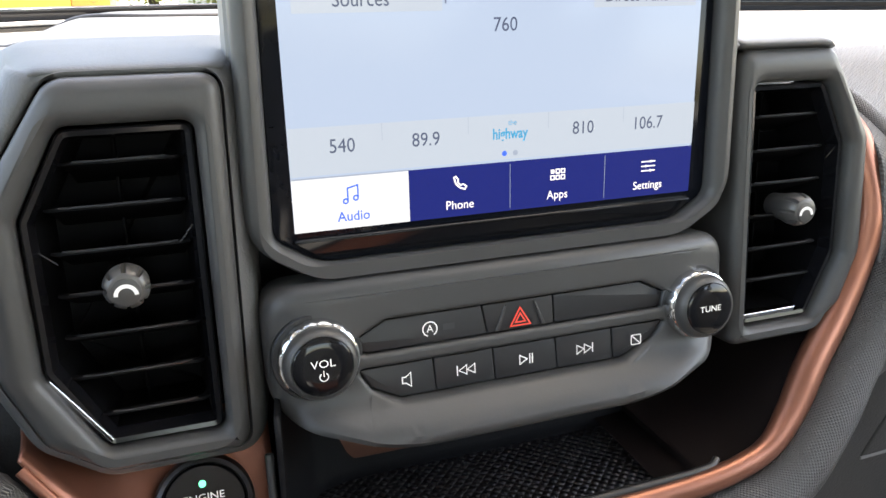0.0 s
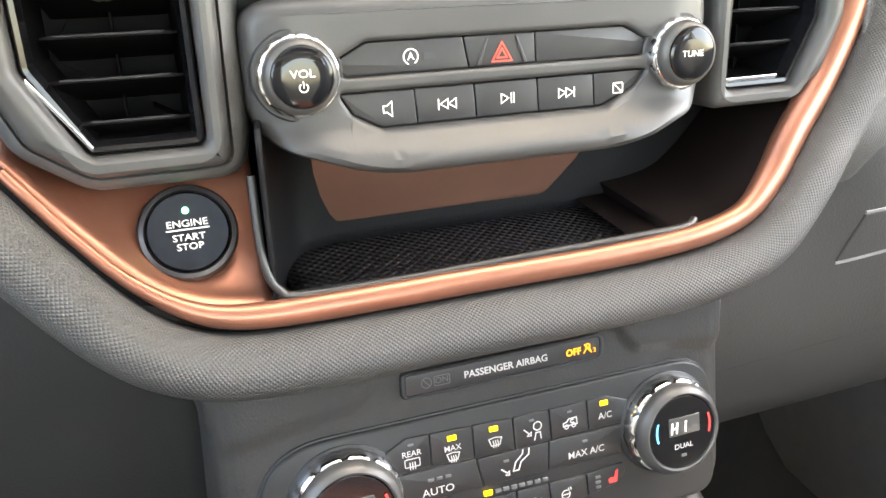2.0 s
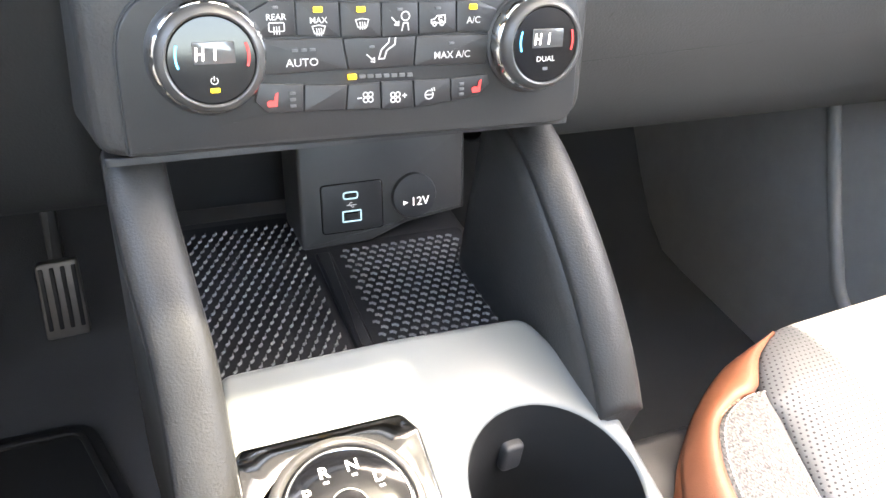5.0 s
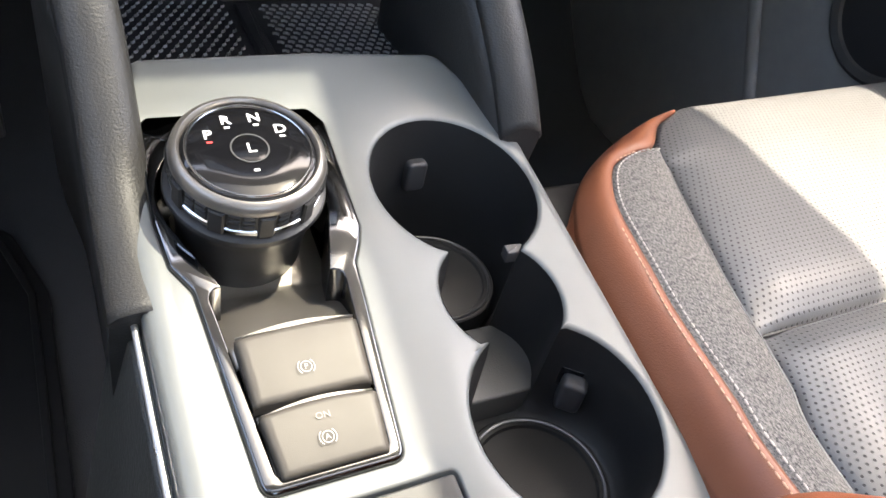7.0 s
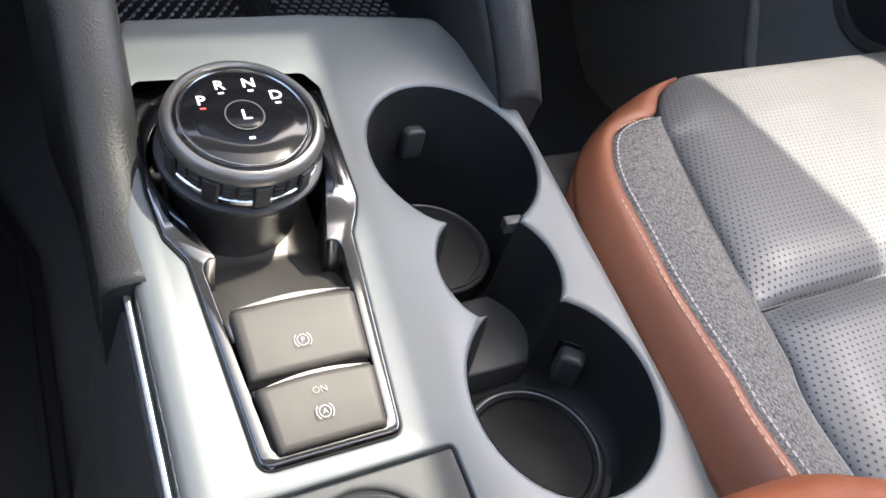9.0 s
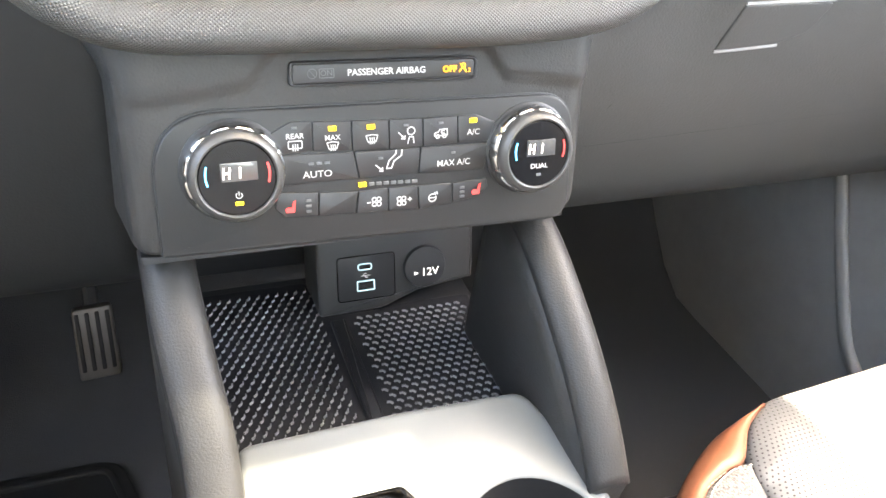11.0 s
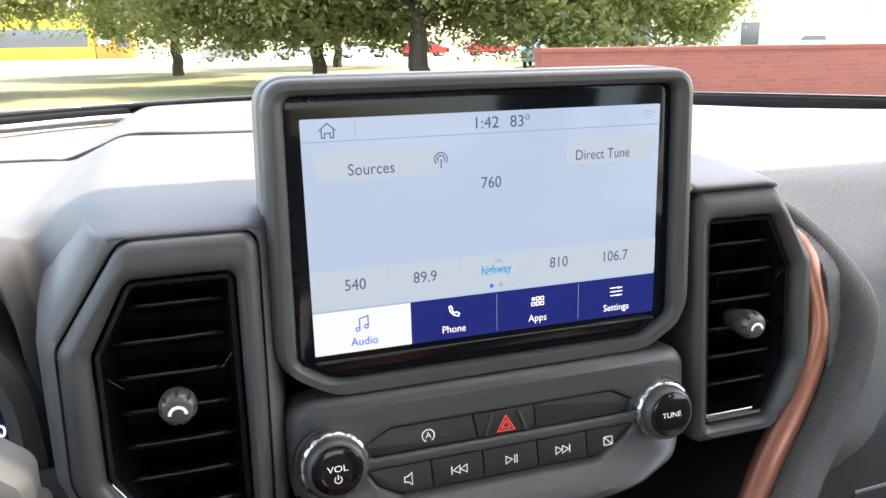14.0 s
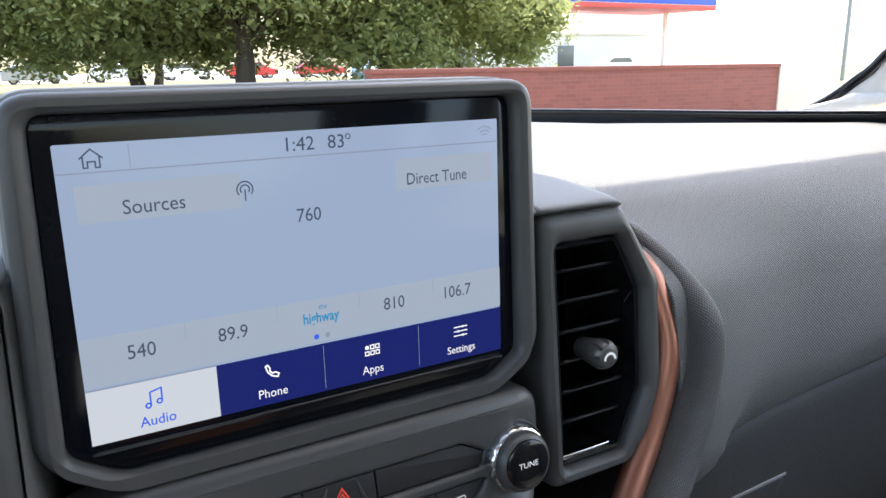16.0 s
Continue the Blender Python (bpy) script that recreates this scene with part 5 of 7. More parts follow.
# ---- side fins from the stack down to the console ----
def fin(s, path, name_label):
    """path: centre of the rounded top edge."""
    P = smooth_path([Vector(p) for p in path], 6)
    root = thing("console_fin", P[0], name_label, "console", "console fins")
    n = 9
    rows = []
    for p in P:
        hw = 0.0140
        row = [Vector((p.x - hw * 1.15, p.y + 0.01, 0.34)), Vector((p.x - hw * 1.08, p.y + 0.004, p.z - 0.03))]
        for k in range(n):
            a = math.pi * (1 - k / (n - 1))
            row.append(Vector((p.x + hw * math.cos(a), p.y - 0.004 * math.sin(a), p.z - 0.010 + 0.010 * math.sin(a))))
        row += [Vector((p.x + hw * 1.08, p.y + 0.004, p.z - 0.03)), Vector((p.x + hw * 1.15, p.y + 0.01, 0.34))]
        rows.append(row)
    for nm, i0, i1, shift in (("side_panel", 0, 3, 0.0), ("top_rail", 2, 2 + n, 0.0), ("side_panel", 1 + n, 4 + n, 0.0)):
        bm = bmesh.new()
        vs = [[bm.verts.new(q + (Vector((0, 0, 0.0)) if nm == "top_rail" else Vector(((0.0012 if i0 == 0 else -0.0012), 0, -0.0008)))) for q in row[i0:i1]] for row in rows]
        for a, b in zip(vs, vs[1:]):
            for i in range(len(a) - 1):
                bm.faces.new((a[i], a[i + 1], b[i + 1], b[i]))
        part(nm, bm, PLASTIC_GRAIN, root, smooth=75, thick=0.002)
    for row in (rows[0], rows[-1][::-1]):
        bm = bmesh.new()
        bm.faces.new([bm.verts.new(q) for q in row])
        part("end_panel", bm, PLASTIC_GRAIN, root)
    return root


fin(-1, [(-0.121, -0.020, 0.572), (-0.120, -0.045, 0.556), (-0.117, -0.075, 0.534), (-0.113, -0.105, 0.507), (-0.112, -0.135, 0.476), (-0.112, -0.165, 0.449), (-0.1125, -0.20, 0.434), (-0.1125, -0.235, 0.427)], "grained charcoal console fin with rounded top")
fin(1, [(0.110, 0.010, 0.570), (0.111, -0.035, 0.556), (0.112, -0.072, 0.536), (0.115, -0.108, 0.507), (0.118, -0.138, 0.475), (0.120, -0.158, 0.447)], "grained charcoal console fin with rounded top")

# ---- centre console ----
SLOPE = 0.21
# Bend put along the line where sunlight ends on the console.
CREASE = 0.0045


def cm(u, v, w):
    """The console's top: rising forward, and falling away to the passenger's side of a crease."""
    return Vector((u, v, 0.405 + SLOPE * (v + 0.348) - 0.060 * max(0.0, u - CREASE) + w))


console = thing("centre_console", (0, -0.30, 0.05), "grey metallic painted centre console between the front seats", "console")


def hole_arc(cx, cy_, r, a0, a1, n):
    return [(cx + r * math.cos(radians(a0 + (a1 - a0) * k / n)), cy_ + r * math.sin(radians(a0 + (a1 - a0) * k / n))) for k in range(n + 1)]


# two round wells joined by a smaller one
cups = hole_arc(0.0615, -0.1885, 0.0495, -62, 242, 44)
a_l = hole_arc(0.0570, -0.2610, 0.0340, 134, 226, 12)
cup2 = hole_arc(0.0610, -0.3295, 0.0495, 118, 422, 44)
a_r = hole_arc(0.0570, -0.2610, 0.0340, -46, 46, 12)
cup_hole = cups + a_l + cup2 + a_r
bez_o = rpoly([(-0.1005, -0.137, 0.006), (-0.0935, -0.1295, 0.005), (-0.0085, -0.1300, 0.006), (-0.0020, -0.141, 0.006), (-0.0045, -0.212, 0.01), (-0.0085, -0.2225, 0.006), (-0.0135, -0.232, 0.01),
               (-0.0243, -0.3300, 0.0065), (-0.0841, -0.3300, 0.0065), (-0.0910, -0.2340, 0.01), (-0.0985, -0.2200, 0.008), (-0.1010, -0.195, 0.01)], 0.006, 5)
goat_o = rpoly([(-0.0960, -0.3390, 0.004), (-0.0045, -0.3390, 0.004), (-0.0035, -0.470, 0.003), (-0.0965, -0.470, 0.003)], 0.003, 4)
con_o = rpoly([(-0.1135, -0.50, 0.004), (-0.1135, -0.125, 0.01), (-0.1005, -0.108, 0.006), (-0.0960, -0.0815, 0.010), (0.0940, -0.0790, 0.016), (0.1035, -0.1020, 0.008), (0.1205, -0.1240, 0.008), (0.1205, -0.50, 0.004)], 0.006, 6)
part("top", plate(con_o, [bez_o, cup_hole, goat_o], 0.0, -0.075, 0.007, cm, hbev=(0.0012, 0.0030, 0.0012), hole_w=-0.012, crease=CREASE), CONSOLE, console, "grey metallic top with openings", smooth=50)
part("body", slab(box2(-0.110, -1.30, 0.117, -0.085, 0.01), 0.02, 0.325, 0.004, zmap(0.0)), PLASTIC_GRAIN, console, "dark lower body")
line = [Vector((-0.1165, y, 0.405 + SLOPE * (y + 0.348) - 0.011)) for y in [-0.205 - k * 0.03 for k in range(12)]]
part("side_trim", sweep(line, [(0.0012 * math.cos(a), 0.0016 * math.sin(a)) for a in [k * math.pi / 5 for k in range(10)]], (-1, 0, 0)), SILVER, console, "bright worn edge strip")
part("side_cover", slab(rpoly([(-0.50, -0.32), (-0.205, -0.25), (-0.205, -0.022), (-0.50, -0.022)], 0.004), -0.006, 0.0005, 0.002, lambda u, v, w: Vector((-0.1150 - w + 0.18 * v, u, 0.405 + SLOPE * (u + 0.348) + v))), mat("coarse grained side plastic", (0.036, 0.037, 0.035), 0.5, bump=1.0, bscale=420), console, "grained side cover")

# ---- cup holder ----
cup = thing("cup_holder", (0.06, -0.26, 0.345), "black double cup holder with ringed rubber mats", "cup holder")
zf = 0.3455


def cup_wall():
    bm = bmesh.new()
    lps = []
    for d, f in ((0.0, 1.0), (0.0015, 0.85), (0.003, 0.3), (0.006, 0.04), (0.010, 0.0)):
        lps.append([(u, v, f) for u, v in inset(cup_hole, d)])
    g_ = lambda u, v, f: Vector((u, v, zf + (cm(u, v, -0.0015).z - zf) * f))
    return loft(lps, g_, False, True, bm)


part("well", cup_wall(), RUBBER, cup, smooth=50)
part("saddle", slab(hole_arc(0.0570, -0.2610, 0.0325, -49, 49, 10) + hole_arc(0.0570, -0.2610, 0.0325, 131, 229, 10), -0.002, 0.0185, 0.002, zmap(zf)), mat("grey rubber saddle", (0.050, 0.050, 0.049), 0.5, bump=0.3), cup, "grey rubber saddle between the wells")
RING_DARK = mat("dark metallic ring", (0.10, 0.10, 0.10), 0.3, metal=0.5)
for cx, cy_, lift in ((0.0615, -0.1885, 0.012), (0.0610, -0.3295, 0.0)):
    m_ = lambda u, v, w: Vector((cx + u, cy_ + v, zf + w + (lift if w > 0 else 0)))
    # Front mat is a paler copy: the sheen on it is put into colour.
    pad = part("mat", lathe([(0.0395, 0.0), (0.0395, 0.0030), (0.0385, 0.0038), (0.0335, 0.0036), (0.0325, 0.0020), (0.002, 0.0020)], m_, 56), PAD_GREY if lift == 0 else mat("rubber cup mat with sheen", (0.026, 0.025, 0.024), 0.5, bump=0.3, bscale=1500), cup, "dark rubber mat")
    part("ring", lathe([(0.0372, 0.0036), (0.0372, 0.0046), (0.0364, 0.0050), (0.0356, 0.0046), (0.0356, 0.0036)], m_, 56, False), RING_DARK, pad)


def clip(p, yaw, m):
    c = math.cos(yaw), math.sin(yaw)
    f = plane_map(p, (c[0], c[1], 0), (0, 0, 1))
    part("spring_clip", slab(box2(-0.0072, -0.0120, 0.0072, 0.0095, 0.0045, 6), -0.012, 0.005, 0.0028, f), m, cup)
    part("clip_slot", slab(box2(-0.0096, -0.0142, 0.0096, 0.0125, 0.001), -0.014, -0.004, 0.0004, f), GLOSS, cup)


CLIP = mat("dark grey clip", (0.035, 0.034, 0.036), 0.45)
clip((0.0600, -0.1420, 0.408), radians(4), CLIP)
clip((0.0922, -0.3000, 0.3735), radians(-40), CLIP)
part("tab", slab(box2(0.0735, -0.2360, 0.0850, -0.2300, 0.001), -0.010, -0.003, 0.001, cm), CLIP, cup)

# ---- gear selector ----
sel = thing("gear_selector", (-0.056, -0.185, 0.43), "rotary gear dial with chrome ring on a black pedestal", "gear selector")
well_o = [(-0.0560 + 0.0412 * math.cos(radians(a)), -0.1835 + 0.0412 * math.sin(radians(a))) for a in range(-22, 203, 8)] + rpoly([(-0.0856, -0.2350, 0.006), (-0.0775, -0.3240, 0.003), (-0.0300, -0.3240, 0.003), (-0.0215, -0.2350, 0.006)], 0.004, 5)
part("bezel", plate(bez_o, [well_o], 0.0022, -0.006, 0.0018, cm, hbev=0.0008, hole_w=-0.038), mat("dark mirror bezel", (0.11, 0.11, 0.112), 0.06, metal=1.0, var=0.05), sel, "dark mirror-finish bezel")
part("well_floor", surf(lambda s, t: cm(-0.0885 + 0.071 * s, -0.150 - 0.124 * t, -0.037 + 0.036 * max(0.0, min(1.0, (t - 0.5) / 0.42))), 4, 40), NICKEL, sel, "brushed bed sloping up to the switches", thick=0.002)
kd = plane_map((-0.0560, -0.1835, 0.405 + SLOPE * (0.348 - 0.1835)), (1, 0, 0), (0, 1, SLOPE))
part("pedestal", lathe([(0.0318, -0.044), (0.0324, -0.020), (0.0345, -0.002), (0.0375, 0.0055), (0.0388, 0.0085), (0.0384, 0.0108), (0.0365, 0.0120), (0.0335, 0.0122)], kd, 64), PLASTIC_DARK, sel, "black pedestal")
dial = part("dial", lathe([(0.0330, 0.0115), (0.0352, 0.0132), (0.0352, 0.0262), (0.0335, 0.0275)], kd, 96), PLASTIC_DARK, sel, "black dial with ribbed grips")
part("chrome_band", lathe([(0.0350, 0.0132), (0.0360, 0.0138), (0.0360, 0.0162), (0.0350, 0.0168)], kd, 96, False), CHROME, dial)
POST = mat("soft black dial grip", (0.022, 0.021, 0.021), 0.5, spec=0.3)


def on_rim(a, r, w):
    return kd(r * math.cos(a), r * math.sin(a), w)


def rim_block(bm, a, half, w0, w1, r0, r1, bev):
    """A block with eased edges on the dial's rim, spanning an angle and a height."""
    rows = []
    for r, d in ((r0, 0.0), (r1 - bev, 0.0), (r1, bev)):
        e = d / r1
        rows.append([bm.verts.new(on_rim(t, r, w)) for t, w in ((a - half + e, w0 + d), (a, w0 + d), (a + half - e, w0 + d), (a + half - e, w1 - d), (a, w1 - d), (a - half + e, w1 - d))])
    for p, q in zip(rows, rows[1:]):
        for i in range(6):
            bm.faces.new((p[i], p[(i + 1) % 6], q[(i + 1) % 6], q[i]))
    bm.faces.new(rows[-1])


for k in range(10):
    a = math.tau * (k + 0.5) / 10
    gm = bmesh.new()
    rim_block(gm, a, 0.105, 0.0128, 0.0268, 0.0335, 0.0372, 0.0008)
    part("grip_block", gm, POST, dial)
    gm = bmesh.new()
    for c in (-0.092, 0.092):
        for w in (0.0176, 0.0208, 0.0240):
            rim_block(gm, a + math.tau / 20 + c, 0.080, w, w + 0.0026, 0.0338, 0.0362, 0.0006)
    part("grip_ribs", gm, POST, dial)
part("silver_rim", lathe([(0.0345, 0.0262), (0.0360, 0.0272), (0.0363, 0.0288), (0.0356, 0.0314), (0.0340, 0.0334), (0.0324, 0.0338), (0.0312, 0.0326), (0.0308, 0.030)], kd, 72, False), mat("satin bronze-grey rim", (0.20, 0.185, 0.172), 0.34, metal=0.75), dial, "satin bronze-grey rim")
part("face", lathe([(0.0310, 0.0300), (0.0306, 0.0322), (0.0290, 0.0330), (0.015, 0.0332), (0.0092, 0.0332), (0.0086, 0.0326), (0.0082, 0.0334), (0.004, 0.0338), (0.0005, 0.0338)], kd, 64), GLOSS, dial, "glossy black face")
part("face_ring", lathe([(0.0292, 0.0329), (0.0288, 0.0335), (0.0282, 0.0335), (0.0278, 0.0331)], kd, 64, False), SMOKE, dial)
part("centre_ring", stroke([arc(0, 0, 0.0086, 0, 360, 40)], 0.0007, kd, 0.0337), RING_DARK, dial)
for ch, a in (("P", 150), ("R", 112), ("N", 72), ("D", 32)):
    r_ = 0.0198
    words(ch, 0.0052, r_ * math.cos(radians(a)), r_ * math.sin(radians(a)), kd, WHITE, dial, 0.0336, wide=1.1, bold=0.03)
    du, dv = r_ * math.cos(radians(a)), r_ * math.sin(radians(a)) - 0.0046
    part("tick", flat([[(du - 0.0013, dv - 0.0006), (du + 0.0013, dv - 0.0006), (du + 0.0013, dv + 0.0006), (du - 0.0013, dv + 0.0006)]], kd, 0.0336), RED_PRINT if ch == "P" else WHITE, dial)
words("L", 0.0056, 0.0005, -0.0005, kd, WHITE, dial, 0.0341, wide=1.1, bold=0.02)
part("tick", flat([[(-0.0013, -0.0142), (0.0013, -0.0142), (0.0013, -0.0128), (-0.0013, -0.0128)]], kd, 0.0336), WHITE, dial)

# ---- brake switches ----
# Brighter copy of the switch nickel: light on the lip is in the colour.
LIP_LIT = mat("lit satin nickel lip", (0.42, 0.39, 0.35), 0.34, metal=0.6, var=0.05, vscale=40)
BR = mat("warm satin nickel switch", (0.078, 0.069, 0.059), 0.44, metal=0.1, spec=0.3, var=0.05, vscale=40, bump=0.1, bscale=2500)


def brake_switch(y0, y1, u0, u1, u2, u3, w, name, lab):
    sw = thing(name, cm((u0 + u1) / 2, (y0 + y1) / 2, 0), lab, "switch", "brake switches")
    nv = 10

    def shape(s, t):
        v = y0 + (y1 - y0) * t
        a, b = u0 + (u2 - u0) * t, u1 + (u3 - u1) * t
        edge = min(s, 1 - s)
        bow = 0.0018 * math.cos((s - 0.5) * math.pi)
        up = w + 0.0022 * (1 - t) ** 2 - 0.004 * (0.5 - t) ** 2
        up -= 0.0015 * (1 - ease(0, 0.04, edge)) + 0.0015 * (1 - ease(0, 0.05, min(t, 1 - t)))
        return cm(a + (b - a) * s, v + bow * (1 - t), up)

    part("paddle", surf(shape, 24, 20), BR, sw, smooth=60, thick=0.0012)
    part("sides", loft([[(u0, y0, -0.012), (u1, y0, -0.012), (u3, y1, -0.012), (u2, y1, -0.012)], [(u0, y0, w - 0.0005), (u1, y0, w - 0.0005), (u3, y1, w - 0.0025), (u2, y1, w - 0.0025)]], cm, False, False), BR, sw)
    return sw


pk = brake_switch(-0.2655, -0.2955, -0.0805, -0.0262, -0.0795, -0.0282, 0.0060, "parking_brake_switch", "satin nickel parking brake switch behind the gear dial")
hd = brake_switch(-0.3005, -0.3262, -0.0788, -0.0285, -0.0760, -0.0310, 0.0052, "auto_hold_switch", "satin nickel brake hold switch behind the gear dial")
def finger_lip(sw, y0, u0, u1, bow, drop, w):
    """The lens-shaped scoop along a switch's front edge."""
    n = 14
    low = [(u0 + (u1 - u0) * k / n, y0 + drop * k / n) for k in range(n + 1)]
    top = [(u0 + (u1 - u0) * k / n, y0 + drop * k / n + bow * math.sin(math.pi * k / n)) for k in range(n - 1, 0, -1)]
    part("finger_lip", slab(low + top, -0.004, w, 0.0004, cm), LIP_LIT, sw, "scooped lip painted brighter")


finger_lip(pk, -0.2647, -0.0800, -0.0268, 0.0030, 0.0006, 0.0068)
finger_lip(hd, -0.2998, -0.0782, -0.0292, 0.0030, 0.0006, 0.0050)
part("bed", slab(rpoly([(-0.0815, -0.262), (-0.0255, -0.262), (-0.0305, -0.328), (-0.0770, -0.328)], 0.003), -0.012, -0.0010, 0.0005, cm), GLOSS, pk, "dark gap under the switches")
SWITCH_PRINT = mat("pale switch print", (0.38, 0.37, 0.36), 0.5)
for sw, cv_, ch in ((pk, -0.2847, "P"), (hd, -0.3160, "A")):
    f_ = lambda u, v, w: cm(-0.0547 + u, cv_ + v, w)
    part("print", stroke([arc(0, 0, 0.0024, 0, 360, 20), arc(0, 0, 0.0036, 130, 230, 8), arc(0, 0, 0.0036, -50, 50, 8)], 0.0004, f_, 0.0080 if ch == "P" else 0.0074), SWITCH_PRINT, sw)
    words(ch, 0.0024, 0, 0, f_, SWITCH_PRINT, sw, 0.0080 if ch == "P" else 0.0074)
words("ON", 0.0028, -0.0541, -0.3068, cm, mat("unlit on mark", (0.16, 0.15, 0.14), 0.4, metal=0.4), hd, 0.0074)

# ---- drive mode panel ----
mode = thing("drive_mode_panel", (-0.05, -0.40, 0.39), "dark grey panel with round drive mode dial", "control panel")
MODE_GREY = mat("satin mid grey panel", (0.047, 0.046, 0.044), 0.42, spec=0.3, bump=0.05)
part("panel", plate(inset(goat_o, 0.0014), [[(-0.0530 + 0.0290 * math.cos(k * math.tau / 56), -0.3745 + 0.0290 * math.sin(k * math.tau / 56)) for k in range(56)]], -0.0004, -0.012, 0.0012, cm, fine=0.006), MODE_GREY, mode)
kg = plane_map((-0.0530, -0.3745, 0.405 + SLOPE * (0.348 - 0.3745)), (1, 0, 0), (0, 1, SLOPE))
part("recess_ring", lathe([(0.0294, -0.0014), (0.0288, -0.0020), (0.0272, -0.0028), (0.0244, -0.0030)], kg, 64, False), MODE_GREY, mode)
md = part("mode_dial", lathe([(0.0250, -0.003), (0.0252, 0.0010), (0.0250, 0.0060), (0.0240, 0.0070)], kg, 120, True, 8, 0.0018, 1, 2), PLASTIC_DARK, mode, "black notched dial")
part("chrome_band", lathe([(0.0251, 0.0012), (0.0257, 0.0018), (0.0257, 0.0034), (0.0250, 0.0040)], kg, 120, False, 8, 0.002, 0, 3), CHROME, md)
part("grip_ring", lathe([(0.0238, 0.0055), (0.0245, 0.0075), (0.0240, 0.0110), (0.0222, 0.0145), (0.0198, 0.0162), (0.0182, 0.0160), (0.0177, 0.0140)], kg, 64, False), mat("dark soft-touch ring", (0.045, 0.044, 0.043), 0.42), md, "dark soft-touch ring")
part("cap", lathe([(0.0178, 0.012), (0.0176, 0.0150), (0.0170, 0.0157), (0.010, 0.0160), (0.0005, 0.0160)], kg, 56), GLOSS, md, "glossy black cap")
words("G.O.A.T.", 0.0036, 0, 0.0032, kg, PRINT_GREY, md, 0.0161, wide=0.80, bold=0.02)
part("line", flat([[(-0.0066, 0.0000), (0.0066, 0.0000), (0.0066, 0.0004), (-0.0066, 0.0004)]], kg, 0.0161), WHITE, md)
words("MODES", 0.0036, 0, -0.0028, kg, PRINT_GREY, md, 0.0161, wide=0.88, bold=0.02)

# ---- armrest ----
armrest = thing("armrest", (0.02, -0.6, 0.40), "tan leather centre armrest with dark double stitching", "armrest")
ao = rpoly([(-0.0770, -0.442, 0.022), (-0.035, -0.4185, 0.05), (0.010, -0.4135, 0.08), (0.070, -0.4165, 0.06), (0.1150, -0.437, 0.025), (0.1140, -0.95, 0.02), (-0.0790, -0.95, 0.02)], 0.02, 7)
am = lambda u, v, w: Vector((u, v, 0.418 + w + 0.012 * ease(-0.42, -0.62, v)))
loops = [at_w(inset(ao, 0.006), 0.0), at_w(inset(ao, 0.0), 0.012), at_w(inset(ao, -0.001), 0.035)]
for t in range(1, 9):
    a = radians(90 * t / 8)
    loops.append(at_w(inset(ao, -0.001 + 0.017 * (1 - math.cos(a))), 0.035 + 0.040 * math.sin(a)))
part("cushion", loft(loops, am, True, True), LEATHER_ARM, armrest, smooth=70)


def arm_top(u, v, up=0.0):
    """A point on the cushion's skin above (u, v)."""
    d = min((Vector((u, v)) - Vector(p)).length for p in ao) + 0.001
    a = math.acos(max(0.0, 1 - min(d, 0.017) / 0.017))
    return am(u, v, 0.035 + 0.040 * math.sin(a) + up)


arm_line = lambda du: smooth_path([arm_top(u + du, v, 0.0006) for u, v in ((-0.0600, -0.4380), (-0.0580, -0.446), (-0.0550, -0.4555), (-0.0525, -0.467), (-0.050, -0.49), (-0.049, -0.54), (-0.049, -0.66))], 6)
part("welt", sweep(arm_line(0.0), [(0.0019 * math.cos(a), 0.0010 * math.sin(a)) for a in [k * math.pi / 4 for k in range(8)]], (0, 0, 1)), LEATHER_ARM, armrest)


def stitches(path, step, length, width, ref, name, m, parent):
    """Short threads lying along a seam."""
    bm = bmesh.new()
    d = 0.0
    acc = []
    for a, b in zip(path, path[1:]):
        acc.append((d, a, b))
        d += (b - a).length
    k = 0.0
    while k < d - length:
        def at(x):
            for d0, a, b in acc:
                L = (b - a).length
                if d0 <= x <= d0 + L + 1e-9:
                    return a.lerp(b, (x - d0) / max(L, 1e-9))
            return path[-1]
        p, q = at(k), at(k + length)
        t = (q - p).normalized()
        s = t.cross(ref).normalized()
        u = s.cross(t)
        rings = []
        for f_, r in ((0.0, 0.35), (0.2, 1.0), (0.8, 1.0), (1.0, 0.35)):
            c = p.lerp(q, f_)
            rings.append([bm.verts.new(c + s * width * 0.5 * r * math.cos(j * math.pi / 3) + u * width * 0.4 * r * math.sin(j * math.pi / 3)) for j in range(6)])
        for a, b in zip(rings, rings[1:]):
            for j in range(6):
                bm.faces.new((a[j], a[(j + 1) % 6], b[(j + 1) % 6], b[j]))
        bm.faces.new(rings[0])
        bm.faces.new(rings[-1])
        k += step
    return tagged(part(name, bm, m, parent), kind="stuff")


UP = Vector((0, 0, 1))
for du in (0.0060, -0.0056):
    stitches(arm_line(du), 0.0052, 0.0045, 0.0009, UP, "stitching", THREAD_DARK, armrest)

# ---- passenger seat ----
seat = thing("passenger_seat", (0.38, -0.4, 0.05), "car seat with perforated charcoal leather, grey cloth and tan bolster", "seat")


def curve_at(pts, n=60):
    P = smooth_path([Vector(p) for p in pts], 10)
    acc = [0.0]
    for a, b in zip(P, P[1:]):
        acc.append(acc[-1] + (b - a).length)
    out = []
    for k in range(n + 1):
        x = acc[-1] * k / n
        i = max(j for j in range(len(P)) if acc[j] <= x + 1e-9)
        i = min(i, len(P) - 2)
        out.append(P[i].lerp(P[i + 1], (x - acc[i]) / max(1e-9, acc[i + 1] - acc[i])))
    return out


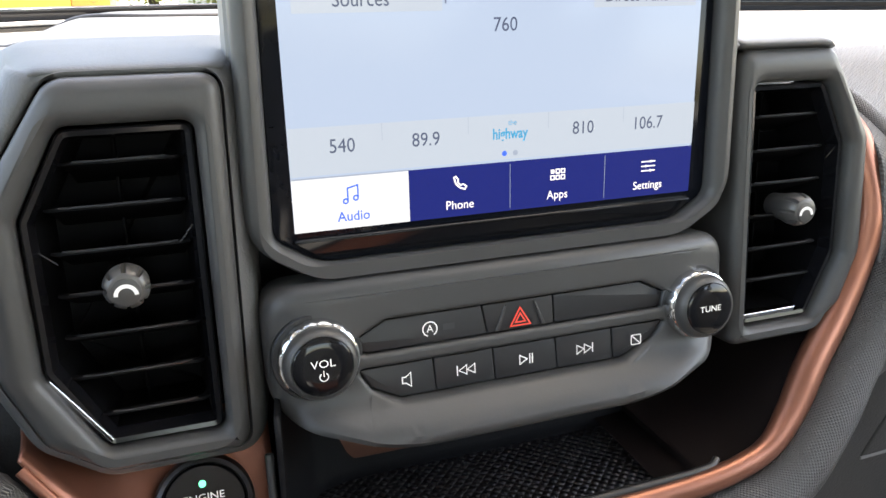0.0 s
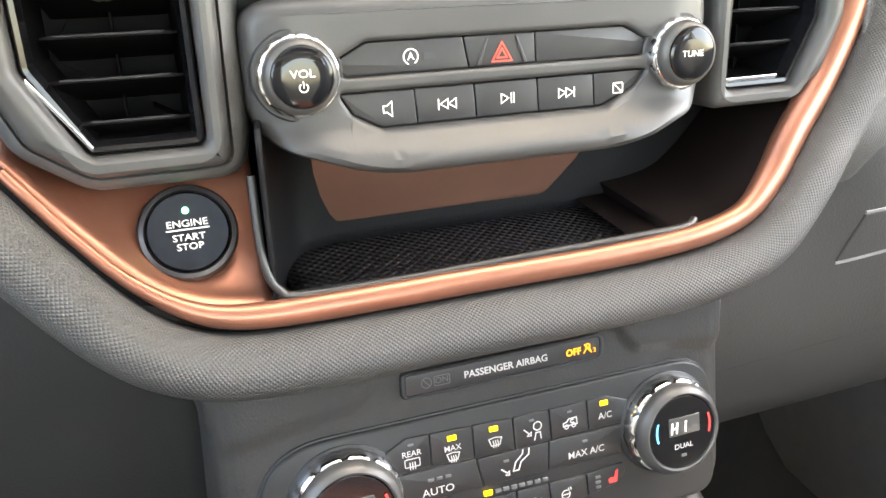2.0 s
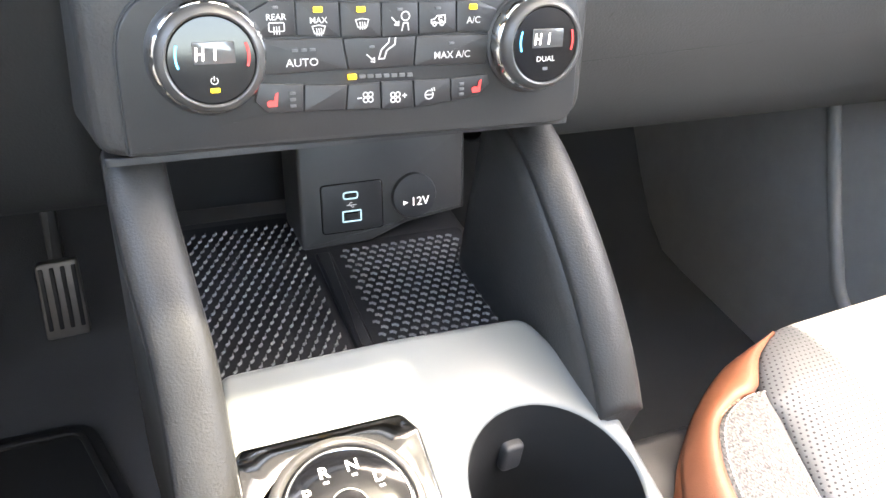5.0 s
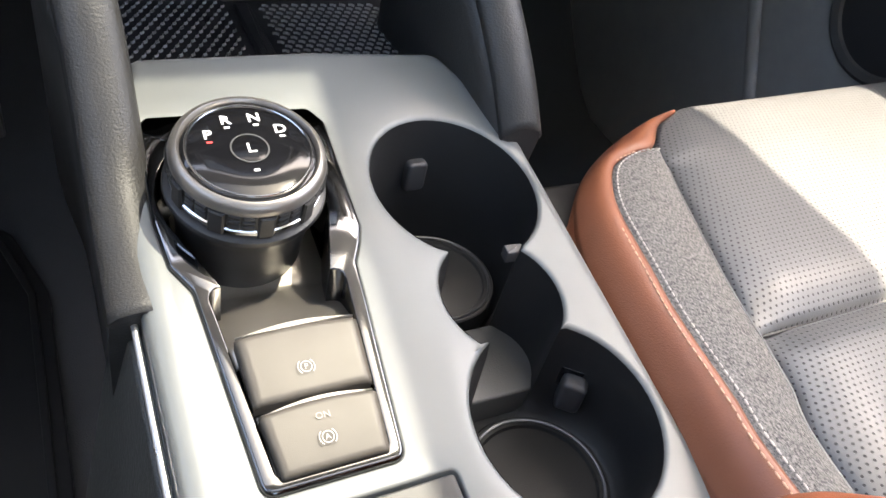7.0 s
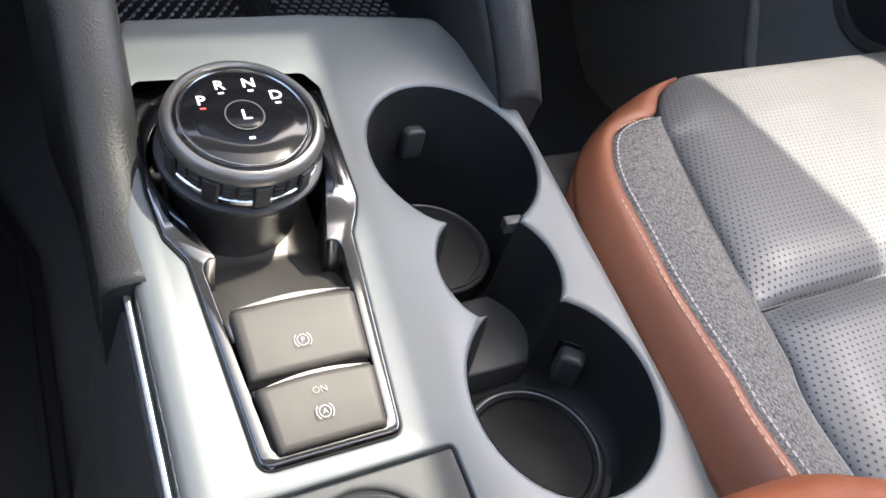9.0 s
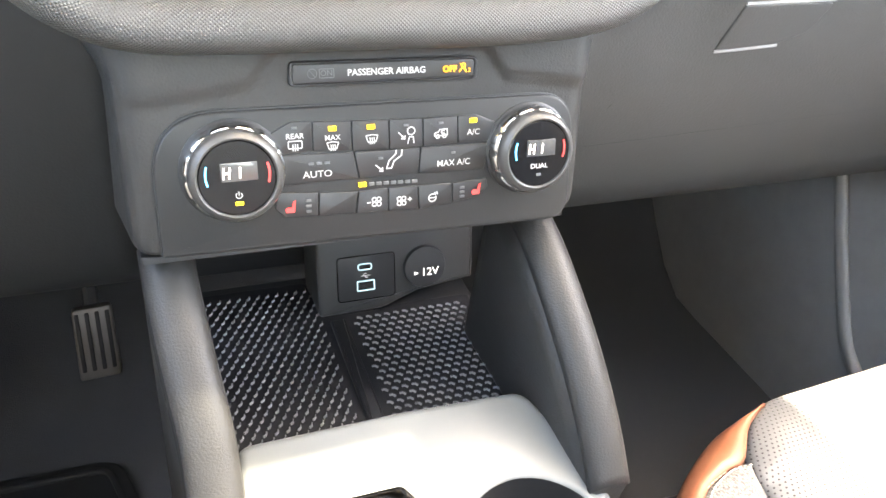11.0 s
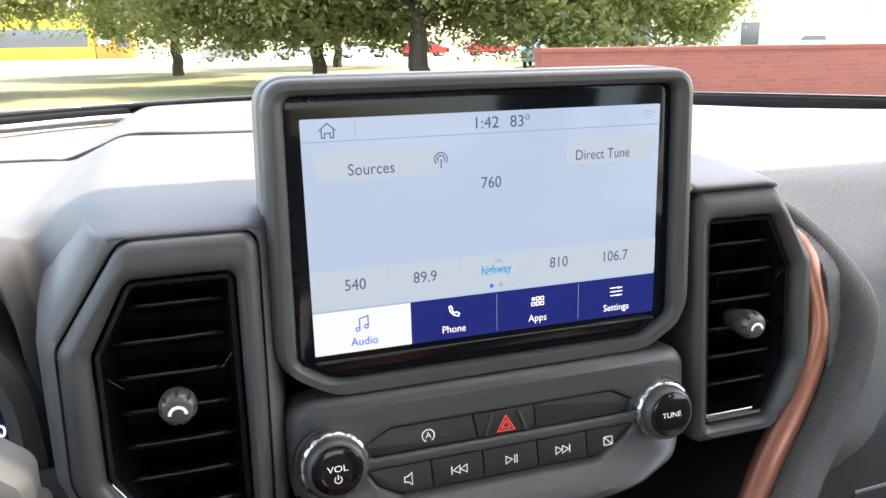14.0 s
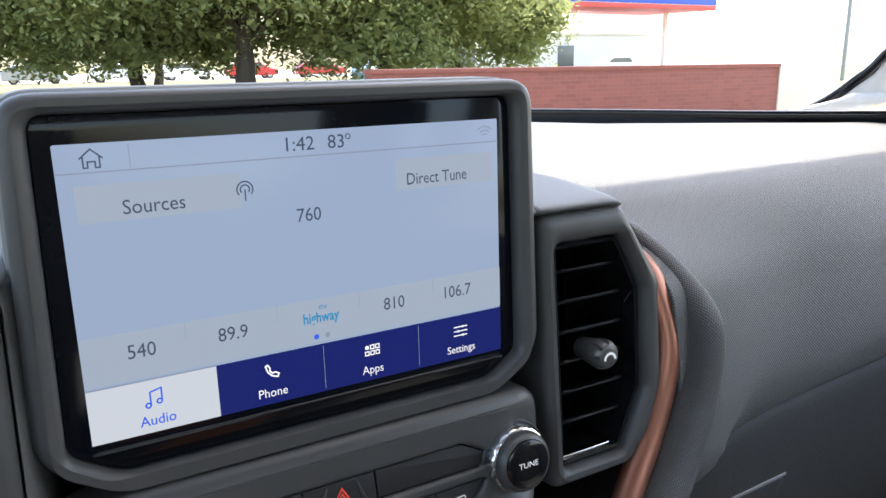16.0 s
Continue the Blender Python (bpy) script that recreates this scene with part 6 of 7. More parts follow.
def between(A, B, bulge, nt=12, sag=None):
    n = len(A) - 1

    def fn(s, t):
        i = min(n, int(round(s * n)))
        p = A[i].lerp(B[i], t)
        p.z += bulge * 4 * t * (1 - t)
        if sag:
            p.z += sag(p)
        return p

    return surf(fn, n, nt)


EDGE = [(0.300, -0.1080, 0.400), (0.258, -0.1150, 0.400), (0.219, -0.1340, 0.400), (0.180, -0.1620, 0.400), (0.153, -0.1930, 0.400), (0.134, -0.24, 0.394), (0.121, -0.32, 0.391), (0.110, -0.42, 0.390), (0.101, -0.62, 0.390)]
INNER = [(0.300, -0.1060, 0.408), (0.2698, -0.1237, 0.411), (0.2440, -0.1500, 0.413), (0.2264, -0.1540, 0.414), (0.1975, -0.1660, 0.415), (0.1785, -0.1895, 0.416), (0.1660, -0.2165, 0.417), (0.1555, -0.2605, 0.417), (0.1467, -0.2980, 0.417), (0.1385, -0.3540, 0.418), (0.1320, -0.4000, 0.418), (0.122, -0.62, 0.42)]
seamA = [(0.2440, -0.1560, 0.4125), (0.2264, -0.1565, 0.413), (0.1988, -0.1685, 0.414), (0.1803, -0.1906, 0.415), (0.1678, -0.2169, 0.416), (0.1573, -0.2608, 0.416), (0.1485, -0.2983, 0.416), (0.1403, -0.3538, 0.417), (0.1338, -0.3997, 0.417), (0.124, -0.62, 0.419)]
seamB = [(0.2445, -0.1570, 0.411), (0.2430, -0.1707, 0.410), (0.2343, -0.1953, 0.409), (0.2174, -0.2453, 0.408), (0.2043, -0.2867, 0.4075), (0.1965, -0.3186, 0.407), (0.1875, -0.3503, 0.4065), (0.1713, -0.4039, 0.406), (0.150, -0.62, 0.406)]
FRONT = [(0.301, -0.1050, 0.407), (0.2705, -0.1230, 0.410), (0.2455, -0.1560, 0.4105), (0.2443, -0.1700, 0.4095), (0.2356, -0.1953, 0.4085), (0.2187, -0.2453, 0.4075), (0.2056, -0.2867, 0.407), (0.1978, -0.3186, 0.4065), (0.1888, -0.3503, 0.406), (0.1726, -0.4039, 0.4055), (0.1515, -0.62, 0.4055)]
RIGHT = [(0.640, -0.0850, 0.405), (0.640, -0.100, 0.409), (0.640, -0.125, 0.410), (0.640, -0.19, 0.410), (0.640, -0.285, 0.408), (0.640, -0.415, 0.407), (0.640, -0.62, 0.407)]
EA, IA = curve_at(EDGE), curve_at(INNER)
part("bolster", between(EA, IA, 0.008), LEATHER_TAN, seat, "tan leather bolster", smooth=80, thick=0.002)
LOWC = [Vector((p.x + (0.014 if p.y > -0.19 else -0.0), p.y - (0.010 if p.y > -0.19 else 0.0), 0.22)) for p in EA]
part("bolster_side", between(LOWC, EA, 0.0, 8), LEATHER_TAN, seat, smooth=80, thick=0.002)
SA, SB = curve_at(seamA), curve_at(seamB)
part("side_cloth", between([p + Vector((-0.0030, 0.0012, -0.0010)) for p in SA], SB, 0.005), FABRIC, seat, "grey melange cloth insert", smooth=80, thick=0.002)
FA, RA = curve_at(FRONT, 260), curve_at(RIGHT, 260)


def perf_skin():
    def groove(p):
        d = abs(p.y + 0.3125)
        return -0.006 * math.exp(-(d / 0.0028) ** 2) - 0.009 * math.exp(-(d / 0.016) ** 2) + 0.004
    n = len(FA) - 1

    def fn(s, t):
        i = min(n, int(round(s * n)))
        p = FA[i].lerp(RA[i], t)
        p.z += 0.010 * 4 * t * (1 - t) * min(1, s * 6) * 0.3
        p.z += groove(p) * ease(0.0, 0.04, t) + 0.006 * (ease(0.0, 0.08, t) - 1) * min(1, s * 8)
        return p
    bm = surf(fn, n, 36)
    uvl = bm.loops.layers.uv.active
    for fc in bm.faces:
        for lo in fc.loops:
            lo[uvl].uv = (lo.vert.co.x, lo.vert.co.y)
    return bm


part("cushion", perf_skin(), LEATHER_PERF, seat, "perforated charcoal leather cushion", smooth=80, thick=0.002)
FR = [Vector(p) for p in curve_at([(0.300, -0.1080, 0.402), (0.42, -0.0990, 0.403), (0.54, -0.0900, 0.403), (0.640, -0.0845, 0.403)], 30)]
FRL = [Vector((p.x, p.y - 0.004, 0.22)) for p in FR]
FRM = [Vector((p.x, p.y + 0.006, 0.375)) for p in FR]
part("front_roll", between(FRM, [Vector((p.x, p.y - 0.004, 0.4085)) for p in FR], 0.004, 8), LEATHER_BLACK, seat, "smooth charcoal leather front", smooth=80, thick=0.002)
part("front_face", between(FRL, FRM, 0.0, 6), LEATHER_BLACK, seat, smooth=80, thick=0.002)
part("seat_pan", slab(box2(0.135, -0.62, 0.64, -0.14, 0.02), 0.10, 0.385, 0.01, zmap(0.0)), PLASTIC_DARK, seat)
part("seam", sweep([p + Vector((0, 0, 0.0008)) for p in SB[2:]], [(0.0011 * math.cos(a), 0.0009 * math.sin(a)) for a in [k * math.pi / 3 for k in range(6)]], (0, 0, 1)), LEATHER_BLACK, seat)
part("seam", sweep([Vector((0.202 + 0.0219 * k, -0.3125, 0.3975)) for k in range(21)], [(0.0012 * math.cos(a), 0.0012 * math.sin(a)) for a in [k * math.pi / 3 for k in range(6)]], (0, 0, 1)), PLASTIC_DARK, seat)
off = lambda P, d, dz: [Vector((p.x + d * 0.9, p.y + d * 0.35, p.z + dz)) for p in P]
stitches(off(IA[9:], -0.0058, 0.0016), 0.0052, 0.0040, 0.0012, UP, "stitching", mat("pale tan thread", (0.55, 0.33, 0.22), 0.7), seat)
stitches(off(SA, 0.0032, 0.0024), 0.0046, 0.0036, 0.0013, UP, "stitching", THREAD, seat)

# unseen seat backs, added to block light from the rear of the cabin
def seat_back(x0, x1, parent):
    f = plane_map(((x0 + x1) / 2, -0.70, 0.40), (1, 0, 0), (0, -0.30, 1))
    w = (x1 - x0) / 2
    o = rpoly([(-w, -0.04, 0.05), (w, -0.04, 0.05), (w * 0.98, 0.34, 0.06), (w * 0.80, 0.62, 0.08), (-w * 0.80, 0.62, 0.08), (-w * 0.98, 0.34, 0.06)], 0.05, 6)
    loops = [at_w(inset(o, 0.03), -0.12), at_w(o, -0.08), at_w(o, 0.0), at_w(inset(o, 0.012), 0.03), at_w(inset(o, 0.05), 0.035), at_w(inset(o, 0.10), 0.015)]
    part("backrest", loft(loops, f, True, True), LEATHER_BLACK, parent, smooth=70)
    part("headrest", slab(box2(-0.13, 0.66, 0.13, 0.84, 0.05, 6), -0.06, 0.03, 0.03, f), LEATHER_BLACK, parent)


seat_back(0.12, 0.64, seat)
driver_seat = thing("seat", (-0.40, -0.70, 0.02), "unseen driver's seat, added to block rear light", "seat", "front seats")
seat_back(-0.64, -0.17, driver_seat)
part("base", slab(box2(-0.62, -0.95, -0.19, -0.66, 0.03), 0.03, 0.40, 0.02, zmap(0.0)), PLASTIC_DARK, driver_seat)

# ---- footwells, pedals, glove box ----
carpet = part("floor", surf(lambda s, t: (-0.75 + 1.5 * s, 0.75 - 2.2 * t, 0.02 + 0.30 * ease(0.16, 0.0, t) + 0.004 * math.sin(s * 40)), 40, 40), CARPET, None, thick=0.004)
tagged(carpet, "black carpeted car floor", "floor", kind="structure")


def pedal(x0, x1, z0, z1, y, lean, label):
    p = thing("pedal", ((x0 + x1) / 2, y, z0), label, "pedal", "foot pedals")
    f = plane_map(((x0 + x1) / 2, y, z0), (1, 0, 0.06), (0, lean, 1))
    w, h = (x1 - x0) / 2, (z1 - z0)
    part("pad", slab(rpoly([(-w, 0, 0.004), (w, 0, 0.004), (w * 0.94, h, 0.006), (-w * 0.94, h, 0.006)], 0.004), -0.012, 0.0, 0.003, f), STEEL, p, "satin metal pad")
    n = 4
    for k in range(n):
        u = -w * 0.72 + 2 * w * 0.72 * k / (n - 1)
        part("rib", slab(box2(u - 0.0024, 0.012, u + 0.0024, h - 0.006, 0.0015, 3), -0.001, 0.0022, 0.0008, f), RUBBER, p)
    part("arm", slab(box2(-0.008, h * 0.5, 0.008, h + 0.16, 0.002), -0.03, -0.012, 0.002, f), PLASTIC_DARK, p)


pedal(-0.234, -0.186, 0.106, 0.200, 0.372, 0.35, "ribbed metal accelerator pedal in the dark footwell")
pedal(-0.424, -0.334, 0.120, 0.200, 0.335, 0.30, "ribbed metal brake pedal in the dark footwell")
mat_o = rpoly([(-0.62, -0.45, 0.05), (-0.165, -0.45, 0.03), (-0.165, 0.18, 0.04), (-0.20, 0.30, 0.04), (-0.60, 0.30, 0.05)], 0.04, 6)
fmat = lambda u, v, w: Vector((u, v, 0.034 + 0.30 * ease(0.16, 0.0, (0.75 - v) / 2.2) + w))
floor_mat = thing("floor_mat", (-0.39, -0.1, 0.03), "black rubber floor mat in the driver's footwell", "floor mat")
part("sheet", plate(mat_o, [], 0.004, -0.008, 0.003, fmat, fine=0.06), RUBBER, floor_mat)
part("border", plate(inset(mat_o, 0.012), [inset(mat_o, 0.020)], 0.009, 0.0, 0.002, fmat), RUBBER, floor_mat, "raised rubber border")
glove = thing("glove_box_latch", (0.33, 0.035, 0.65), "recessed glove box pull, edges painted bright", "latch")


def fg(u, v, w):
    """Lies on the curved lower panel: u is x, v the height from 0.66, w proud of the skin."""
    s_, z = (u - 0.13) / 0.62, 0.66 + v
    rows_ = [dash_low(s_, k / 160) for k in range(8, 130)]
    for a, b in zip(rows_, rows_[1:]):
        if a[2] >= z >= b[2]:
            return Vector((u, a[1] + (b[1] - a[1]) * (a[2] - z) / max(a[2] - b[2], 1e-9) - w, z))
    return Vector((u, rows_[0][1] - w, z))


go = rpoly([(0.270, -0.0175, 0.002), (0.328, -0.0135, 0.020), (0.354, -0.0040, 0.016), (0.370, 0.0220, 0.006), (0.283, 0.0190, 0.003)], 0.003, 6)
part("recess", plate(go, [], 0.0006, -0.004, 0.0003, fg, fine=0.006), PLASTIC_GRAIN, glove, "thin dark joint")
part("pull_face", plate(inset(go, 0.0010), [], 0.0024, -0.002, 0.0014, fg, fine=0.006), LOWER, glove)
# Pale strips paint the highlights along the pull's top and bottom edges.
for y_, x0_, x1_, up_ in ((-0.0175, 0.272, 0.328, 0.0040), (0.0190, 0.284, 0.367, 0.0028)):
    part("edge", sweep([Vector(fg(x0_ + (x1_ - x0_) * k / 6, y_ + up_ * k / 6, 0.0014)) for k in range(7)], [(0.0014 * math.cos(a), 0.0011 * math.sin(a)) for a in [j * math.pi / 4 for j in range(8)]], (0, -1, 0)), mat("moulding edge highlight", (0.22, 0.22, 0.22), 0.4), glove)
part("panel_joint", sweep([fg(0.17 + 0.05 * k, -0.0955 + 0.0026 * k, 0.0010) for k in range(11)], [(0.0008 * math.cos(a), 0.0006 * math.sin(a)) for a in [j * math.pi / 3 for j in range(6)]], (0, -1, 0)), PLASTIC_DARK, dash)
part("panel_joint", sweep(smooth_path([fg(x, z - 0.66, 0.0008) for x, z in ((0.224, 0.690), (0.2080, 0.670), (0.2045, 0.6572), (0.1992, 0.6368), (0.1983, 0.6069), (0.1935, 0.5967), (0.188, 0.575))], 5), [(0.0007 * math.cos(a), 0.0006 * math.sin(a)) for a in [j * math.pi / 3 for j in range(6)]], (0, -1, 0)), PLASTIC_DARK, dash)

# ---- seat belt buckle beside the console ----
bk = thing("seat_belt_buckle", (-0.145, -0.375, 0.36), "dark seat belt buckle with chrome tongue beside the console", "buckle")
fb = plane_map((-0.1420, -0.380, 0.405), (1, 0.15, 0), (0, 0.75, 0.66))
part("stalk", slab(box2(-0.0060, -0.12, 0.0060, 0.020, 0.002), -0.012, 0.004, 0.002, fb), PLASTIC, bk)
part("head", slab(box2(-0.026, -0.06, -0.005, 0.002, 0.003), -0.012, 0.002, 0.003, fb), PLASTIC_DARK, bk)
part("tongue", slab(box2(-0.024, -0.014, -0.006, 0.006, 0.003), -0.006, -0.003, 0.001, fb), CHROME, bk, "chrome tongue")
part("bar", sweep([Vector(fb(-0.030, -0.010, 0.004)), Vector(fb(-0.006, -0.006, 0.004))], [(0.0022 * math.cos(a), 0.0022 * math.sin(a)) for a in [k * math.pi / 5 for k in range(10)]], (0, 0, 1)), CHROME, bk)

# ---- instrument cluster and stalk ----
cluster = thing("instrument_cluster", (-0.40, 0.08, 0.78), "driver's digital gauge cluster in a grey hooded rim", "instrument cluster")
fc_ = plane_map((-0.40, 0.135, 0.825), (1, 0, 0), (0, 0.12, 1))
cl_o = rpoly([(-0.20, -0.10, 0.03), (0.170, -0.10, 0.03), (0.163, 0.000, 0.05), (0.120, 0.048, 0.05), (-0.12, 0.048, 0.05), (-0.19, 0.0, 0.05)], 0.04, 8)
part("display", slab(inset(cl_o, 0.002), -0.01, 0.0, 0.001, fc_), GAUGE, cluster, "dark digital display")
hood_loops = [at_w(inset(cl_o, 0.004), 0.001), at_w(inset(cl_o, -0.004), 0.05), at_w(inset(cl_o, -0.008), 0.085), at_w(inset(cl_o, -0.011), 0.098), at_w(inset(cl_o, -0.017), 0.1015), at_w(inset(cl_o, -0.024), 0.096), at_w(inset(cl_o, -0.028), 0.06), at_w(inset(cl_o, -0.028), 0.0)]
part("hood", loft(hood_loops, fc_, False, False), BEZEL_GREY, cluster, "grey moulded hood")
for tx, v in (("100", -0.0085), ("120", -0.0300), ("140", -0.0500)):
    words(tx, 0.0068, 0.1430 if tx != "100" else 0.1345, v, fc_, INK_WHITE, cluster, 0.0012, bold=0.03)
part("blue_arc", stroke([arc(0.090, -0.035, 0.062, 10, 100, 24)], 0.004, fc_, 0.0012), mat("lit blue arc", (0.01, 0.02, 0.2), 0.3, emit=(0.03, 0.10, 0.6), estr=1.0), cluster)
stalk = thing("wiper_stalk", (-0.24, -0.05, 0.84), "grey wiper stalk head with a ridged end cap", "stalk")
fk = plane_map((-0.2080, -0.078, 0.8455), (1, 0.1, -0.05), (0, 0.1, 1))
so_ = rpoly([(-0.08, -0.022, 0.006), (0.0165, -0.026, 0.006), (0.0165, 0.0075, 0.009), (0.006, 0.0165, 0.006), (-0.08, 0.0165, 0.006)], 0.006, 6)
part("head", loft([at_w(inset(so_, 0.004), -0.03), at_w(so_, -0.024), at_w(so_, -0.004), at_w(inset(so_, 0.003), 0.001), at_w(inset(so_, 0.006), 0.002)], fk), mat("warm grey stalk plastic", (0.13, 0.125, 0.12), 0.42), stalk)
part("inset_panel", slab(rpoly([(-0.08, -0.022, 0.002), (0.004, -0.022, 0.002), (0.0, 0.004, 0.004), (-0.08, 0.008, 0.002)], 0.003), 0.0, 0.003, 0.001, fk), PANEL_GREY, stalk)
part("end_cap", slab(rpoly([(0.0125, -0.018, 0.002), (0.0215, -0.016, 0.003), (0.0200, -0.004, 0.003), (0.0130, 0.001, 0.003)], 0.002), -0.018, 0.0035, 0.002, fk), RING_GREY, stalk, "ridged grey end cap")
wi = box2(-0.0135, -0.008, -0.0085, -0.003, 0.0005, 2)
part("wiper_icon", stroke([wi + [wi[0]], [(-0.0125, -0.010), (-0.0105, -0.006)]], 0.0006, fk, 0.0034), GREY_PRINT, stalk)

# ---- cabin shell ----
# Headliner and door colours are kept pale to bounce light into the cabin.
SHELL = mat("light grey headliner", (0.62, 0.61, 0.59), 0.9, bump=0.3)
DOOR = mat("grey door trim", (0.28, 0.28, 0.28), 0.6, bump=0.4)
# Unseen roof; header and driver's corner are shaped to block stray sun.
roof = part("ceiling", plate([(-0.72, -2.0), (0.72, -2.0), (0.72, 0.112), (-0.46, 0.112), (-0.52, 0.17), (-0.72, 0.17)], [[(-0.40, -0.32), (0.40, -0.32), (0.40, -0.03), (-0.40, -0.03)], [(-0.45, -0.95), (0.45, -0.95), (0.45, -0.52), (-0.45, -0.52)]], 0.0, 0.035, 0.002, lambda u, v, w: Vector((u, v, 1.30 + w))), SHELL, None)
TINT = bpy.data.materials.new("tinted roof glass")
TINT.use_nodes = True
tn = TINT.node_tree
tn.nodes.clear()
tb, tg = tn.nodes.new("ShaderNodeBsdfTransparent"), tn.nodes.new("ShaderNodeBsdfGlossy")
tb.inputs[0].default_value = (0.60, 0.62, 0.62, 1)
tg.inputs["Roughness"].default_value = 0.02
tm, tf, to = tn.nodes.new("ShaderNodeMixShader"), tn.nodes.new("ShaderNodeFresnel"), tn.nodes.new("ShaderNodeOutputMaterial")
tn.links.new(tf.outputs[0], tm.inputs[0])
tn.links.new(tb.outputs[0], tm.inputs[1])
tn.links.new(tg.outputs[0], tm.inputs[2])
tn.links.new(tm.outputs[0], to.inputs[0])
# Unseen roof panes: front shapes the sun patch, rear adds cabin light.
for x0, y0, x1, y1, lab in ((-0.41, -0.33, 0.41, -0.02, "unseen tinted moonroof pane, placed to shape the sun patch"), (-0.46, -0.96, 0.46, -0.51, "unseen tinted roof pane, added to light the cabin")):
    pane = part("window_roof", slab(box2(x0, y0, x1, y1, 0.02), 1.336, 1.340, 0.001, lambda u, v, w: Vector((u, v, w))), TINT, None)
    tagged(pane, lab, "window", kind="structure")
tagged(roof, "unseen grey headliner with two openings made for light", "ceiling", kind="structure")
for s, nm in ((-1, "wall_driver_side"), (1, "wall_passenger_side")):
    # Passenger sill is lowered to let light in; rear sides raised against it.
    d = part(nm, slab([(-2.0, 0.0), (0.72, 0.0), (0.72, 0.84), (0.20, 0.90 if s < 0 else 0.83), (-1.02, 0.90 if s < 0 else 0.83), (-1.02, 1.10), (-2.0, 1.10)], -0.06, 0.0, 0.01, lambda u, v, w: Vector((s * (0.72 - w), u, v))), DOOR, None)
    tagged(d, "grey car door trim, sill height set for light", "door", kind="structure")
    for yy in (-0.945,):
        pl = part("pillar", slab(box2(yy - 0.07, 0.92, yy + 0.07, 1.31, 0.01), -0.06, 0.0, 0.01, lambda u, v, w: Vector((s * (0.72 - w), u, v))), SHELL, None)
        tagged(pl, "grey roof pillar", "pillar", kind="structure")
    edge_ = [(s * 0.45, 0.432, 0.909), (s * 0.52, 0.362, 0.910), (s * 0.60, 0.295, 0.912), (s * 0.668, 0.262, 0.918), (s * 0.695, 0.246, 0.930), (s * 0.712, 0.226, 0.952), (s * 0.722, 0.207, 0.974), (s * 0.728, 0.165, 1.04), (s * 0.70, 0.06, 1.29)]
    bd = part("window_frit", sweep(smooth_path([Vector(p) for p in edge_[2:]], 6), [(0.006 * math.cos(a), 0.004 * math.sin(a)) for a in [k * math.pi / 5 for k in range(10)]], (0, -1, 0.3)), GLOSS, None, smooth=80)
    tagged(bd, "black border rounding the windscreen corner", "window", kind="structure")
    rim = smooth_path([Vector(p) for p in edge_[2:]], 8)

    def pillar_skin(a, b):
        k = a * (len(rim) - 1)
        i = min(int(k), len(rim) - 2)
        p = rim[i].lerp(rim[i + 1], k - i)
        return p + Vector((s * (0.004 + 0.10 * b), -0.004 - 0.07 * b - 0.012 * math.sin(math.pi * b), -0.002 + 0.03 * b * (1 - a)))

    pl = part("pillar", surf(pillar_skin, 50, 8), SHELL, None, smooth=80, thick=0.004)
    tagged(pl, "pale windscreen pillar trim", "pillar", kind="structure")
rear = part("wall_rear", slab(box2(-0.72, 0.0, 0.72, 0.85, 0.01), -0.05, 0.0, 0.005, plane_map((0, -2.0, 0), (-1, 0, 0), (0, 0, 1))), SHELL, None)
tagged(rear, "unseen pale rear panel that bounces light", "wall", kind="structure")
fire = part("wall_front", slab(box2(-0.72, 0.0, 0.72, 0.60, 0.01), -0.05, 0.0, 0.005, plane_map((0, 0.62, 0), (1, 0, 0), (0, 0, 1))), CARPET, None)
tagged(fire, "dark carpeted bulkhead", "wall", kind="structure")
frit = part("window_frit", surf(lambda s, t: (-0.70 + 1.4 * s, base_y(-0.70 + 1.4 * s) + 0.012 - 0.016 * t, 0.902 + 0.022 * t + 0.05 * max(0, abs(-0.70 + 1.4 * s) - 0.60) ** 1.2), 40, 3), GLOSS, None, thick=0.003)
tagged(frit, "black printed border along the windscreen foot", "window", kind="structure")
spk = thing("door_speaker", (0.715, 0.012, 0.430), "round speaker with a black grille in the door trim", "speaker")
part("ring", lathe([(0.085, 0.0), (0.085, 0.006), (0.080, 0.010), (0.072, 0.008), (0.070, 0.002)], plane_map((0.718, 0.012, 0.430), (0, -1, 0), (0, 0, 1)), 48), PLASTIC, spk)
part("grille", lathe([(0.071, 0.001), (0.071, 0.003), (0.04, 0.005), (0.002, 0.006)], plane_map((0.718, 0.012, 0.430), (0, -1, 0), (0, 0, 1)), 48), knurled("speaker mesh", (0.02, 0.02, 0.022), 0.004, 0.5, 0.001, 1.0), spk, "black mesh grille")

lipd = part("trim", sweep(smooth_path([Vector((0.716, y, z)) for y, z in ((0.26, 0.47), (0.2118, 0.3792), (0.177, 0.3157), (0.1331, 0.2412), (0.085, 0.18), (-0.02, 0.14), (-0.3, 0.13))], 6), [(0.010 * math.cos(a), 0.006 * math.sin(a)) for a in [k * math.pi / 6 for k in range(12)]], (1, 0, 0)), DOOR, None, smooth=80)
tagged(lipd, "rounded grey lip of the door pocket", "trim", kind="structure")

# ---- outside ----
GZ = -0.42
GRASS = mat("dry summer grass", (0.10, 0.11, 0.038), 0.95, vscale=0.35, bump=0.5, bscale=30, col2=(0.24, 0.205, 0.10))
ASPHALT = mat("pale concrete for bounced light", (0.30, 0.29, 0.27), 0.9, var=0.15, vscale=0.5)
ground = part("ground", surf(lambda s, t: (-600 + 1200 * s, -200 + 1300 * t, GZ), 24, 24), GRASS, None)
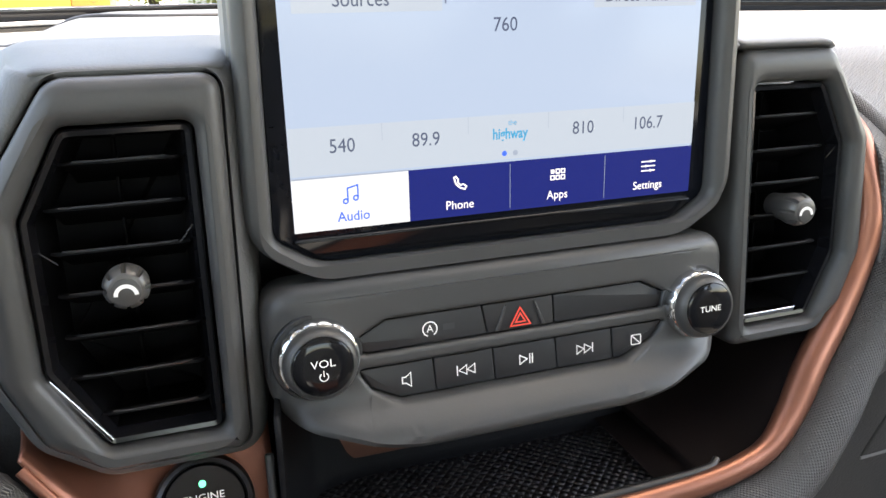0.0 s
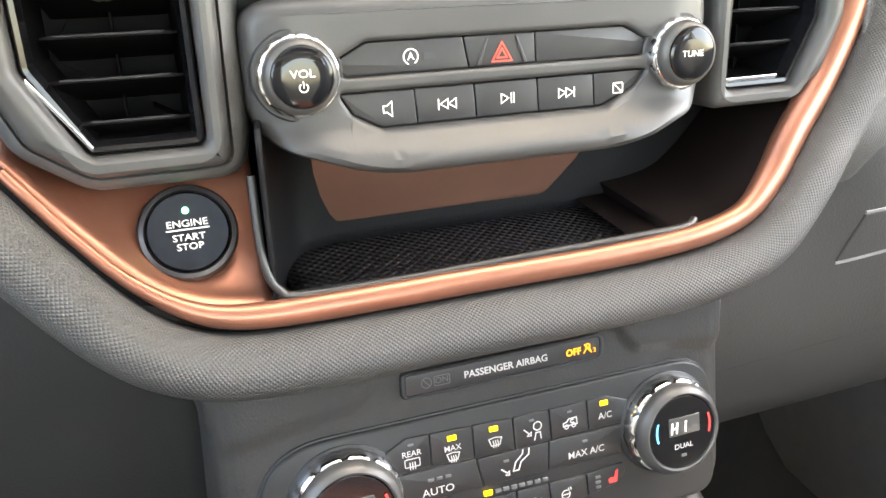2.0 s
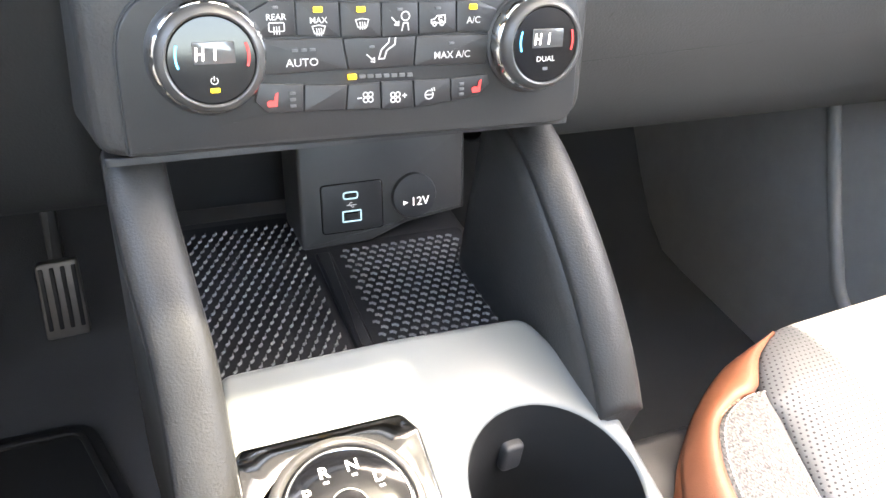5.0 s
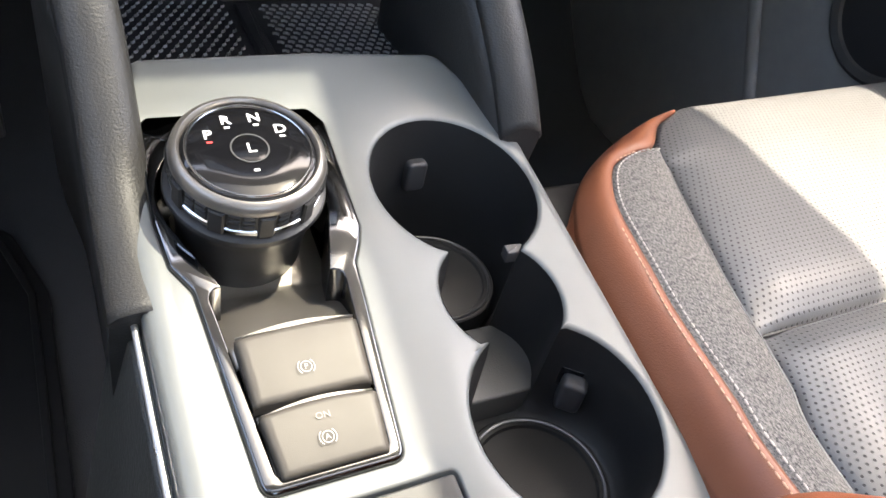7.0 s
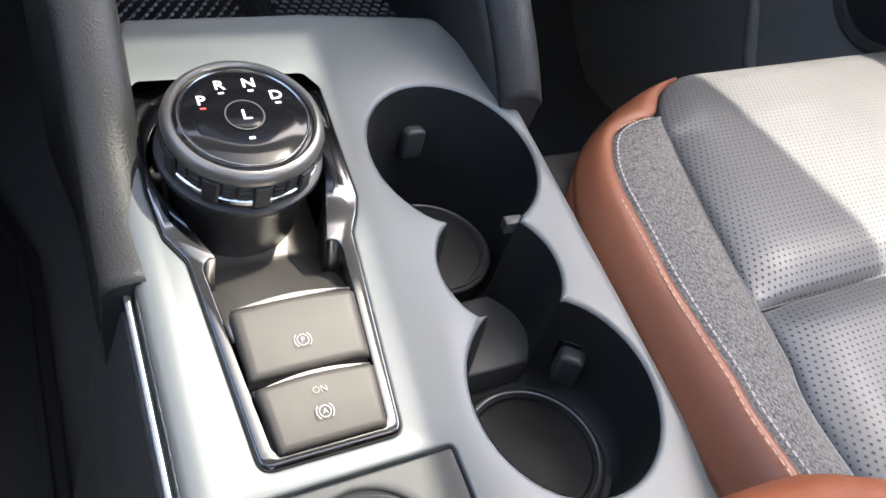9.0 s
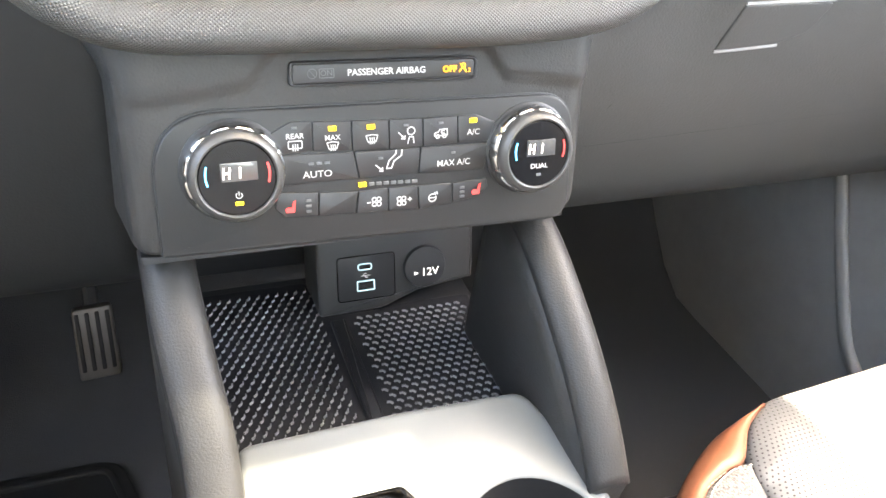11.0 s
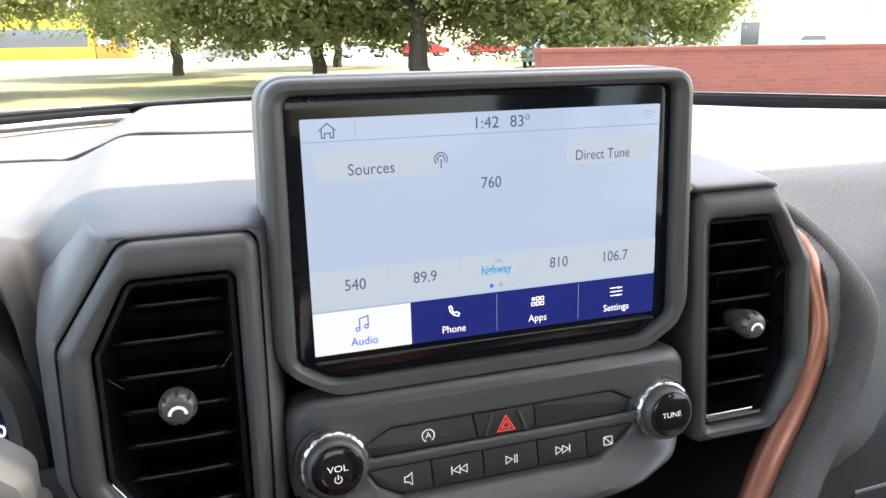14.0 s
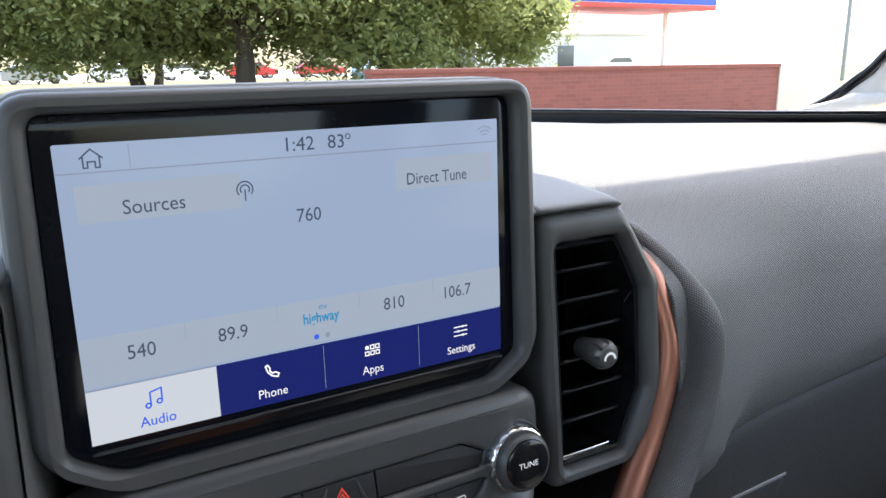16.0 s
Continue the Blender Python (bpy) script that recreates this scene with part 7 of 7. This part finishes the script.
tagged(ground, "sunlit dry lawn reaching to the horizon", "ground", kind="structure")
lot = part("road", slab([(-200, 70), (200, 60), (200, 120), (-200, 130)], -0.1, 0.02, 0.005, lambda u, v, w: Vector((u, v, GZ + w))), ASPHALT, None)
tagged(lot, "pale asphalt car park beyond the lawn", "road", kind="structure")
# Unseen ground by the car, kept pale to bounce light into the cabin.
near_lot = part("road", slab([(-40, -30), (60, -30), (60, 9), (-40, 15)], -0.1, 0.015, 0.005, lambda u, v, w: Vector((u, v, GZ + w))), ASPHALT, None)
tagged(near_lot, "unseen pale ground under the car", "road", kind="structure")
BARK = mat("dark grey bark", (0.06, 0.048, 0.038), 0.95, vscale=3, bump=1.0, bscale=25)


def leaf_mat(name, a, b):
    m = mat(name, a, 0.7, vscale=0.9, col2=b)
    nt = m.node_tree
    b = nt.nodes["Principled BSDF"]
    tr, mx = nt.nodes.new("ShaderNodeBsdfTranslucent"), nt.nodes.new("ShaderNodeMixShader")
    nt.links.new(b.inputs["Base Color"].links[0].from_socket, tr.inputs[0])
    mx.inputs[0].default_value = 0.55
    nt.links.new(b.outputs[0], mx.inputs[1])
    nt.links.new(tr.outputs[0], mx.inputs[2])
    out = [q for q in nt.nodes if q.bl_idname == "ShaderNodeOutputMaterial"][0]
    nt.links.new(mx.outputs[0], out.inputs[0])
    return m


# Leaf colours are lifted above natural to stand in for haze.
LEAF = leaf_mat("summer leaves", (0.17, 0.21, 0.085), (0.41, 0.45, 0.20))


def tree(x, y, h, trunk_r, crown_r, low, seed, n=5200):
    rg = random.Random(seed)
    t = thing("tree", (x, y, GZ), "broad leafy deciduous tree in summer leaf on the lawn", "tree", "trees on the lawn")
    bm = bmesh.new()

    def limb(p0, p1, r0, r1, seg=5):
        P = [p0.lerp(p1, k / seg) + Vector((rg.uniform(-1, 1), rg.uniform(-1, 1), 0)) * r0 * (0.3 if 0 < k < seg else 0) for k in range(seg + 1)]
        rows = []
        for k, p in enumerate(P):
            r = r0 + (r1 - r0) * k / seg
            d = (p1 - p0).normalized()
            s = d.cross(Vector((0, 1, 0.1))).normalized()
            u = s.cross(d)
            rows.append([bm.verts.new(p + (s * math.cos(a) + u * math.sin(a)) * r) for a in [j * math.pi / 4 for j in range(8)]])
        for a, b in zip(rows, rows[1:]):
            for j in range(8):
                bm.faces.new((a[j], a[(j + 1) % 8], b[(j + 1) % 8], b[j]))

    base = Vector((x, y, GZ - 0.1))
    fork = Vector((x + rg.uniform(-.2, .2), y, GZ + low + 0.6))
    limb(base, fork, trunk_r * 1.15, trunk_r * 0.8)
    top = Vector((x, y, GZ + h * 0.8))
    limb(fork, top, trunk_r * 0.8, 0.04)
    clumps = []
    for k in range(9):
        a = 2 * math.pi * k / 9 + rg.uniform(-.3, .3)
        q = Vector((x + math.cos(a) * crown_r * rg.uniform(.5, .8), y + math.sin(a) * crown_r * rg.uniform(.5, .8), GZ + low + (h - low) * rg.uniform(.12, .75)))
        limb(fork.lerp(top, rg.uniform(0, .6)), q, trunk_r * 0.35, 0.03, 3)
        clumps.append((q, crown_r * rg.uniform(.28, .5)))
    part("trunk", bm, BARK, t, "dark grey trunk with limbs")
    for k in range(26):
        a, b = rg.uniform(0, 2 * math.pi), rg.uniform(-0.9, 1)
        rr = crown_r * math.sqrt(1 - min(1, abs(b)) ** 2 * 0.8) * rg.uniform(.45, .95)
        clumps.append((Vector((x + math.cos(a) * rr, y + math.sin(a) * rr, GZ + low + (h - low) * (0.5 + 0.46 * b))), crown_r * rg.uniform(.2, .42)))
    verts, faces = [], []
    for i in range(int(n * 1.5)):
        c, r = rg.choice(clumps)
        d = Vector((rg.gauss(0, 1), rg.gauss(0, 1), rg.gauss(0, .8))).normalized() * r * rg.uniform(.55, 1.05)
        p = c + d
        if p.z < GZ + low * rg.uniform(.72, 1.0):
            continue
        s = rg.uniform(.05, .12)
        if i % 5 == 0:
            p, s = c + d * rg.uniform(.2, .8), rg.uniform(.16, .30)
        e = Euler((rg.uniform(-1, 1), rg.uniform(-1, 1), rg.uniform(0, 6.3))).to_matrix()
        k = len(verts)
        for q in ((-s, 0, 0), (-s * .3, s * .55, .1 * s), (s * .7, s * .3, 0), (s, -.1 * s, -.1 * s), (s * .2, -s * .5, 0)):
            verts.append(p + e @ Vector(q))
        faces.append((k, k + 1, k + 2, k + 3, k + 4))
    me = bpy.data.meshes.new("crown")
    me.from_pydata([tuple(v) for v in verts], [], faces)
    me.materials.append(LEAF)
    ob = new("crown", me)
    ob.parent = t
    ob.matrix_parent_inverse = Matrix.Translation(-Vector(t.location))


tree(-5.8, 25.6, 7.5, 0.22, 4.2, 2.2, 3, 16000)
tree(4.0, 26.1, 8.5, 0.24, 5.4, 1.15, 5, 34000)
tree(6.8, 23.0, 8.0, 0.33, 4.8, 1.1, 8, 34000)
tree(11.5, 23.5, 8.0, 0.22, 4.6, 1.0, 11, 34000)
tree(16.0, 26.0, 7.0, 0.22, 4.2, 1.0, 14, 22000)
tree(-0.6, 38.0, 9.0, 0.24, 5.8, 1.3, 17, 22000)
tree(-17.0, 42.0, 9.0, 0.25, 4.6, 2.6, 21, 7000)
tree(8.0, 44.0, 9.0, 0.24, 5.5, 1.4, 23, 18000)
tree(24.0, 46.0, 8.0, 0.24, 4.5, 1.2, 29, 9000)

# brick wall beside the drive
BRICK = mat("red brick", (0.18, 0.06, 0.04), 0.9, vscale=3, bump=0.4, bscale=60)
nt = BRICK.node_tree
bt = nt.nodes.new("ShaderNodeTexBrick")
tc = nt.nodes.new("ShaderNodeTexCoord")
mp = nt.nodes.new("ShaderNodeMapping")
mp.inputs["Rotation"].default_value = (radians(90), 0, 0)
bt.inputs["Scale"].default_value = 1.0
bt.inputs["Brick Width"].default_value = 0.225
bt.inputs["Row Height"].default_value = 0.075
bt.inputs["Mortar Size"].default_value = 0.006
bt.inputs["Color1"].default_value = (0.19, 0.060, 0.042, 1)
bt.inputs["Color2"].default_value = (0.155, 0.050, 0.036, 1)
bt.inputs["Mortar"].default_value = (0.18, 0.075, 0.055, 1)
nt.links.new(tc.outputs["Object"], mp.inputs[0])
nt.links.new(mp.outputs[0], bt.inputs[0])
nt.links.new(bt.outputs[0], nt.nodes["Principled BSDF"].inputs["Base Color"])
wall = thing("garden_wall", (9, 9.8, GZ), "low red brick boundary wall with a stone end pier", "wall", kind="structure")
wmap = plane_map((5.02, 10.6, GZ), (1, -0.10, 0), (0, 0, 1))
part("wall_body", slab([(0, 0), (8.62, 0), (8.62, 1.17), (0, 1.20)], -0.3, 0.0, 0.01, wmap), BRICK, wall, "red brick")
part("coping", slab([(-0.03, 1.195), (8.64, 1.165), (8.64, 1.235), (-0.03, 1.265)], -0.34, 0.03, 0.01, wmap), BRICK, wall)
part("end_pier", slab([(8.62, 0), (10.3, 0), (10.3, 1.18), (8.62, 1.18)], -0.35, 0.03, 0.02, wmap), mat("pale stucco", (0.50, 0.42, 0.33), 0.85, var=0.1, vscale=4), wall, "pale stucco end")

# buildings in the distance
WHITEW = mat("sunlit white cladding", (0.78, 0.77, 0.74), 0.7, var=0.05, vscale=0.6)
YELLOW = mat("yellow cladding", (0.70, 0.52, 0.05), 0.6, var=0.08, vscale=0.8)
AMBERW = mat("orange cladding", (0.55, 0.26, 0.04), 0.6, var=0.08, vscale=0.8)
PANE = mat("dull window glass", (0.12, 0.13, 0.13), 0.2, var=0.1, vscale=1.0)


def building(x0, x1, y, h, m, label, bands=()):
    b = thing("shop_building", ((x0 + x1) / 2, y, GZ), label, "building")
    f = plane_map((0, y, GZ), (1, 0, 0), (0, 0, 1))
    part("wall", slab([(x0, 0), (x1, 0), (x1, h), (x0, h)], -12, 0.0, 0.02, f), m, b)
    part("roof", slab([(x0 - 0.2, h), (x1 + 0.2, h), (x1 + 0.2, h + 0.25), (x0 - 0.2, h + 0.25)], -12.2, 0.25, 0.05, f), WHITEW, b)
    for u0, v0, u1, v1, mm, nm in bands:
        part(nm, slab([(u0, v0), (u1, v0), (u1, v1), (u0, v1)], 0.0, 0.12, 0.02, f), mm, b)
    return b


building(-24.0, -9.4, 90.0, 5.2, YELLOW, "yellow shop front with a dull window band", [(-23.5, 1.3, -10.0, 3.1, PANE, "window")])
building(-9.3, -5.6, 90.0, 4.2, AMBERW, "orange shop entrance with glazed front", [(-9.0, 1.4, -7.8, 3.4, WHITEW, "door"), (-7.2, 1.2, -5.9, 3.2, PANE, "window")])
building(-60.0, -24.5, 92.0, 6.0, WHITEW, "white warehouse beyond the car park", [(-50.0, 0.5, -46.0, 3.0, PANE, "window"), (-40.0, 0.5, -36.0, 3.0, PANE, "window")])
building(33.0, 62.0, 62.0, 3.6, WHITEW, "white filling station building", [(36.0, 0.6, 40.0, 2.4, PANE, "window"), (50.0, 0.4, 52.0, 2.6, PANE, "door")])
can = thing("station_canopy", (60, 60, GZ), "white filling station canopy with blue and red fascia", "canopy")
fcn = plane_map((0, 58.0, GZ), (1, 0, 0), (0, 0, 1))
part("deck", slab([(49.0, 6.3), (68.0, 6.3), (68.0, 7.4), (49.0, 7.4)], -10, 0.0, 0.05, fcn), WHITEW, can)
part("red_band", slab([(48.9, 6.1), (68.1, 6.1), (68.1, 6.55), (48.9, 6.55)], -10.1, 0.05, 0.02, fcn), mat("red fascia", (0.5, 0.06, 0.05), 0.5), can)
part("blue_band", slab([(48.9, 6.6), (68.1, 6.6), (68.1, 7.5), (48.9, 7.5)], -10.1, 0.06, 0.02, fcn), mat("blue fascia", (0.03, 0.08, 0.45), 0.5), can)
for u in (51.0, 66.0):
    part("column", slab([(u - 0.2, 0), (u + 0.2, 0), (u + 0.2, 6.3), (u - 0.2, 6.3)], -5.3, -4.9, 0.02, fcn), WHITEW, can)
lp = thing("street_lamp", (39.8, 25.0, GZ), "slim grey street lamp post beside the road", "street lamp")
part("post", sweep([Vector((39.8, 25.0, GZ - 0.1)), Vector((39.8, 25.0, 3.0)), Vector((39.8, 25.0, 8.0))], [(0.11 * math.cos(a), 0.11 * math.sin(a)) for a in [k * math.pi / 4 for k in range(8)]], (0, 1, 0)), mat("grey steel post", (0.25, 0.26, 0.26), 0.5, metal=0.3), lp)
part("arm", sweep([Vector((39.8, 25.0, 7.9)), Vector((41.6, 25.0, 8.1))], [(0.06 * math.cos(a), 0.06 * math.sin(a)) for a in [k * math.pi / 4 for k in range(8)]], (0, 1, 0)), PANEL_GREY, lp)


def parked_car(x, y, yaw, paint, label):
    c = thing("parked_car", (x, y, GZ), label, "car", "parked cars")
    M = pose(x, y, GZ, 0, 0, yaw)
    f = lambda u, v, w: M @ Vector((u, w, v))
    side = rpoly([(-2.2, 0.30, 0.1), (2.2, 0.30, 0.1), (2.2, 0.80, 0.2), (1.3, 0.95, 0.2), (0.6, 1.42, 0.25), (-1.3, 1.42, 0.25), (-2.1, 0.98, 0.2), (-2.2, 0.8, 0.15)], 0.15, 4)
    part("body", loft([at_w(inset(side, 0.06), -0.86), at_w(side, -0.78), at_w(side, 0.78), at_w(inset(side, 0.06), 0.86)], f, True, True), paint, c)
    gl = rpoly([(0.95, 0.98), (0.55, 1.36), (-1.22, 1.36), (-1.75, 0.98)], 0.05, 3)
    part("side_glass", slab(gl, 0.80, 0.875, 0.01, f), PANE, c)
    part("side_glass", slab(gl, -0.875, -0.80, 0.01, f), PANE, c)
    for u in (-1.4, 1.4):
        for w in (-0.80, 0.66):
            wh = part("wheel", slab(circle(u, 0.33, 0.33, 20), w, w + 0.16, 0.02, f), RUBBER, c)
            part("rim", slab(circle(u, 0.33, 0.20, 16), w - 0.01, w + 0.17, 0.01, f), SILVER, wh)


PW_ = mat("white car paint", (0.75, 0.75, 0.75), 0.25, coat=0.5)
PR_ = mat("red car paint", (0.45, 0.03, 0.03), 0.25, coat=0.5)
PS_ = mat("silver car paint", (0.40, 0.42, 0.44), 0.3, metal=0.4, coat=0.5)
PT_ = mat("blue grey car paint", (0.16, 0.26, 0.32), 0.3, coat=0.5)
for x, y, yaw, p, lab in ((3.0, 66, 0, PS_, "silver saloon car parked beyond the trees"), (9.0, 66, 0, PW_, "white saloon car parked beyond the trees"), (14.5, 67, 0, PW_, "white saloon car parked beyond the trees"), (20.0, 67, 0, PR_, "red saloon car parked beyond the trees"),
                          (26.0, 66, 0, PR_, "red saloon car parked beyond the trees"), (-18.0, 74, 0, PS_, "silver saloon car parked by the shops"), (-30.0, 74, 0, PT_, "dark saloon car parked by the shops"), (17.5, 37, 60, PT_, "blue grey saloon car parked behind the wall"), (45.0, 48, 0, PW_, "white saloon car at the filling station")):
    parked_car(x, y, yaw, p, lab)
bonnet = part("bonnet", surf(lambda s, t: (-0.72 + 1.44 * s, base_y(-0.72 + 1.44 * s) - 0.015 + 1.0 * t, 0.893 + 0.018 * math.cos((s - 0.5) * 2.2) - 0.012 * ease(0.35, 0.65, s) * ease(0.65, 0.35, s) * 4 - 0.22 * t * t), 24, 12), mat("pale car paint", (0.50, 0.50, 0.49), 0.3, coat=0.6), None, thick=0.004)
tagged(bonnet, "pale painted car bonnet beyond the windscreen", "bonnet", kind="structure")
